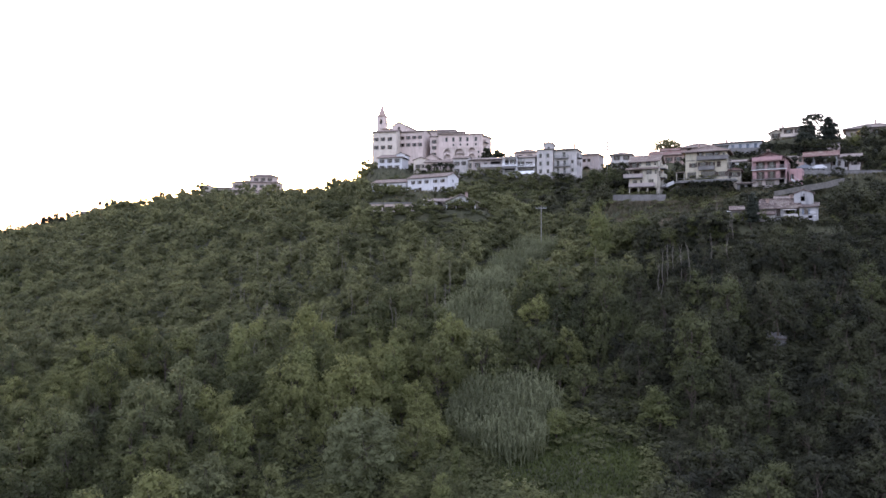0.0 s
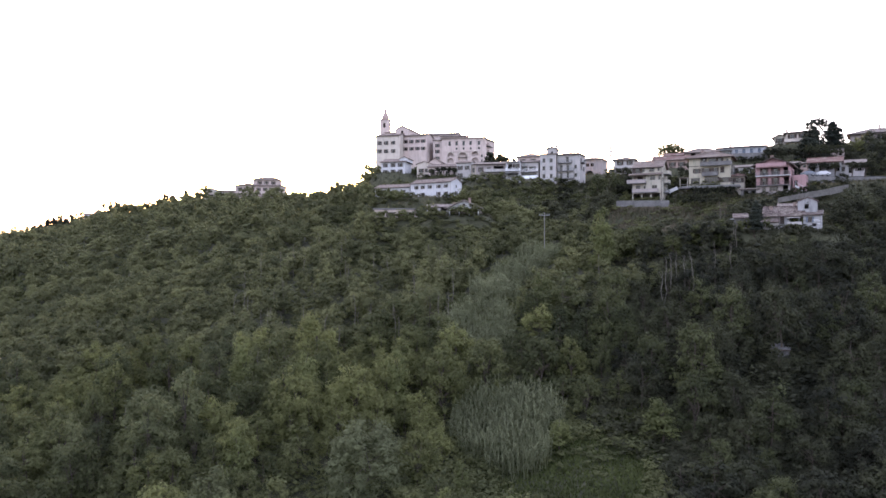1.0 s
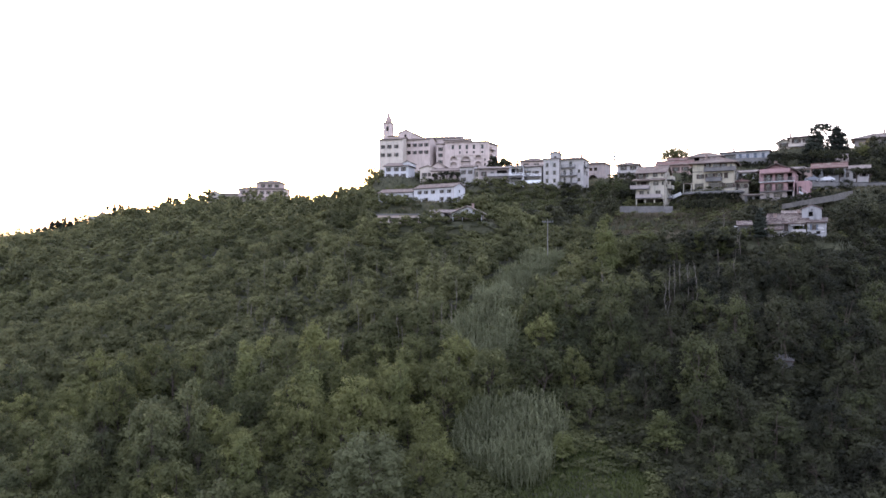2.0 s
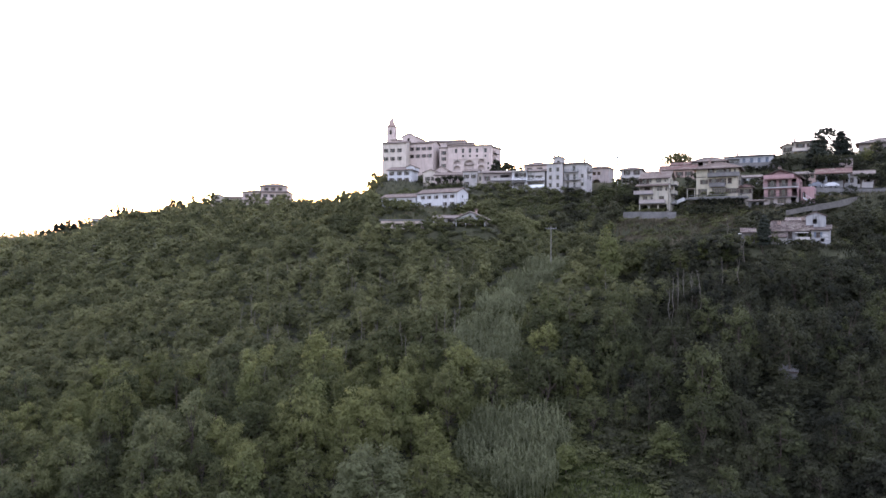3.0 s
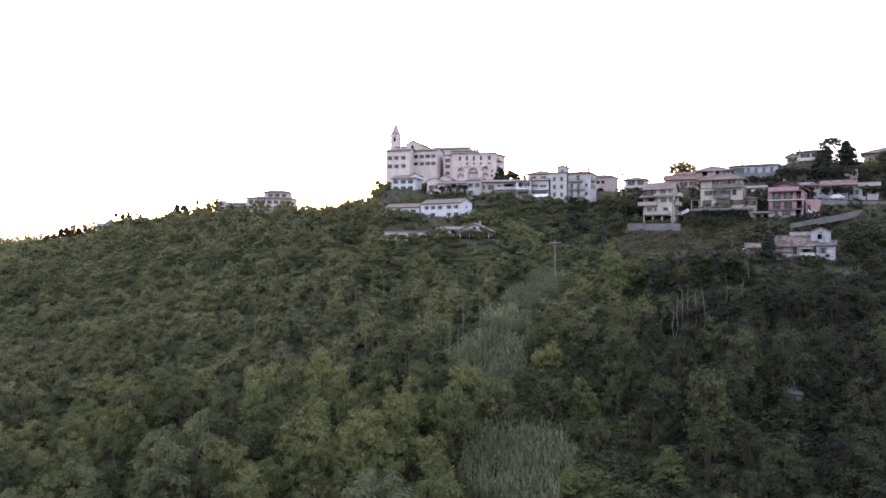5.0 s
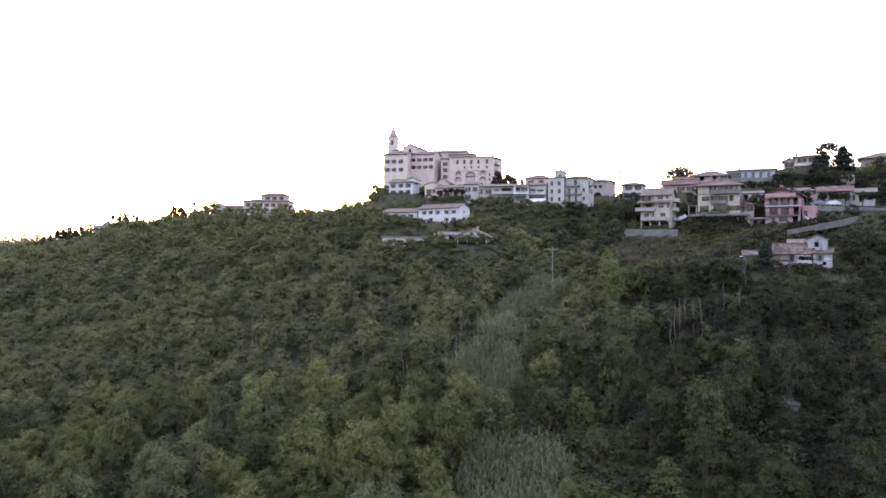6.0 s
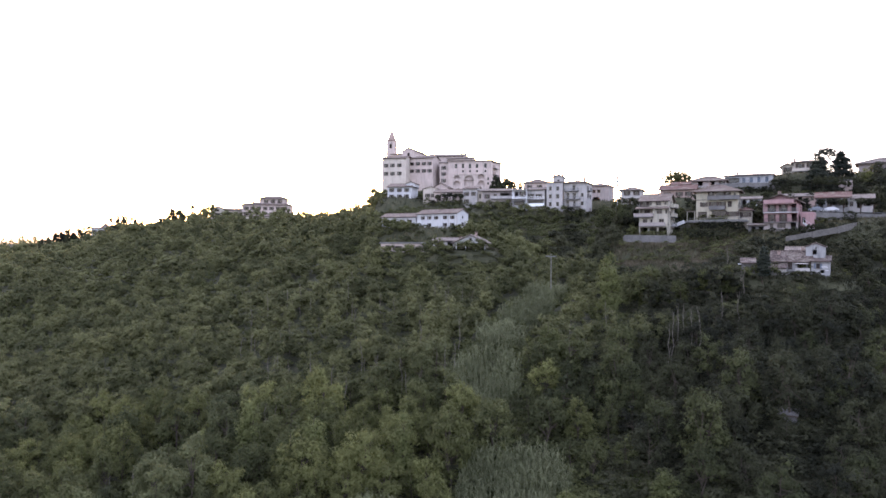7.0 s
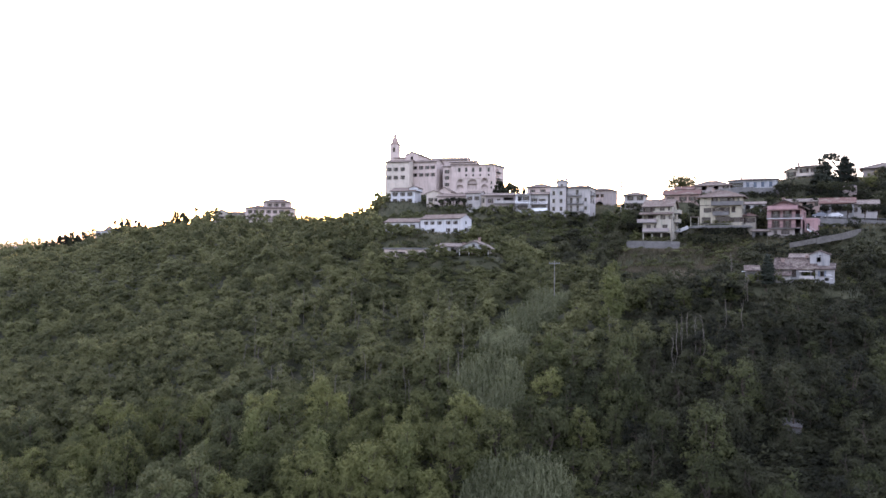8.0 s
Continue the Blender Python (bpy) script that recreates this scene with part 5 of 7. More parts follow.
def clumps(kind, count):
    """Clump centres and radii for a tree one metre high and wide: scaled when it is planted."""
    out = []
    while len(out) < count:
        x, y = rng.uniform(-0.5, 0.5, 2)
        z = rng.uniform(0.15 if kind in ("broad", "dome") else 0.22, 0.95)
        rr = math.hypot(x, y)
        if kind == "round":
            ok = (rr / 0.43) ** 2 + ((z - 0.6) / 0.38) ** 2 < 1
        elif kind == "pollard":
            ok = (rr / 0.42) ** 2 + ((z - 0.72) / 0.24) ** 2 < 1
        elif kind == "dome":
            k = max(0.0, min(1.0, (z - 0.18) / 0.8))
            ok = rr < 0.47 * math.sqrt(max(0.0, 1 - k ** 2.2)) and (rr > 0.3 * math.sqrt(max(0.0, 1 - k ** 2.2)) or z > 0.7)
        elif kind == "broad":
            ok = rr < 0.48 * math.sin(math.pi * min(1, max(0, (z - 0.1) / 0.92))) ** 0.7 and (rr > 0.2 or z > 0.6)
        elif kind == "tall":
            ok = rr < 0.42 * (1.02 - z) ** 0.6
        elif kind == "conifer":
            z = 0.06 + 0.9 * (math.floor((z - 0.22) / 0.73 * 10) / 10) + rng.normal() * 0.022
            edge = 0.5 * (1.03 - z) ** 0.85
            z -= 0.05 * rr / 0.5
            ok = rr < edge and (rr > 0.45 * edge or rng.random() < 0.4)
        elif kind == "column":
            ok = rr < 0.4 * min(1.0, (1.0 - z) * 2.6) ** 0.6 * (0.82 + 0.18 * math.sin(z * 31))
        elif kind == "cypress":
            ok = rr < 0.45 * math.sin(math.pi * min(1, 0.12 + 0.88 * z)) ** 0.8
        else:
            ok = rr < 0.48
        if ok:
            out.append((x, y, z))
    return np.array(out)


def crown(kind, count, per, wide, tall, size, clump_r, long_=1.5, up=0.3, core=0.5, droop=0.0, reach=(0.45, 1.35)):
    c = clumps(kind, count) * np.array([wide, wide, tall])
    r = clump_r * rng.uniform(0.7, 1.3, count)
    v, t = leaf_sprays(c, r, per, size, long_, up, droop=droop, reach=reach)
    cv, ct = cores(c, r, core)
    return join((v, NOQ, t), (cv, NOQ, ct)), c


def trunk_mesh(c, wide, tall, mat, base_r=0.16, limbs=7):
    """Tapered, slightly crooked trunk with limbs that reach into the clumps."""
    s = Solid()
    pts = [Vector((0, 0, -1.0))]
    for k in range(1, 5):
        pts.append(Vector((rng.normal() * 0.03 * tall, rng.normal() * 0.03 * tall, tall * 0.2 * k)))
    for k in range(4):
        s.tube(pts[k], pts[k + 1], base_r * (1 - 0.2 * k), base_r * (0.8 - 0.2 * k), 6)
    order = rng.permutation(len(c))[:limbs]
    for i in order:
        a = pts[1].lerp(pts[3], rng.uniform(0.1, 0.9))
        s.tube(a, Vector(c[i]), base_r * 0.4, base_r * 0.12, 5)
    return s.mesh("trunk", mat)


def make_kind(name, kind, leaf, bark, wide, tall, count, per, size, clump_r, variants, **kw):
    """Several grown shapes of one kind of tree: (crown mesh, trunk mesh)."""
    out = []
    for _ in range(variants):
        w, t = wide * rng.uniform(0.9, 1.1), tall * rng.uniform(0.92, 1.08)
        (v, q, tr), c = crown(kind, count, per, w, t, size, clump_r, **kw)
        out.append((array_mesh("crown", v, q, tr, leaf), trunk_mesh(c, w, t, bark)))
    return out


KINDS = {
    "robinia": make_kind("robinia", "broad", LEAF_ROBINIA, BARK, 7.0, 8.4, 44, 54, 0.2, 0.92, 5, droop=0.25, long_=1.7),
    "oak": make_kind("oak", "dome", LEAF_OAK, BARK, 7.2, 8.2, 42, 52, 0.205, 1.0, 4),
    "dim_oak": make_kind("dim_oak", "dome", LEAF_DIM, BARK, 7.2, 8.2, 42, 52, 0.2, 1.0, 4),
    "pollard": make_kind("pollard", "pollard", LEAF_DIM, BARK, 3.0, 3.9, 46, 40, 0.13, 0.4, 2),
    "sallow": make_kind("sallow", "dome", LEAF_SALLOW, BARK, 11.6, 11.6, 130, 70, 0.16, 1.15, 1, long_=1.8),
    "willow": make_kind("willow", "dome", LEAF_GREY, BARK, 6.8, 8.0, 42, 52, 0.19, 0.9, 3, long_=1.9),
    "maple": make_kind("maple", "tall", LEAF_MAPLE, BARK, 5.8, 9.4, 42, 58, 0.22, 0.85, 3),
    "cypress": make_kind("cypress", "cypress", LEAF_DARK, BARK, 2.0, 9.5, 150, 22, 0.18, 0.42, 2, core=0.9, reach=(0.7, 1.2)),
    "spruce": make_kind("spruce", "conifer", LEAF_DARK, BARK, 6.4, 11.0, 560, 26, 0.2, 0.62, 1, core=0.6, reach=(0.6, 1.25)),
    "dense_oak": make_kind("dense_oak", "dome", LEAF_DIM, BARK, 7.2, 8.2, 90, 30, 0.2, 1.0, 2, core=0.95, reach=(0.7, 1.25)),
    "dense_conifer": make_kind("dense_conifer", "conifer", LEAF_DARK, BARK, 6.4, 11.0, 170, 22, 0.24, 0.75, 2, core=1.0, reach=(0.7, 1.25)),
    "fir": make_kind("fir", "column", LEAF_DARK, BARK, 5.0, 11.2, 260, 34, 0.17, 0.55, 1, core=0.9, reach=(0.6, 1.4)),
    "pine": make_kind("pine", "conifer", LEAF_DARK, BARK, 6.4, 11.0, 230, 30, 0.19, 0.62, 2, core=0.7, reach=(0.4, 1.25)),
}
# oak crowns copied with leaves half darkened, as if in shade
KINDS["half_dim_oak"] = []
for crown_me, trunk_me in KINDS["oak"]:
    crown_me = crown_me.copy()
    crown_me.materials[0] = LEAF_HALF_DIM
    KINDS["half_dim_oak"].append((crown_me, trunk_me))
WORDS = {
    "robinia": ("yellow-green locust tree in the dense wood", "tree", "locust trees"),
    "oak": ("dark green oak with rounded crown in the wood", "tree", "oak trees"),
    "half_dim_oak": ("oak in the wood, leaves half darkened for shade", "tree", "oak trees"),
    "dim_oak": ("dense oak with rounded crown in the wood, leaves darkened for shade", "tree", "oak trees"),
    "pollard": ("small clipped round tree on the terrace road", "tree", "terrace trees"),
    "sallow": ("large rounded grey-green willow", "tree", "willow trees"),
    "willow": ("grey-green willow with rounded crown in the wood", "tree", "willow trees"),
    "maple": ("tall light-green tree rising from the wood", "tree", "tall trees"),
    "cypress": ("slim dark cypress", "cypress", "cypresses"),
    "spruce": ("dense dark conifer", "conifer", "conifers"),
    "dense_oak": ("dense dark round-crowned tree", "tree", "oak trees"),
    "dense_conifer": ("dense dark conifer", "conifer", "conifers"),
    "fir": ("dense columnar dark conifer", "conifer", "conifers"),
    "pine": ("dark conifer with layered boughs", "conifer", "conifers"),
}
planted = {}


def plant(kind, x, y, wide=1.0, tall=1.0, z=None, label=""):
    z = ground_at(x, y) if z is None else z
    k = planted.get(kind, 0)
    planted[kind] = k + 1
    cm, tm = KINDS[kind][k % len(KINDS[kind])]
    words = WORDS[kind]
    t = new(kind + "_tree")
    t.matrix_basis = pose(x, y, z - 0.2, rng.normal() * 2, rng.normal() * 2, rng.uniform(0, 360)) @ Matrix.Diagonal((wide, wide, tall, 1))
    tagged(t, label or words[0], words[1], words[2])
    put("trunk", tm, t)
    put("crown", cm, t)
    return t


CLEARINGS = [(47.6, 97.5, 3.4), (50.4, 102.8, 3.7), (15, 90, 9), (23, 96, 8), (17, 99, 7), (5, 96, 5.5), (10, 98, 6), (9, 84, 6.5), (19, 82, 7), (4, 90, 5), (-9, 80.5, 7.4), (57, 193, 10), (68, 189, 7), (95, 190, 8), (112, 194, 14), (-25, 318, 16), (5, 318, 16), (60, 238, 8), (84, 245, 15), (104, 224, 8), (4, 268, 8)]
YARDS = [(112, 236, 26), (-16, 306, 9), (-224, 420, 15), (-94, 328, 8), (-112, 340, 8), (-100, 340, 8), (-88, 340, 8), (80, 148.5, 4), (70, 203, 6), (80, 202, 7), (92, 200, 6), (-10.7, 88, 7.4), (30.5, 94, 4.0), (34.5, 150, 3.0), (56, 206, 5), (5, 199, 6), (-14, 202, 5), (-6, 217, 5), (-20, 225, 6), (66, 151, 4), (74, 149, 4.5)]
FREE = [(p[0], p[1] + 2.5, p[3] * 0.62) for p in PLOTS] + CLEARINGS + YARDS
CANES = [(9.2, 104.2, 8.6, 7.8), (6, 132, 7.2, 9.0), (10.5, 147, 5.5, 7.0), (17, 160, 6.5, 5.5), (23, 169, 5.5, 4.0)]


# open terraces and yards with low growth only, and a strip of small trees: x and y ranges
OPEN = [(47, 72, 187, 209), (72, 94, 192, 210), (84, 130, 177, 206), (74, 100, 156, 181), (60, 94, 140.5, 153)]
OPEN += [(-24, 14, 197, 203), (-36, 2, 209, 221)]
SMALL = [(-26, 16, 184, 196), (44, 88, 166, 195), (-14, 50, 214, 248)]


def in_open(x, y):
    return any(a < x < b and c < y < d for a, b, c, d in OPEN)


def before_row(x, y):
    """Just in front of the old houses in the upper rows."""
    return any(p[1] > 240 and abs(x - p[0]) < p[3] + 2 and -1.15 * p[3] < y - p[1] < 2 for p in PLOTS)


def open_ground(x, y, pad=0.0):
    return all((x - a) ** 2 + (y - b) ** 2 > (r + pad) ** 2 for a, b, r in FREE) and all(((x - a) / (p + pad)) ** 2 + ((y - b) / (q + pad)) ** 2 > 1 for a, b, p, q in CANES)


def shade_reach(x, y):
    """Eastward reach into the slope whose leaf colours are darkened for shade, with a ragged edge."""
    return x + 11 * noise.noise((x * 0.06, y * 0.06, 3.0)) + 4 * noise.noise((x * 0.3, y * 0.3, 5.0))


def scatter(y0, y1, step, edge=0.74):
    spots = []
    y = y0
    while y < y1:
        x = -edge * y - 4
        while x < edge * y + 4:
            px, py = x + rng.uniform(-0.42, 0.42) * step, y + rng.uniform(-0.42, 0.42) * step
            spots.append((px, py))
            x += step
        y += step * 0.9
    return spots


# the near wood: every tree by itself
near = [(x, y) for x, y in scatter(74, 136, 4.8, 0.68) if open_ground(x, y, 1.6)]
for x, y in near:
    f = noise.noise((x * 0.035, y * 0.035, 1.7)) + rng.normal() * 0.22
    kind = "robinia" if f > 0.16 - 0.3 * math.exp(-((x + 44) / 17) ** 2) + (0.0 if x < 0 else 0.006 * x) else "willow" if f < -0.42 else "oak"
    # towards the east, oaks swap to dimmed leaf copies that paint its shade
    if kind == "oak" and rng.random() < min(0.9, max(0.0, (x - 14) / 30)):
        kind = "dim_oak"
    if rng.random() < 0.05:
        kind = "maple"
    if shade_reach(x, y) > 26 and kind in ("robinia", "maple", "willow"):
        kind = "oak" if max(rng.random(2)) < 0.5 else "dim_oak"
    if shade_reach(x, y) > 17 and kind == "oak":
        kind = "half_dim_oak"
    k = rng.choice((0.72, 0.85, 1.0, 1.28), p=(0.2, 0.3, 0.35, 0.15)) * rng.uniform(0.92, 1.08)
    plant(kind, x, y, 0.84 * k * rng.uniform(0.85, 1.08), 0.9 * k * rng.uniform(0.95, 1.2) * (1.05 if y > 90 else 0.85))

# the woods farther up the slope and on the ridges
def woods(name, spots, count, per, size, clump_r, label, leaf, wide=6.4, tall=7.2):
    shapes = []
    for k in range(6):
        kind = ("broad", "dome", "tall", "dome", "broad", "round")[k]
        shapes.append(crown(kind, count, per, wide, tall, size, clump_r, core=0.66)[0])
    vs, qs, ts, base = [], [], [], 0
    zs = height(np.array([p[0] for p in spots]), np.array([p[1] for p in spots]))
    for (x, y), z in zip(spots, zs):
        v, q, t = shapes[rng.integers(6)]
        a, k = rng.uniform(0, 6.28), rng.uniform(0.65, 1.2)
        kz = k * rng.uniform(0.85, 1.25) * (0.6 if any(a < x < b and c < y < d for a, b, c, d in SMALL) else 1)
        ca, sa = math.cos(a) * k, math.sin(a) * k
        w = np.stack([v[:, 0] * ca - v[:, 1] * sa + x, v[:, 0] * sa + v[:, 1] * ca + y, v[:, 2] * kz + z - 0.3], axis=1)
        vs.append(w)
        qs.append(q + base)
        ts.append(t + base)
        base += len(w)
    ob = put(name, array_mesh(name, np.concatenate(vs), np.concatenate(qs), np.concatenate(ts), leaf))
    return tagged(ob, label, "woods", kind="stuff")


def wood_spots(y0, y1, step):
    return [(x, y) for x, y in scatter(y0, y1, step, 0.67) if open_ground(x, y, 1.8) and not in_open(x, y)]


mid = wood_spots(137, 186, 5.1)
woods("hillside_wood", [p for p in mid if shade_reach(*p) < 40], 24, 46, 0.225, 0.95, "dense mixed deciduous wood covering the upper slope", LEAF_FAR, 5.9, 7.6)
# east part: the same trees with shade painted into their leaf colour
woods("dark_hillside_wood", [p for p in mid if shade_reach(*p) >= 40], 24, 46, 0.225, 0.95, "dense oak wood round the old farmhouse, leaves darkened for shade", LEAF_SHADE, 5.9, 7.6)
below = [(x, y) for x, y in wood_spots(186, 236, 5.6) if not (6 < x < 62 and y > 227)]
woods("village_edge_wood", [p for p in below if shade_reach(*p) < 26], 20, 36, 0.34, 0.95, "rounded trees and thickets just below the village", LEAF_FAR, 5.8, 5.8)
# past the ragged edge these trees get the shade-darkened leaves too
woods("dark_village_edge_wood", [p for p in below if shade_reach(*p) >= 26], 20, 36, 0.34, 0.95, "rounded trees just below the upper houses, leaves darkened for shade", LEAF_SHADE, 5.8, 5.8)


def on_slope(x, y):
    """On the face of the hill that looks to the valley, up to the crest."""
    if x > -28:
        return False
    return y < (352 if x > -112 else 352 - (x + 112) * 1.0)


far = [(x, y) for x, y in scatter(236, 470, 7.2, 0.68) if open_ground(x, y, 2.0) and on_slope(x, y) and (x > -140 or y < 318 - x - 112)]
woods("ridge_wood", far, 22, 15, 0.42, 1.05, "distant deciduous wood along the ridge", LEAF_FAR, 7.0, 7.2)
back = [(x, y) for x, y in scatter(450, 625, 8.0, 0.70) if x < -0.56 * y and not (math.hypot(x + 378, y - 577) < 8)]
woods("distant_ridge_wood", back, 10, 20, 0.8, 1.6, "hazy wood on the most distant ridge", LEAF_FAR, 8.0, 7.0)
garden = [(x, y) for x, y in scatter(206, 236, 3.5, 0.69) if x > 84 and not in_open(x, y) and not (84 < x < 120 and y > 221) and all(math.hypot(x - p[0], y - p[1] - 2) > min(6.5, p[3]) for p in PLOTS)]
woods("garden_thicket", garden, 12, 34, 0.2, 0.6, "dark shrubs and small trees between the hillside gardens", LEAF_DIM, 4.0, 3.2)
town = [(x, y) for x, y in scatter(230, 286, 4.0, 0.2) if -62 < x < 24 and not before_row(x, y) and all(math.hypot(x - p[0], y - p[1] - 3) > 7 for p in PLOTS)]
woods("old_town_thicket", town, 10, 34, 0.22, 0.55, "shrubs and small trees on the banks below the old town", LEAF_OAK, 3.4, 2.6)

# ---- giant cane thickets: upright stems with arching blades ----
def cane_thicket(x, y, rx, ry, count, tall, label):
    n = count
    a, r = rng.uniform(0, 6.283, n), np.sqrt(rng.uniform(0, 1, n))
    bx, by = x + rx * r * np.cos(a), y + ry * r * np.sin(a)
    bz = height(bx, by)
    hgt = tall * rng.uniform(0.7, 1.15, n)
    lean = rng.normal(size=(n, 2)) * 0.1
    vs, qs, base = [], [], 0
    # stems
    root = np.stack([bx, by, bz - 0.3], axis=1)
    tip = root + np.stack([lean[:, 0] * hgt, lean[:, 1] * hgt, hgt], axis=1)
    side = np.stack([np.cos(a * 7), np.sin(a * 7), 0 * a], axis=1) * 0.035
    v = np.stack([root - side, root + side, tip + side * 0.4, tip - side * 0.4], axis=1).reshape(-1, 3)
    vs.append(v)
    qs.append(np.arange(n * 4).reshape(-1, 4))
    base += n * 4
    # blades, most of them high on the stem
    per = 11
    t = rng.uniform(0.35, 1.0, (n, per))
    p = (root[:, None, :] + (tip - root)[:, None, :] * t[..., None]).reshape(-1, 3)
    m = len(p)
    az = rng.uniform(0, 6.283, m)
    out = np.stack([np.cos(az), np.sin(az), rng.uniform(1.2, 3.8, m)], axis=1)
    out = unit(out) * rng.uniform(0.45, 0.9, m)[:, None]
    wd = np.stack([-np.sin(az), np.cos(az), 0 * az], axis=1) * 0.062
    mid_ = p + out * 0.6
    end = p + out * 1.0 + np.stack([np.cos(az), np.sin(az), -1.2 + 0 * az], axis=1) * 0.13
    v = np.stack([p - wd * 0.5, p + wd * 0.5, mid_ + wd, mid_ - wd, mid_ - wd, mid_ + wd, end + wd * 0.1, end - wd * 0.1], axis=1).reshape(-1, 3)
    q = np.arange(m * 8).reshape(-1, 4)
    vs.append(v)
    qs.append(q + base)
    ob = put("cane_thicket", array_mesh("cane_thicket", np.concatenate(vs), np.concatenate(qs), NOT, CANE_M))
    return tagged(ob, label, "cane thicket", kind="stuff")


for (cx, cy, rx, ry), cnt in zip(CANES, (1200, 950, 600, 600, 350)):
    cane_thicket(cx, cy, rx, ry, cnt, 4.6, "thicket of grey-green giant cane with upright pale blades")


# ---- shrubs and undergrowth ----
def shrubbery(name, spots, wide, tall, count, per, size, clump_r, label, leaf, lift=-0.3):
    shapes = [crown("round", count, per, 1.0, 1.0, size, clump_r)[0] for _ in range(4)]
    vs, qs, ts, base = [], [], [], 0
    zs = height(np.array([p[0] for p in spots]), np.array([p[1] for p in spots]))
    for (x, y), z in zip(spots, zs):
        v, q, t = shapes[rng.integers(4)]
        k = rng.uniform(0.6, 1.3)
        w = v * np.array([wide * k, wide * k, tall * k]) + np.array([x, y, z + lift * tall * k])
        vs.append(w)
        qs.append(q + base)
        ts.append(t + base)
        base += len(w)
    ob = put(name, array_mesh(name, np.concatenate(vs), np.concatenate(qs), np.concatenate(ts), leaf))
    return tagged(ob, label, "shrubs", kind="stuff")


def clear_of_houses(x, y, pad=1.0):
    return all((x - a) ** 2 + (y - b) ** 2 > (r * 0.45 + pad) ** 2 for a, b, *_, r in PLOTS)


stems = np.array(near + mid + below + far + garden + town)


def bare(x, y, gap):
    return np.min((stems[:, 0] - x) ** 2 + (stems[:, 1] - y) ** 2) > gap * gap


under = [(x, y) for x, y in scatter(72, 150, 2.3, 0.67) if bare(x, y, 1.9) and clear_of_houses(x, y, 0.0) and not (((x - 17) / 10) ** 2 + ((y - 91) / 9.5) ** 2 < 1) and not in_open(x, y)]
shrubbery("undergrowth", [q for q in under if shade_reach(*q) < 28], 3.6, 2.6, 7, 18, 0.056, 0.24, "bramble and elder undergrowth filling the wood floor", LEAF_OAK, -0.12)
# same shrubs as above, colour darkened to paint the east slope's shade
shrubbery("dark_undergrowth", [q for q in under if shade_reach(*q) >= 28], 3.6, 2.6, 7, 18, 0.056, 0.24, "undergrowth between the oaks, leaves darkened for shade", LEAF_SHADE, -0.12)
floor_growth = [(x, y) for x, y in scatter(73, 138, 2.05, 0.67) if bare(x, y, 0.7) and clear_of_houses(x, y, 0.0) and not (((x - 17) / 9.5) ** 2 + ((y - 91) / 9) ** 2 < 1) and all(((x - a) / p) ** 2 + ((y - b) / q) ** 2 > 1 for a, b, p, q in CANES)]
shrubbery("wood_floor_growth", [q for q in floor_growth if shade_reach(*q) < 26], 3.3, 1.7, 7, 13, 0.058, 0.3, "low ferns and brambles covering the wood floor", LEAF_OAK, -0.2)
# same floor growth, its colour darkened for the shaded east side
shrubbery("dark_floor_growth", [q for q in floor_growth if shade_reach(*q) >= 26], 3.3, 1.7, 7, 13, 0.058, 0.3, "ferns and brambles under the oaks, leaves darkened for shade", LEAF_SHADE, -0.2)


def steep(x, y):
    e = 0.8
    return math.hypot(ground_at(x + e, y) - ground_at(x - e, y), ground_at(x, y + e) - ground_at(x, y - e)) / (2 * e)


# open fronts of houses, where only low growth stands: x and y ranges
DRY = (49, 72, 180, 201)
FRONTS = [(-6, 14, 190, 203)]
bank = [(x, y) for x, y in scatter(138, 247, 3.0, 0.67) if bare(x, y, 2.35) and clear_of_houses(x, y, 0.0) and (y < 200 or x < 64)]
bank_high = [(x, y) for x, y in bank if not in_open(x, y) and not before_row(x, y) and not any(a < x < b and c < y < d for a, b, c, d in FRONTS + [DRY])]
woods("bank_thicket", bank_high, 9, 18, 0.26, 0.66, "low dense thicket on the banks around the houses", LEAF_OAK, 4.0, 2.9)
slopes = [(x, y) for x, y in scatter(138, 250, 1.9, 0.67) if (x < 64 or y < 200) and any(math.hypot(x - p[0], y - p[1]) < p[3] * 1.7 for p in PLOTS) and clear_of_houses(x, y, 1.0 if x > 70 else -0.8) and (steep(x, y) > 0.55 or any(a < x < b and c < y < d for a, b, c, d in FRONTS))]
slopes = [p for p in slopes if not in_open(*p) and not (DRY[0] < p[0] < DRY[1] and DRY[2] < p[1] < DRY[3] and rng.random() > 0.12)]
shrubbery("bank_shrubs", [q for q in slopes if q[0] < 40], 3.0, 2.3, 8, 18, 0.1, 0.24, "low shrubs and brambles on the steep banks before the houses", LEAF_FAR, 0.1)
# eastern half of the same shrubs, leaf colour darkened for shade
shrubbery("dark_bank_shrubs", [q for q in slopes if q[0] >= 40 and not (109 < q[0] < 125 and 184 < q[1] < 198)], 3.0, 2.3, 8, 18, 0.1, 0.24, "shrubs on steep banks below the upper houses, darkened for shade", LEAF_SHADE, 0.1)
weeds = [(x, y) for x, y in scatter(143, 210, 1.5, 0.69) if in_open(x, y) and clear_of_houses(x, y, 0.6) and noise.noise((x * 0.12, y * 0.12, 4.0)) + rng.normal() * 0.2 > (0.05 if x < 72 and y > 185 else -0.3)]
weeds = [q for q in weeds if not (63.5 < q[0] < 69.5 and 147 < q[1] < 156)]
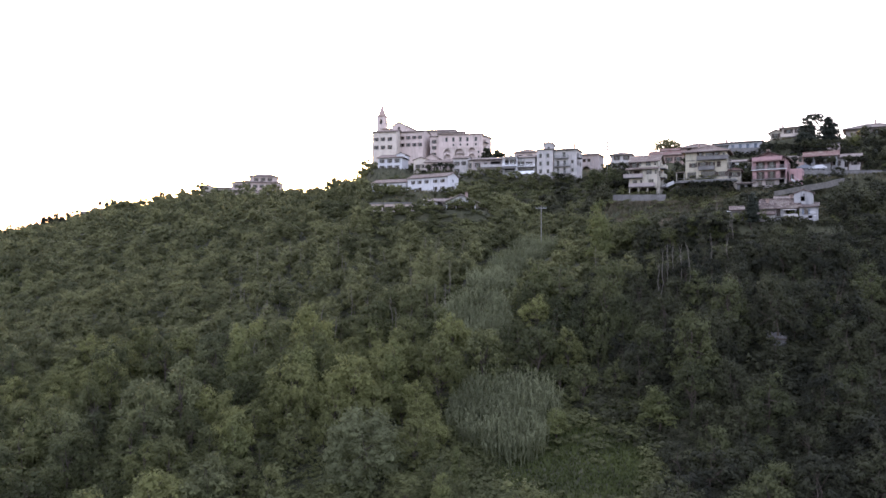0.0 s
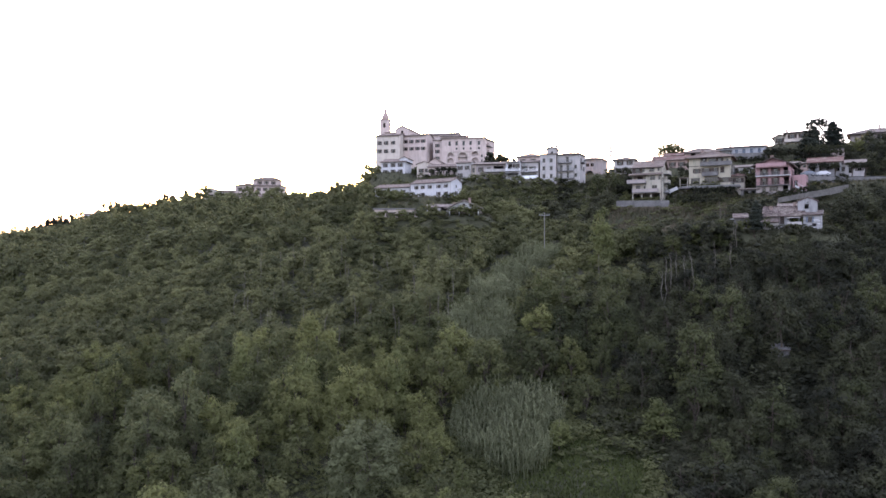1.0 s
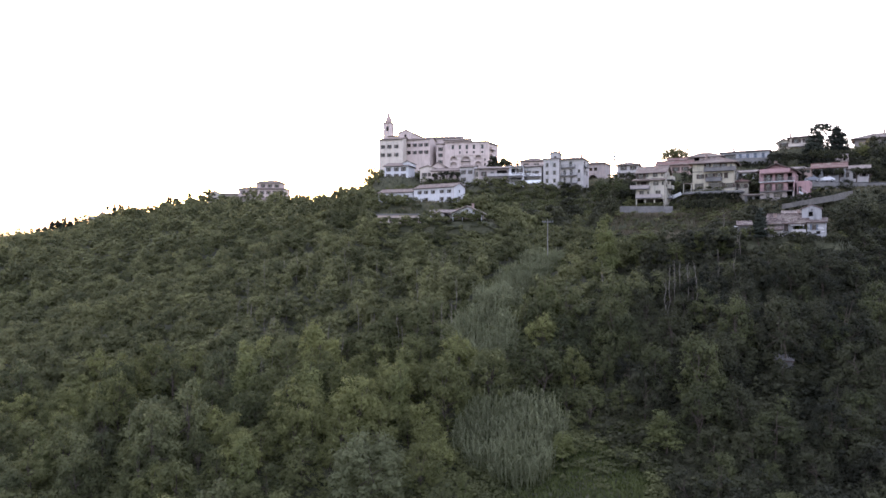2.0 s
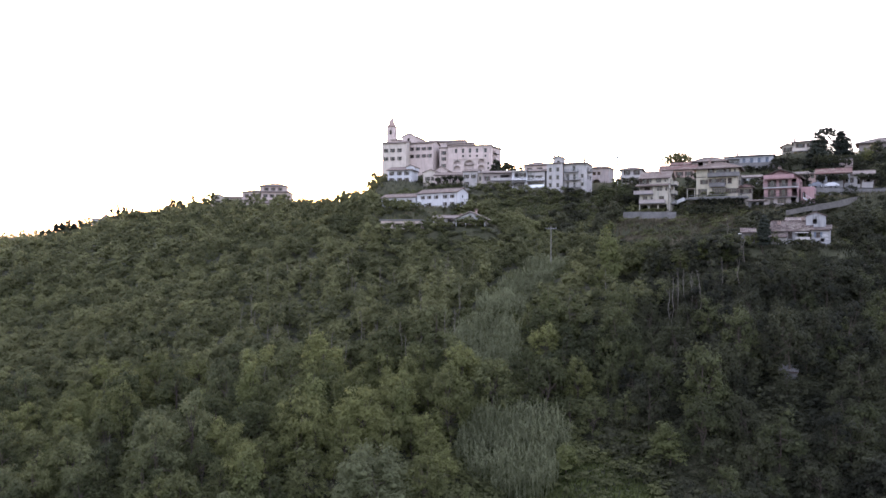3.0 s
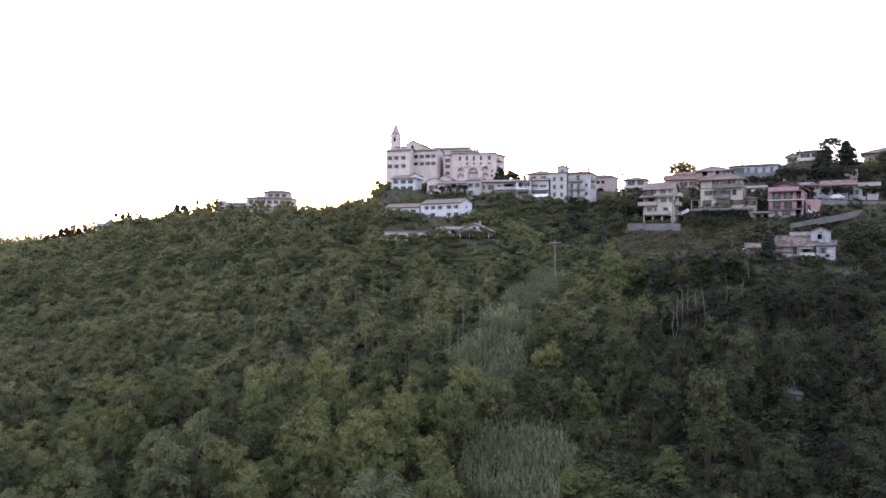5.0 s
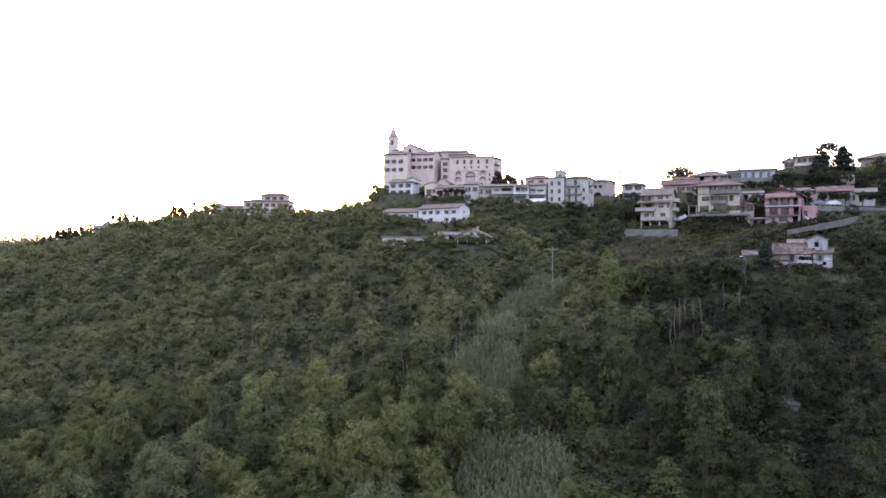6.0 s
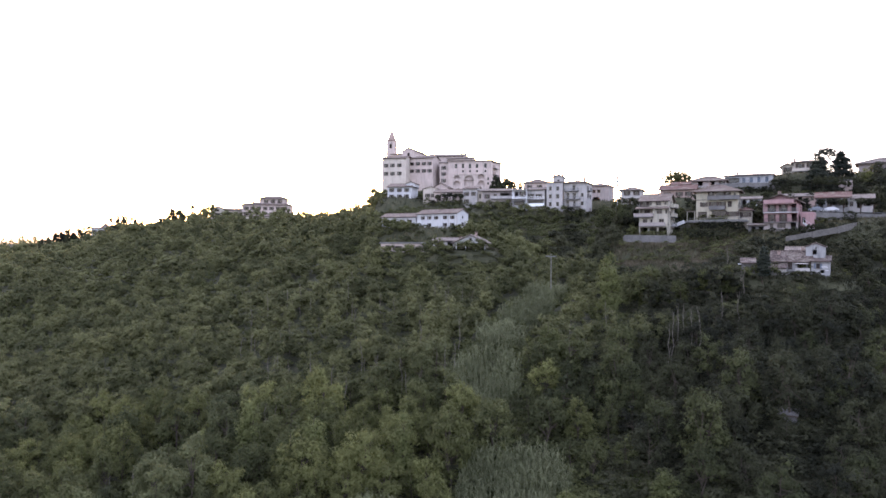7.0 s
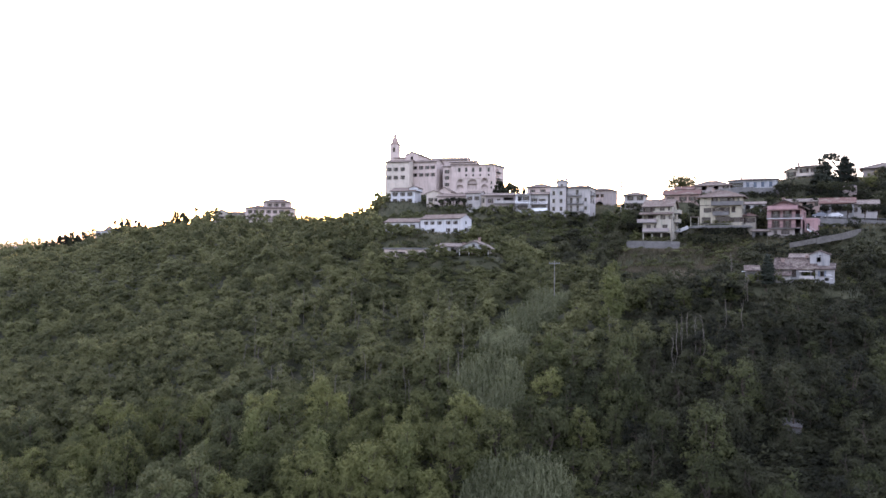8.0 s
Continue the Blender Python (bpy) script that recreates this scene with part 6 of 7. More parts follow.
# the eastern weeds carry the slope's shade in their leaf colour
shrubbery("dark_terrace_weeds", [q for q in weeds if not (110 < q[0] < 124 and q[1] > 188.5) and (q[0] > 84 or q[1] < 156)], 1.8, 1.2, 5, 12, 0.135, 0.24, "low brambles round the farmhouse and the ramp, darkened for shade", LEAF_SHADE, 0.0)
weeds = [q for q in weeds if not (q[0] > 84 or q[1] < 156)]
shrubbery("terrace_weeds", weeds, 1.8, 1.2, 5, 12, 0.135, 0.24, "low weeds and brambles on the open terraces below the houses", LEAF_FAR, 0.0)
gardens = [(x, y) for x, y in scatter(208, 294, 2.3, 0.69) if (x > 22 and y < 262 or -64 < x <= 22 and y > 224) and bare(x, y, 1.6) and clear_of_houses(x, y, 0.8) and not before_row(x, y) and not any(abs(x - p[0]) < 8 and -9 < y - p[1] < 3 for p in PLOTS) and not (84 < x < 120 and y > 230)]
shrubbery("garden_shrubs", gardens, 2.6, 1.4, 5, 11, 0.135, 0.24, "low garden shrubs between the village houses", LEAF_OAK, 0.0)
banks = [(x, y) for x, y in scatter(180, 264, 2.1, 0.2) if (-28 < x < 18 and y < 196.5 and not (-3 < x < 12 and y > 186) or -38 < x < 4 and 203.5 < y < 219.5 or -40 < x < 22 and y > 232) and clear_of_houses(x, y, 0.4) and not any(abs(x - p[0]) < 7 and -7 < y - p[1] < 2 for p in PLOTS)]
shrubbery("old_town_bank_shrubs", banks, 3.2, 2.2, 7, 14, 0.085, 0.24, "tangled shrubs on the banks between the old-town houses", LEAF_OAK, -0.15)
# brambles at shed, yard and hut use the same darkened leaf tints
shed_growth = [(x, y) for x, y in scatter(142, 154.5, 1.3, 0.69) if 62 < x < 71]
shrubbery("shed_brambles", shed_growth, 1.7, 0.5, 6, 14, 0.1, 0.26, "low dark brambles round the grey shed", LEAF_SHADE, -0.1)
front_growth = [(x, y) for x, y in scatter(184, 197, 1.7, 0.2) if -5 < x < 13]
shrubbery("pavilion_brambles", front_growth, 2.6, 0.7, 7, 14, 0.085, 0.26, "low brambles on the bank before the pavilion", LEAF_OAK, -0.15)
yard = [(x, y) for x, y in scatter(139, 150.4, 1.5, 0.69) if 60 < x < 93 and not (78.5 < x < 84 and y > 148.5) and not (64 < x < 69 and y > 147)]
shrubbery("yard_thicket", yard, 2.2, 0.75, 7, 18, 0.1, 0.24, "dark brambles and elder below the farmhouse yard", LEAF_DIM, -0.1)
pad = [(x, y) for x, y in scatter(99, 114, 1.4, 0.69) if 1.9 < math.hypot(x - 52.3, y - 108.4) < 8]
shrubbery("hut_brambles", pad, 2.2, 1.15, 7, 18, 0.1, 0.24, "dark brambles round the ruined hut", LEAF_DIM, -0.05)
hillside = [(x, y) for x, y in scatter(247, 430, 3.7, 0.67) if x < -28 and on_slope(x, y) and bare(x, y, 3.0) and clear_of_houses(x, y, 1.0)]
shrubbery("ridge_shrubs", [q for q in hillside if q[0] > -140 or q[1] < 318 - q[0] - 112], 6.6, 4.2, 7, 11, 0.1, 0.26, "dense shrubs between the trees of the far slope", LEAF_FAR)

def grass_tufts(name, x0, x1, y0, y1, count, tall, mat, label):
    x, y, az = rng.uniform(x0, x1, count), rng.uniform(y0, y1, count), rng.uniform(0, 6.283, count)
    w = np.stack([-np.sin(az), np.cos(az), 0 * az], axis=1) * 0.14
    b = np.stack([x, y, height(x, y) - 0.1], axis=1)
    e = b + np.stack([np.cos(az) * 0.3, np.sin(az) * 0.3, tall * rng.uniform(0.5, 1.3, count)], axis=1)
    v = np.stack([b - w, b + w, e], axis=1).reshape(-1, 3)
    return tagged(put(name, array_mesh(name, v, NOQ, np.arange(count * 3).reshape(-1, 3), mat)), label, "grass", kind="stuff")


grass_tufts("dry_grass", 46, 80, 179, 202, 17000, 0.85, DRY_GRASS, "dry tawny grass on the abandoned terraces")

for (x0, x1, y0, y1), per in [(o, 7) for o in OPEN] + [((22, 140, 209, 262), 3), ((-64, 24, 222, 294), 3)]:
    grass_tufts("rough_grass", x0, x1, y0, y1, int((x1 - x0) * (y1 - y0) * per), 0.85, ROUGH_GRASS, "rough olive grass on the banks and yards")

# meadow in the dell: tufts of long grass
LG = 26000
gx_, gy_ = 17 + rng.uniform(-14, 14, LG), 93 + rng.uniform(-13, 13, LG)
gz_ = height(gx_, gy_)
az = rng.uniform(0, 6.283, LG)
tip_h = rng.uniform(0.2, 0.6, LG)
w_ = np.stack([-np.sin(az), np.cos(az), 0 * az], axis=1) * 0.13
b_ = np.stack([gx_, gy_, gz_ - 0.05], axis=1)
e_ = b_ + np.stack([np.cos(az) * 0.3, np.sin(az) * 0.3, tip_h], axis=1)
gvv = np.stack([b_ - w_, b_ + w_, e_ + w_ * 0.15, e_ - w_ * 0.15], axis=1).reshape(-1, 3)
tagged(put("long_grass", array_mesh("long_grass", gvv, np.arange(LG * 4).reshape(-1, 4), NOT, GRASS_M)), "long green meadow grass in the dell", "grass", kind="stuff")


tufts = [(x, y) for x, y in scatter(80, 105, 1.5, 0.4) if 4 < x < 30 and noise.noise((x * 0.14, y * 0.14, 9.0)) + rng.normal() * 0.1 > 0.12]
shrubbery("meadow_tussocks", tufts, 2.0, 1.1, 6, 16, 0.1, 0.24, "low green brambles and tussocks in the dell", LEAF_OAK, -0.1)

# ---- single trees and hedges of the village ----
def soil_patch(cx, cy, rx, ry, mat, label):
    vs, fs, n = [], [], 48
    for ring in range(13):
        for k in range(n):
            t = 2 * math.pi * k / n
            r = ring / 12 * (1 + 0.22 * math.sin(3 * t + cx) + 0.12 * math.sin(7 * t + cy))
            vs.append((cx + rx * r * math.cos(t), cy + ry * r * math.sin(t)))
    zs = height(np.array([v[0] for v in vs]), np.array([v[1] for v in vs]))
    vs = [(x, y, z + 0.22) for (x, y), z in zip(vs, zs)]
    for ring in range(12):
        for k in range(n):
            a, b = ring * n + k, ring * n + (k + 1) % n
            fs.append((a, b, b + n, a + n))
    return tagged(put("bare_ground", mesh_of("bare_ground", vs, fs, mat, True)), label, "ground", kind="structure")


soil_patch(60.5, 184, 4.0, 2.2, SOIL_M, "patch of pale dry earth on the terraced slope")
soil_patch(100.5, 180.6, 5.2, 1.5, SOIL_M, "worn earth path climbing along the access ramp")


def hedge(a, b, wide, tall, leaf, label):
    """A clipped hedge between two points on the ground."""
    a, b = np.array(a), np.array(b)
    ln = np.linalg.norm(b - a)
    n = max(6, int(ln * wide * tall * 2.2))
    t = rng.uniform(0, 1, n)
    side = np.array([-(b - a)[1], (b - a)[0], 0]) / ln
    c = a + (b - a) * t[:, None] + side * (rng.uniform(-0.5, 0.5, n) * wide)[:, None]
    c[:, 2] += rng.uniform(0.15, 1.0, n) * tall - 0.2
    r = rng.uniform(0.3, 0.5, n)
    v, q = leaf_sprays(c, r, 26, 0.18)
    cv, ct = cores(c, r, 0.8)
    hd = new("hedge")
    tagged(hd, label, "hedge", "hedges")
    put("foliage", array_mesh("foliage", *join((v, NOQ, q), (cv, NOQ, ct)), leaf), hd)
    count = max(3, int(ln / 1.6))
    for k in range(count):
        p = a + (b - a) * (k + 0.5) / count
        put("stem", Solid().tube((p[0], p[1], p[2] - 0.8), (p[0], p[1], p[2] + tall * 0.6), 0.06, 0.03, 5).mesh("stem", BARK), hd)


hedge((72.6, 203.5, 67.9), (84.2, 199.0, 67.9), 1.8, 2.2, LEAF_DIM, "dark clipped hedge below the yellow villa's terrace")
hedge((68.3, 200.5, 65.2), (79.0, 197.0, 65.2), 1.8, 2.4, LEAF_DIM, "lower dark hedge on the terraced slope")
hedge((90.8, 187.5, 65.8), (103.5, 187.5, 67.7), 1.8, 2.0, LEAF_DIM, "green hedge above the access ramp")
hedge((97.4, 192.0, 69.3), (102.7, 190.0, 69.2), 1.0, 1.0, LEAF_ROBINIA, "low garden hedge under the terrace road")
hedge((107.7, 233.0, 83.2), (118.4, 226.0, 82.6), 2.2, 2.6, LEAF_DIM, "tall dark hedge behind the pink house")
hedge((91.5, 236.8, 80.4), (101.0, 234.6, 81.0), 1.6, 2.6, LEAF_DIM, "tall dark hedge below the long skyline house")
hedge((101.0, 234.6, 81.0), (112.0, 231.8, 81.0), 1.6, 2.4, LEAF_DIM, "dark hedge below the long skyline house")
hedge((118.4, 226.0, 83.3), (129.7, 220.0, 82.4), 2.4, 2.8, LEAF_DIM, "tall dark hedge below the hilltop villas")
for spot, wd, tl in (((101.6, 198.9, 72.9), 0.95, 1.06), ((105.6, 198.2, 72.9), 1.1, 1.04), ((108.2, 197.6, 72.9), 1.1, 1.06), ((111.4, 196.6, 72.9), 1.1, 1.06), ((115.3, 195.3, 72.8), 1.2, 1.06), ((118.6, 194.6, 72.8), 1.5, 1.08)):
    plant("pollard", spot[0], spot[1], wd, tl, spot[2])
SKYLINE_TREES = [
    ((109.2, 189.5, 69.4), "dim_oak", 0.6, 0.46, "dense dark round bush above the ramp"),
    ((122.6, 231.0, 84.8), "spruce", 1.5, 1.3, "broad dark conifer beside the hilltop villa"),
    ((126.9, 231.0, 84.6), "pine", 0.9, 0.95, "dark conifer beside the hilltop villa"),
    ((134.3, 238.0, 85.6), "fir", 1.25, 1.04, "tall dense columnar dark conifer on the skyline"),
    ((137.4, 239.0, 86.4), "pine", 0.52, 0.86, "dark conifer on the skyline"),
    ((139.1, 234.0, 86.4), "robinia", 0.6, 0.62, "light-leaved tree before the brown villa"),
    ((139.9, 232.0, 85.3), "robinia", 0.55, 0.6, "light-leaved tree before the brown villa"),
    ((142.9, 228.0, 83.2), "dim_oak", 0.7, 0.42, "dark tree below the brown villa"),
    ((148.3, 228.0, 83.6), "dim_oak", 0.7, 0.45, "dark tree below the brown villa"),
    ((133.9, 218.0, 79.8), "dim_oak", 0.8, 0.6, "dark tree below the brown villa"),
    ((130.9, 222.0, 81.6), "dim_oak", 0.8, 0.6, "dark tree below the brown villa"),
    ((134.2, 210.0, 76.1), "dim_oak", 0.9, 0.8, "dark tree beside the road"),
    ((114.6, 237.0, 87.0), "dim_oak", 0.7, 0.72, "dense dark bush beside the hilltop villa"),
    ((73.7, 222.0, 75.2), "oak", 0.45, 0.68, "dark garden tree between two houses"),
    ((76.6, 222.0, 75.4), "oak", 0.5, 0.72, "dark garden tree between two houses"),
]
GARDEN_TREES = [
    ((93.1, 215.0, 76.0), "oak", 0.6, 0.5, "dark garden tree beside the small white house"),
    ((66.5, 205.0, 66.7), "oak", 0.34, 0.3, "dark bush beside the cream house"),
    ((53.3, 206.0, 65.8), "oak", 0.4, 0.34, "dark bush beside the cream house"),
    ((90.2, 205.0, 72.5), "oak", 0.3, 0.3, "dark rounded garden bush beside a house wall"),
    ((62.9, 172.0, 52.4), "cypress", 1.4, 0.75, "dark pointed cypress on the slope"),
    ((68.9, 152.8, 99), "cypress", 1.25, 0.95, "tall ragged dark cypress beside the farmhouse"),
    ((34.6, 152.0, 52.6), "maple", 1.25, 1.75, "tall light-green poplar rising over the wood"),
    ((49.9, 226.0, 70.7), "oak", 1.0, 1.0, "dark tree beside the rose house"),
    ((53.3, 224.0, 72.0), "oak", 1.1, 1.05, "dark tree beside the radio mast"),
    ((55.9, 222.0, 71.2), "oak", 1.0, 0.9, "dark tree below the grey house"),
    ((18.4, 281.0, 99), "dense_oak", 0.7, 1.12, "dark tree on the crest beside the palazzo"),
    ((21.6, 280.0, 99), "dense_oak", 0.8, 1.18, "dark tree on the crest beside the palazzo"),
    ((24.6, 281.0, 99), "dense_oak", 0.66, 1.05, "dark tree on the crest beside the palazzo"),
    ((27.6, 280.0, 99), "dense_conifer", 0.5, 1.05, "slender dark tree on the crest behind the row"),
    ((30.6, 281.0, 99), "dense_oak", 0.6, 1.1, "dark tree on the crest behind the row"),
    ((36.0, 240.0, 73.5), "robinia", 0.4, 0.42, "slender tree before the narrow house"),
    ((-10.5, 90.0, 18.1), "sallow", 1.0, 1.02, "large rounded grey-green willow in the lower wood"),
]
for x, wd, tl in ((-7.6, 0.8, 0.85), (-5.4, 1.0, 0.95), (-3.2, 1.0, 0.85), (-1.0, 0.95, 0.95), (1.2, 1.05, 0.9), (3.0, 0.9, 1.05)):
    plant("pollard", x, 262.6, wd, tl, None, "small round tree before the rose old-town houses")
for x, y, wd, tl in ((96.0, 230.0, 0.4, 0.42), (99.5, 229.0, 0.5, 0.5), (103.5, 228.5, 0.45, 0.42), (107.0, 229.5, 0.5, 0.55), (111.0, 230.5, 0.55, 0.6), (88.0, 228.5, 0.4, 0.45), (90.6, 227.5, 0.45, 0.5)):
    plant("dim_oak", x, y, wd, tl, None, "dark garden bush on the bank under the skyline houses")
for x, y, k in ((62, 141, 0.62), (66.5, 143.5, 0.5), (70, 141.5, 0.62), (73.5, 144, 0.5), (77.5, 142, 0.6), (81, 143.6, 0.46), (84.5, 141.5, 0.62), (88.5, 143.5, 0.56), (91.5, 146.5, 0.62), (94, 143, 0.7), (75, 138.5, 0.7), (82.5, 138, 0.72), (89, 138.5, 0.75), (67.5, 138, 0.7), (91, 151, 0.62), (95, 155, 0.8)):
    plant("dim_oak", x, y, k * 1.1, k, None, "dark low oak on the bank below the farmhouse")
SLOPE_TREES = [
    ((30.6, 97.5, 24.8), "maple", 1.1, 0.72, "yellow-green tree beside the dell"),
    ((71.5, 148.2, 55.3), "dim_oak", 0.4, 0.42, "dark bush beside the farmhouse"),
    ((76.2, 146.5, 90), "dim_oak", 0.42, 0.4, "dark bush before the farmhouse terrace"),
    ((86.5, 145.0, 90), "dim_oak", 0.6, 0.4, "dark bush below the farmhouse yard"),
    ((50.9, 104.8, 60), "dim_oak", 0.42, 0.5, "dark bush hiding the ruined hut"),
    ((54.0, 105.2, 60), "dim_oak", 0.42, 0.4, "dark bush hiding the ruined hut"),
    ((101, 172, 90), "dim_oak", 1.2, 0.95, "large dark oak beside the farmhouse"),
    ((107, 175, 90), "dim_oak", 1.2, 0.9, "large dark oak beside the farmhouse"),
    ((74.5, 147.5, 90), "oak", 0.3, 0.26, "dark bush below the farmhouse"),
    ((79.0, 147.0, 90), "dim_oak", 0.36, 0.28, "dark bush below the farmhouse"),
    ((97, 166, 90), "dim_oak", 1.0, 0.75, "large dark oak beside the farmhouse"),
    ((113, 179, 90), "dim_oak", 1.1, 0.8, "large dark oak below the ramp"),
    ((56.5, 155.5, 90), "maple", 0.95, 0.88, "tall green tree below the dry terrace"),
    ((60.0, 152.0, 90), "maple", 0.9, 0.84, "tall green tree beside the grey shed"),
    ((44.9, 158.7, 90), "oak", 1.2, 1.12, "broad green oak below the dry terrace"),
    ((42.0, 162.5, 90), "oak", 0.95, 0.98, "green oak beside the tall poplar"),
    ((51.6, 156.0, 90), "oak", 0.85, 0.8, "green oak below the dry terrace"),
    ((64.6, 152.4, 90), "dim_oak", 0.42, 0.24, "dark bramble bush before the grey shed"),
    ((81.0, 147.2, 90), "dim_oak", 0.5, 0.24, "dark bramble bush below the farmhouse yard"),
    ((84.6, 147.0, 90), "dim_oak", 0.5, 0.26, "dark bramble bush below the farmhouse yard"),
    ((77.6, 148.6, 90), "dim_oak", 0.4, 0.22, "dark bramble bush below the farmhouse yard"),
]
for spot, kind, wd, tl, words in SKYLINE_TREES + GARDEN_TREES + SLOPE_TREES:
    plant(kind, spot[0], spot[1], wd, tl, min(spot[2], ground_at(spot[0], spot[1]) + 0.4), words)
# trees and bushes between the willow, the cane and the meadow
for x, y, wd, tl, kind, words in (
        (-3.7, 91.0, 0.82, 0.92, "robinia", "yellow-green locust tree beside the grey-green willow"),
        (-1.5, 97.0, 0.7, 0.82, "robinia", "yellow-green locust tree beside the cane thicket"),
        (2.0, 86.5, 0.55, 0.7, "maple", "small green tree at the edge of the meadow"),
        (-1.0, 84.0, 0.68, 0.72, "oak", "green oak at the edge of the meadow"),
        (0.4, 79.0, 0.55, 0.56, "oak", "low green oak at the edge of the meadow"),
        (-4.6, 82.0, 0.72, 0.64, "oak", "green oak before the grey-green willow"),
        (16.4, 98.2, 0.7, 0.66, "maple", "yellow-green bush beside the cane thicket"),
        (18.6, 109.5, 0.75, 0.7, "oak", "green oak behind the cane thicket"),
        (-11.6, 79.0, 0.5, 0.74, "willow", "pale grey-green bush before the large willow")):
    plant(kind, x, y, wd, tl, None, words)
cane_thicket(10.2, 96.6, 4.6, 2.8, 420, 4.3, "thicket of grey-green giant cane at the meadow's edge")
# trees standing up on the far ridge
for x, kind, wd, top in ((-218.7, "dense_conifer", 0.8, 81.2), (-214.6, "dense_conifer", 0.6, 82.4), (-210.9, "dense_oak", 0.55, 81.8), (-205.6, "dense_conifer", 0.7, 81.4), (-203.2, "dense_oak", 0.36, 80.6), (-199.4, "dense_conifer", 0.45, 79.6),
                         (-180.4, "dense_oak", 0.55, 86.6), (-175.5, "dense_oak", 0.72, 86.4), (-166.6, "dense_conifer", 0.85, 89.4), (-160.0, "dense_oak", 0.5, 87.0), (-191.0, "dense_oak", 0.6, 78.0),
                         (-263.0, "dense_oak", 0.6, 66.4), (-258.5, "dense_oak", 0.6, 68.3), (-254.5, "dense_oak", 0.62, 70.4), (-250.4, "dense_oak", 0.6, 72.4), (-246.6, "dense_oak", 0.5, 73.2), (-243.6, "dense_oak", 0.55, 71.8), (-239.8, "dense_oak", 0.55, 73.4), (-236.0, "dense_oak", 0.5, 71.6),
                         (-215.4, "dense_oak", 0.6, 76.4), (-211.5, "dense_oak", 0.6, 76.0), (-198.0, "dense_oak", 0.5, 75.9), (-194.0, "dense_oak", 0.55, 77.4), (-187.0, "dense_oak", 0.6, 80.2), (-183.6, "dense_oak", 0.5, 80.9)):
    y = 438.0 if x < -190 else 434.0
    z = ground_at(x, y) - 0.2
    plant(kind, x * y / 438, y, wd * 1.5, (top - z) / {"dense_conifer": 9.9, "dense_oak": 8.4}[kind], z, "dark tree standing up from the far ridge")
for x, wd, tl in ((-377, 1.2, 1.6), (-367, 1.3, 1.75), (-356, 1.0, 1.45), (-349, 0.9, 1.3), (-388, 1.0, 1.65), (-396, 1.1, 1.5), (-361, 0.9, 1.5)):
    plant("robinia", x, 600.0, wd, tl, None, "open-crowned tree on the most distant ridge")

# light open-crowned tree above the red roofs
lt = thing("ash_tree", (83.0, 252.0, 81.3), 0, "light open-crowned ash standing above the red roofs", "tree")
cc = rng.normal(size=(330, 3)) * np.array([2.9, 2.2, 1.5])
cc = cc[(np.abs(cc[:, 0]) < 5.2) & (np.abs(cc[:, 2]) < 3.0)] + np.array([-0.6, 0, 6.6])
rr_ = np.full(len(cc), 0.5)
v, q = leaf_sprays(cc, rr_, 44, 0.17, squash=0.8, reach=(0.3, 1.4))
cv, ct = cores(cc, rr_, 0.55, 0.8)
put("trunk", trunk_mesh(cc, 7, 8.0, BARK, 0.16, 16), lt)
put("crown", array_mesh("crown", *join((v, NOQ, q), (cv, NOQ, ct)), LEAF_OAK), lt)

# leaning umbrella pine with bare trunk
lp = thing("umbrella_pine", (133.4, 238.0, 87.4), 0, "leaning bare-stemmed umbrella pine against the sky", "conifer")
s = Solid()
bend = [Vector(p) for p in ((0, 0, -1), (0, 0, 1.5), (-0.9, 0, 3.2), (-2.6, 0, 4.9), (-3.8, 0, 6.3), (-4.4, 0, 7.4))]
for k in range(5):
    s.tube(bend[k], bend[k + 1], 0.34 - 0.04 * k, 0.3 - 0.04 * k, 7)
ends = [(-5.9, 0.3, 8.1), (-5.0, -0.4, 8.9), (-3.6, 0.3, 8.9), (-2.3, 0.2, 8.3), (-4.4, 0.6, 7.9), (-1.7, 0, 7.2)]
for e in ends:
    s.tube(bend[3].lerp(bend[4], 0.6), e, 0.1, 0.04, 5)
put("trunk", s.mesh("trunk", BARK), lp)
cc = np.repeat(np.array(ends), 22, axis=0) + rng.normal(size=(132, 3)) * np.array([0.72, 0.7, 0.3])
rr_ = np.full(len(cc), 0.34)
v, q = leaf_sprays(cc, rr_, 60, 0.15, squash=0.8, reach=(0.4, 1.3))
cv, ct = cores(cc, rr_, 0.85, 0.8)
put("crown", array_mesh("crown", *join((v, NOQ, q), (cv, NOQ, ct)), LEAF_DARK), lp)


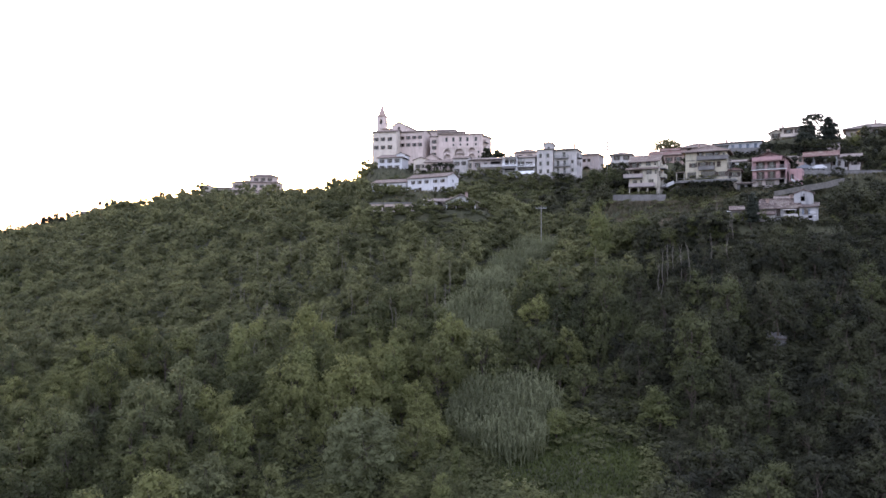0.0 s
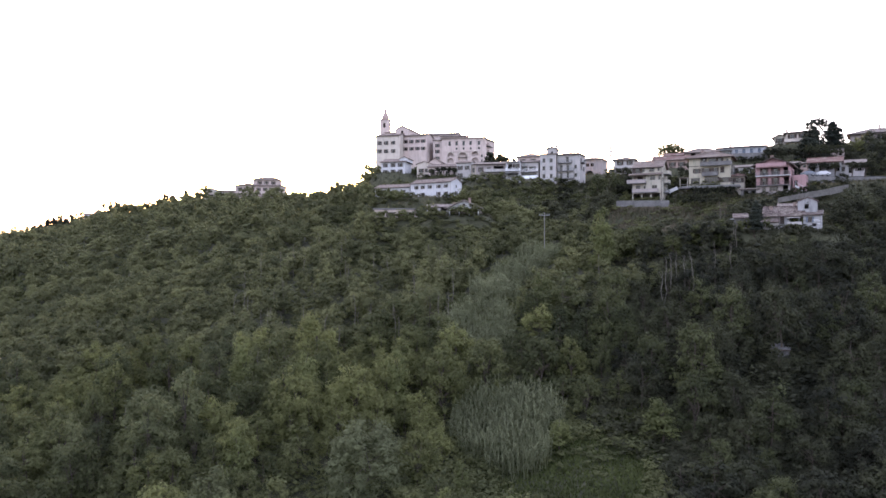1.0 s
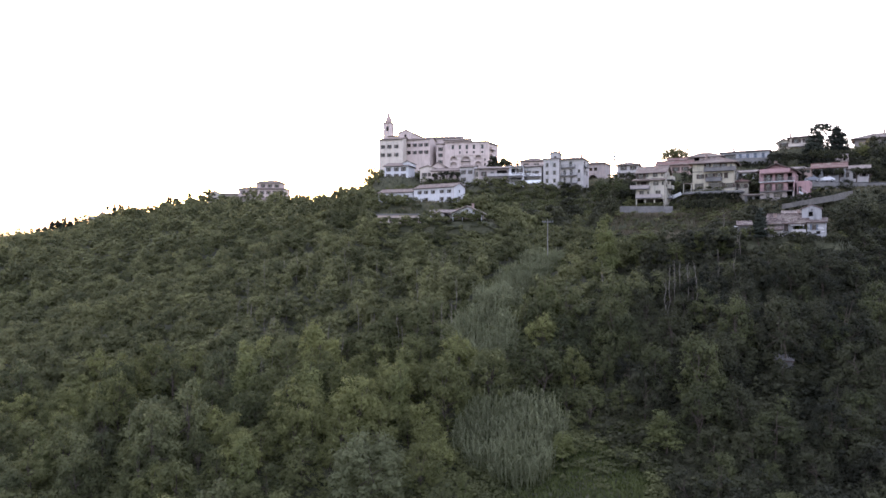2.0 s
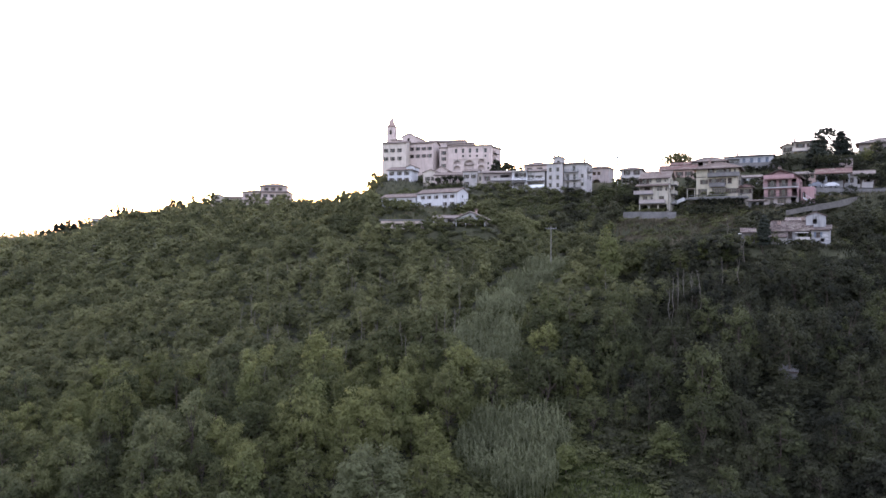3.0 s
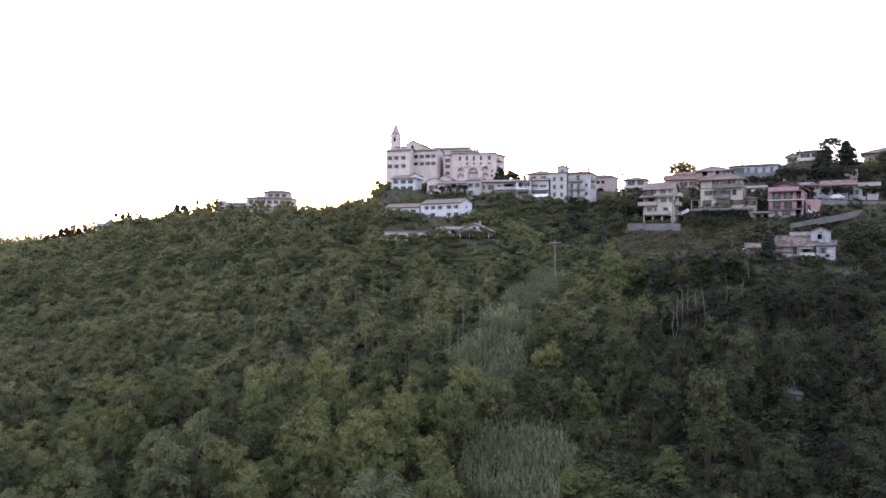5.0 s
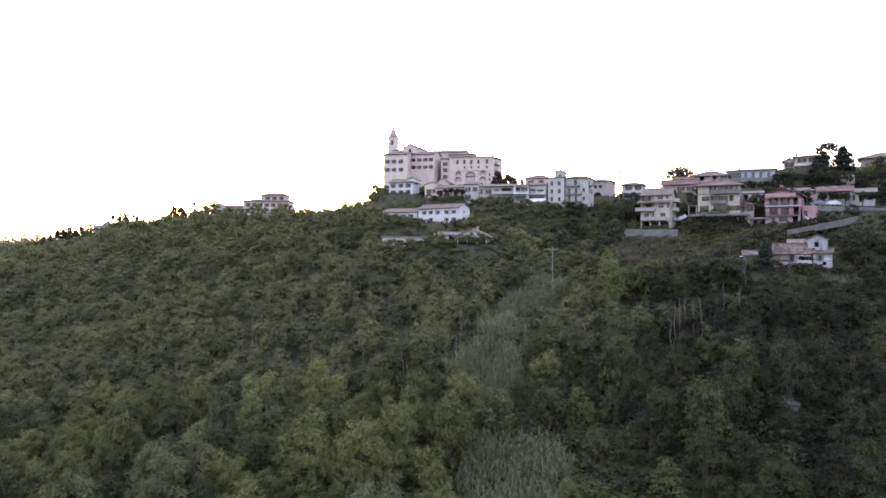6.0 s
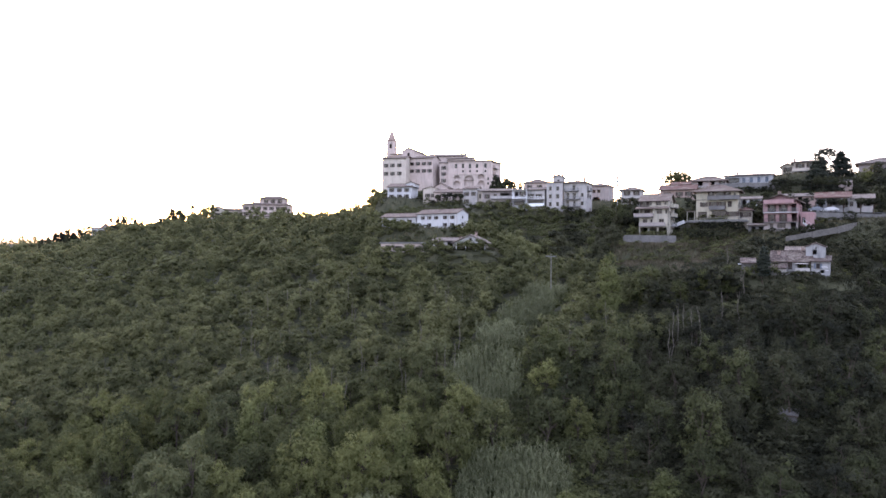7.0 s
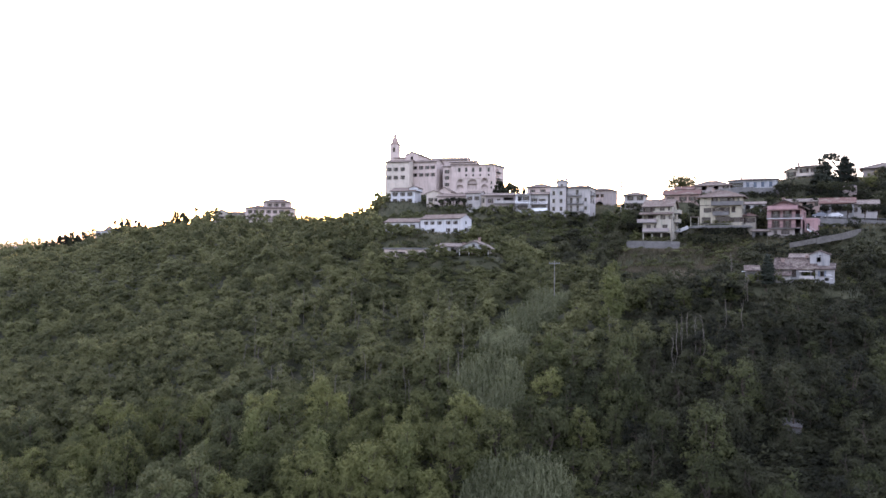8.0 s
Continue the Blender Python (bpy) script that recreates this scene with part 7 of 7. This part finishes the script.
# ---- pale dead stems standing in the wood ----
def dead_stem(x, y, tall):
    z = ground_at(x, y)
    d = thing("dead_tree", (x, y, z), rng.uniform(0, 360), "pale leafless stem standing in the wood", "dead tree", "dead trees")
    s = Solid()
    p = Vector((0, 0, -0.5))
    for k in range(5):
        nxt = Vector((rng.normal() * 0.18, rng.normal() * 0.18, tall * (k + 1) / 5))
        s.tube(p, nxt, 0.075 - 0.011 * k, 0.064 - 0.011 * k, 5)
        p = nxt
    put("trunk", s.mesh("trunk", PALE_BARK), d)
    for k in range(4):
        b = Solid().tube((0, 0, tall * (0.45 + 0.13 * k)), (rng.normal() * 0.3, rng.normal() * 0.3, tall * (0.58 + 0.13 * k)), 0.03, 0.012, 4)
        put("branch", b.mesh("branch", PALE_BARK), d)


for spot, tl in (((42.2, 132.0, 46.8), 11.2), ((43.5, 133.0, 47.0), 11.6), ((45.0, 134.0, 46.8), 10.8), ((45.8, 132.0, 46.3), 10.6), ((46.5, 130.0, 46.7), 11.2), ((40.9, 130.0, 45.8), 10.2), ((-5.4, 140.0, 43.2), 8.0), ((-6.5, 141.0, 42.6), 7.6), ((-3.7, 140.0, 43.2), 7.2),
                 ((-17.2, 146.0, 44.1), 7.6), ((-15.9, 146.0, 43.9), 7.2), ((-18.6, 145.0, 43.6), 7.2), ((32.9, 148.0, 53.8), 8.0), ((-50.6, 108.0, 23.8), 6.4), ((-55.4, 110.0, 23.8), 6.4), ((63.8, 160.0, 55.4), 7.2), ((63.6, 152.0, 55.4), 6.0), ((63.8, 151.0, 55.3), 6.4),
                 ((-12.5, 128.0, 37.0), 8.6), ((-9.8, 130.5, 38.0), 9.0), ((-8.6, 127.0, 37.0), 8.2), ((-1.5, 131.5, 39.0), 9.2), ((0.4, 133.0, 39.5), 8.8), ((-15.0, 134.0, 39.0), 9.0), ((-20.5, 131.0, 37.0), 8.4), ((-24.0, 136.0, 38.0), 8.8), ((-33.0, 120.0, 29.0), 8.2), ((-31.4, 121.5, 29.5), 8.6), ((24.0, 141.0, 45.0), 8.6), ((57.5, 139.0, 47.0), 9.0), ((55.0, 141.0, 47.5), 8.6)):
    dead_stem(spot[0], spot[1], tl)
for k in range(34):
    dead_stem(rng.uniform(-52, 6), rng.uniform(138, 186), rng.uniform(7.6, 9.6))
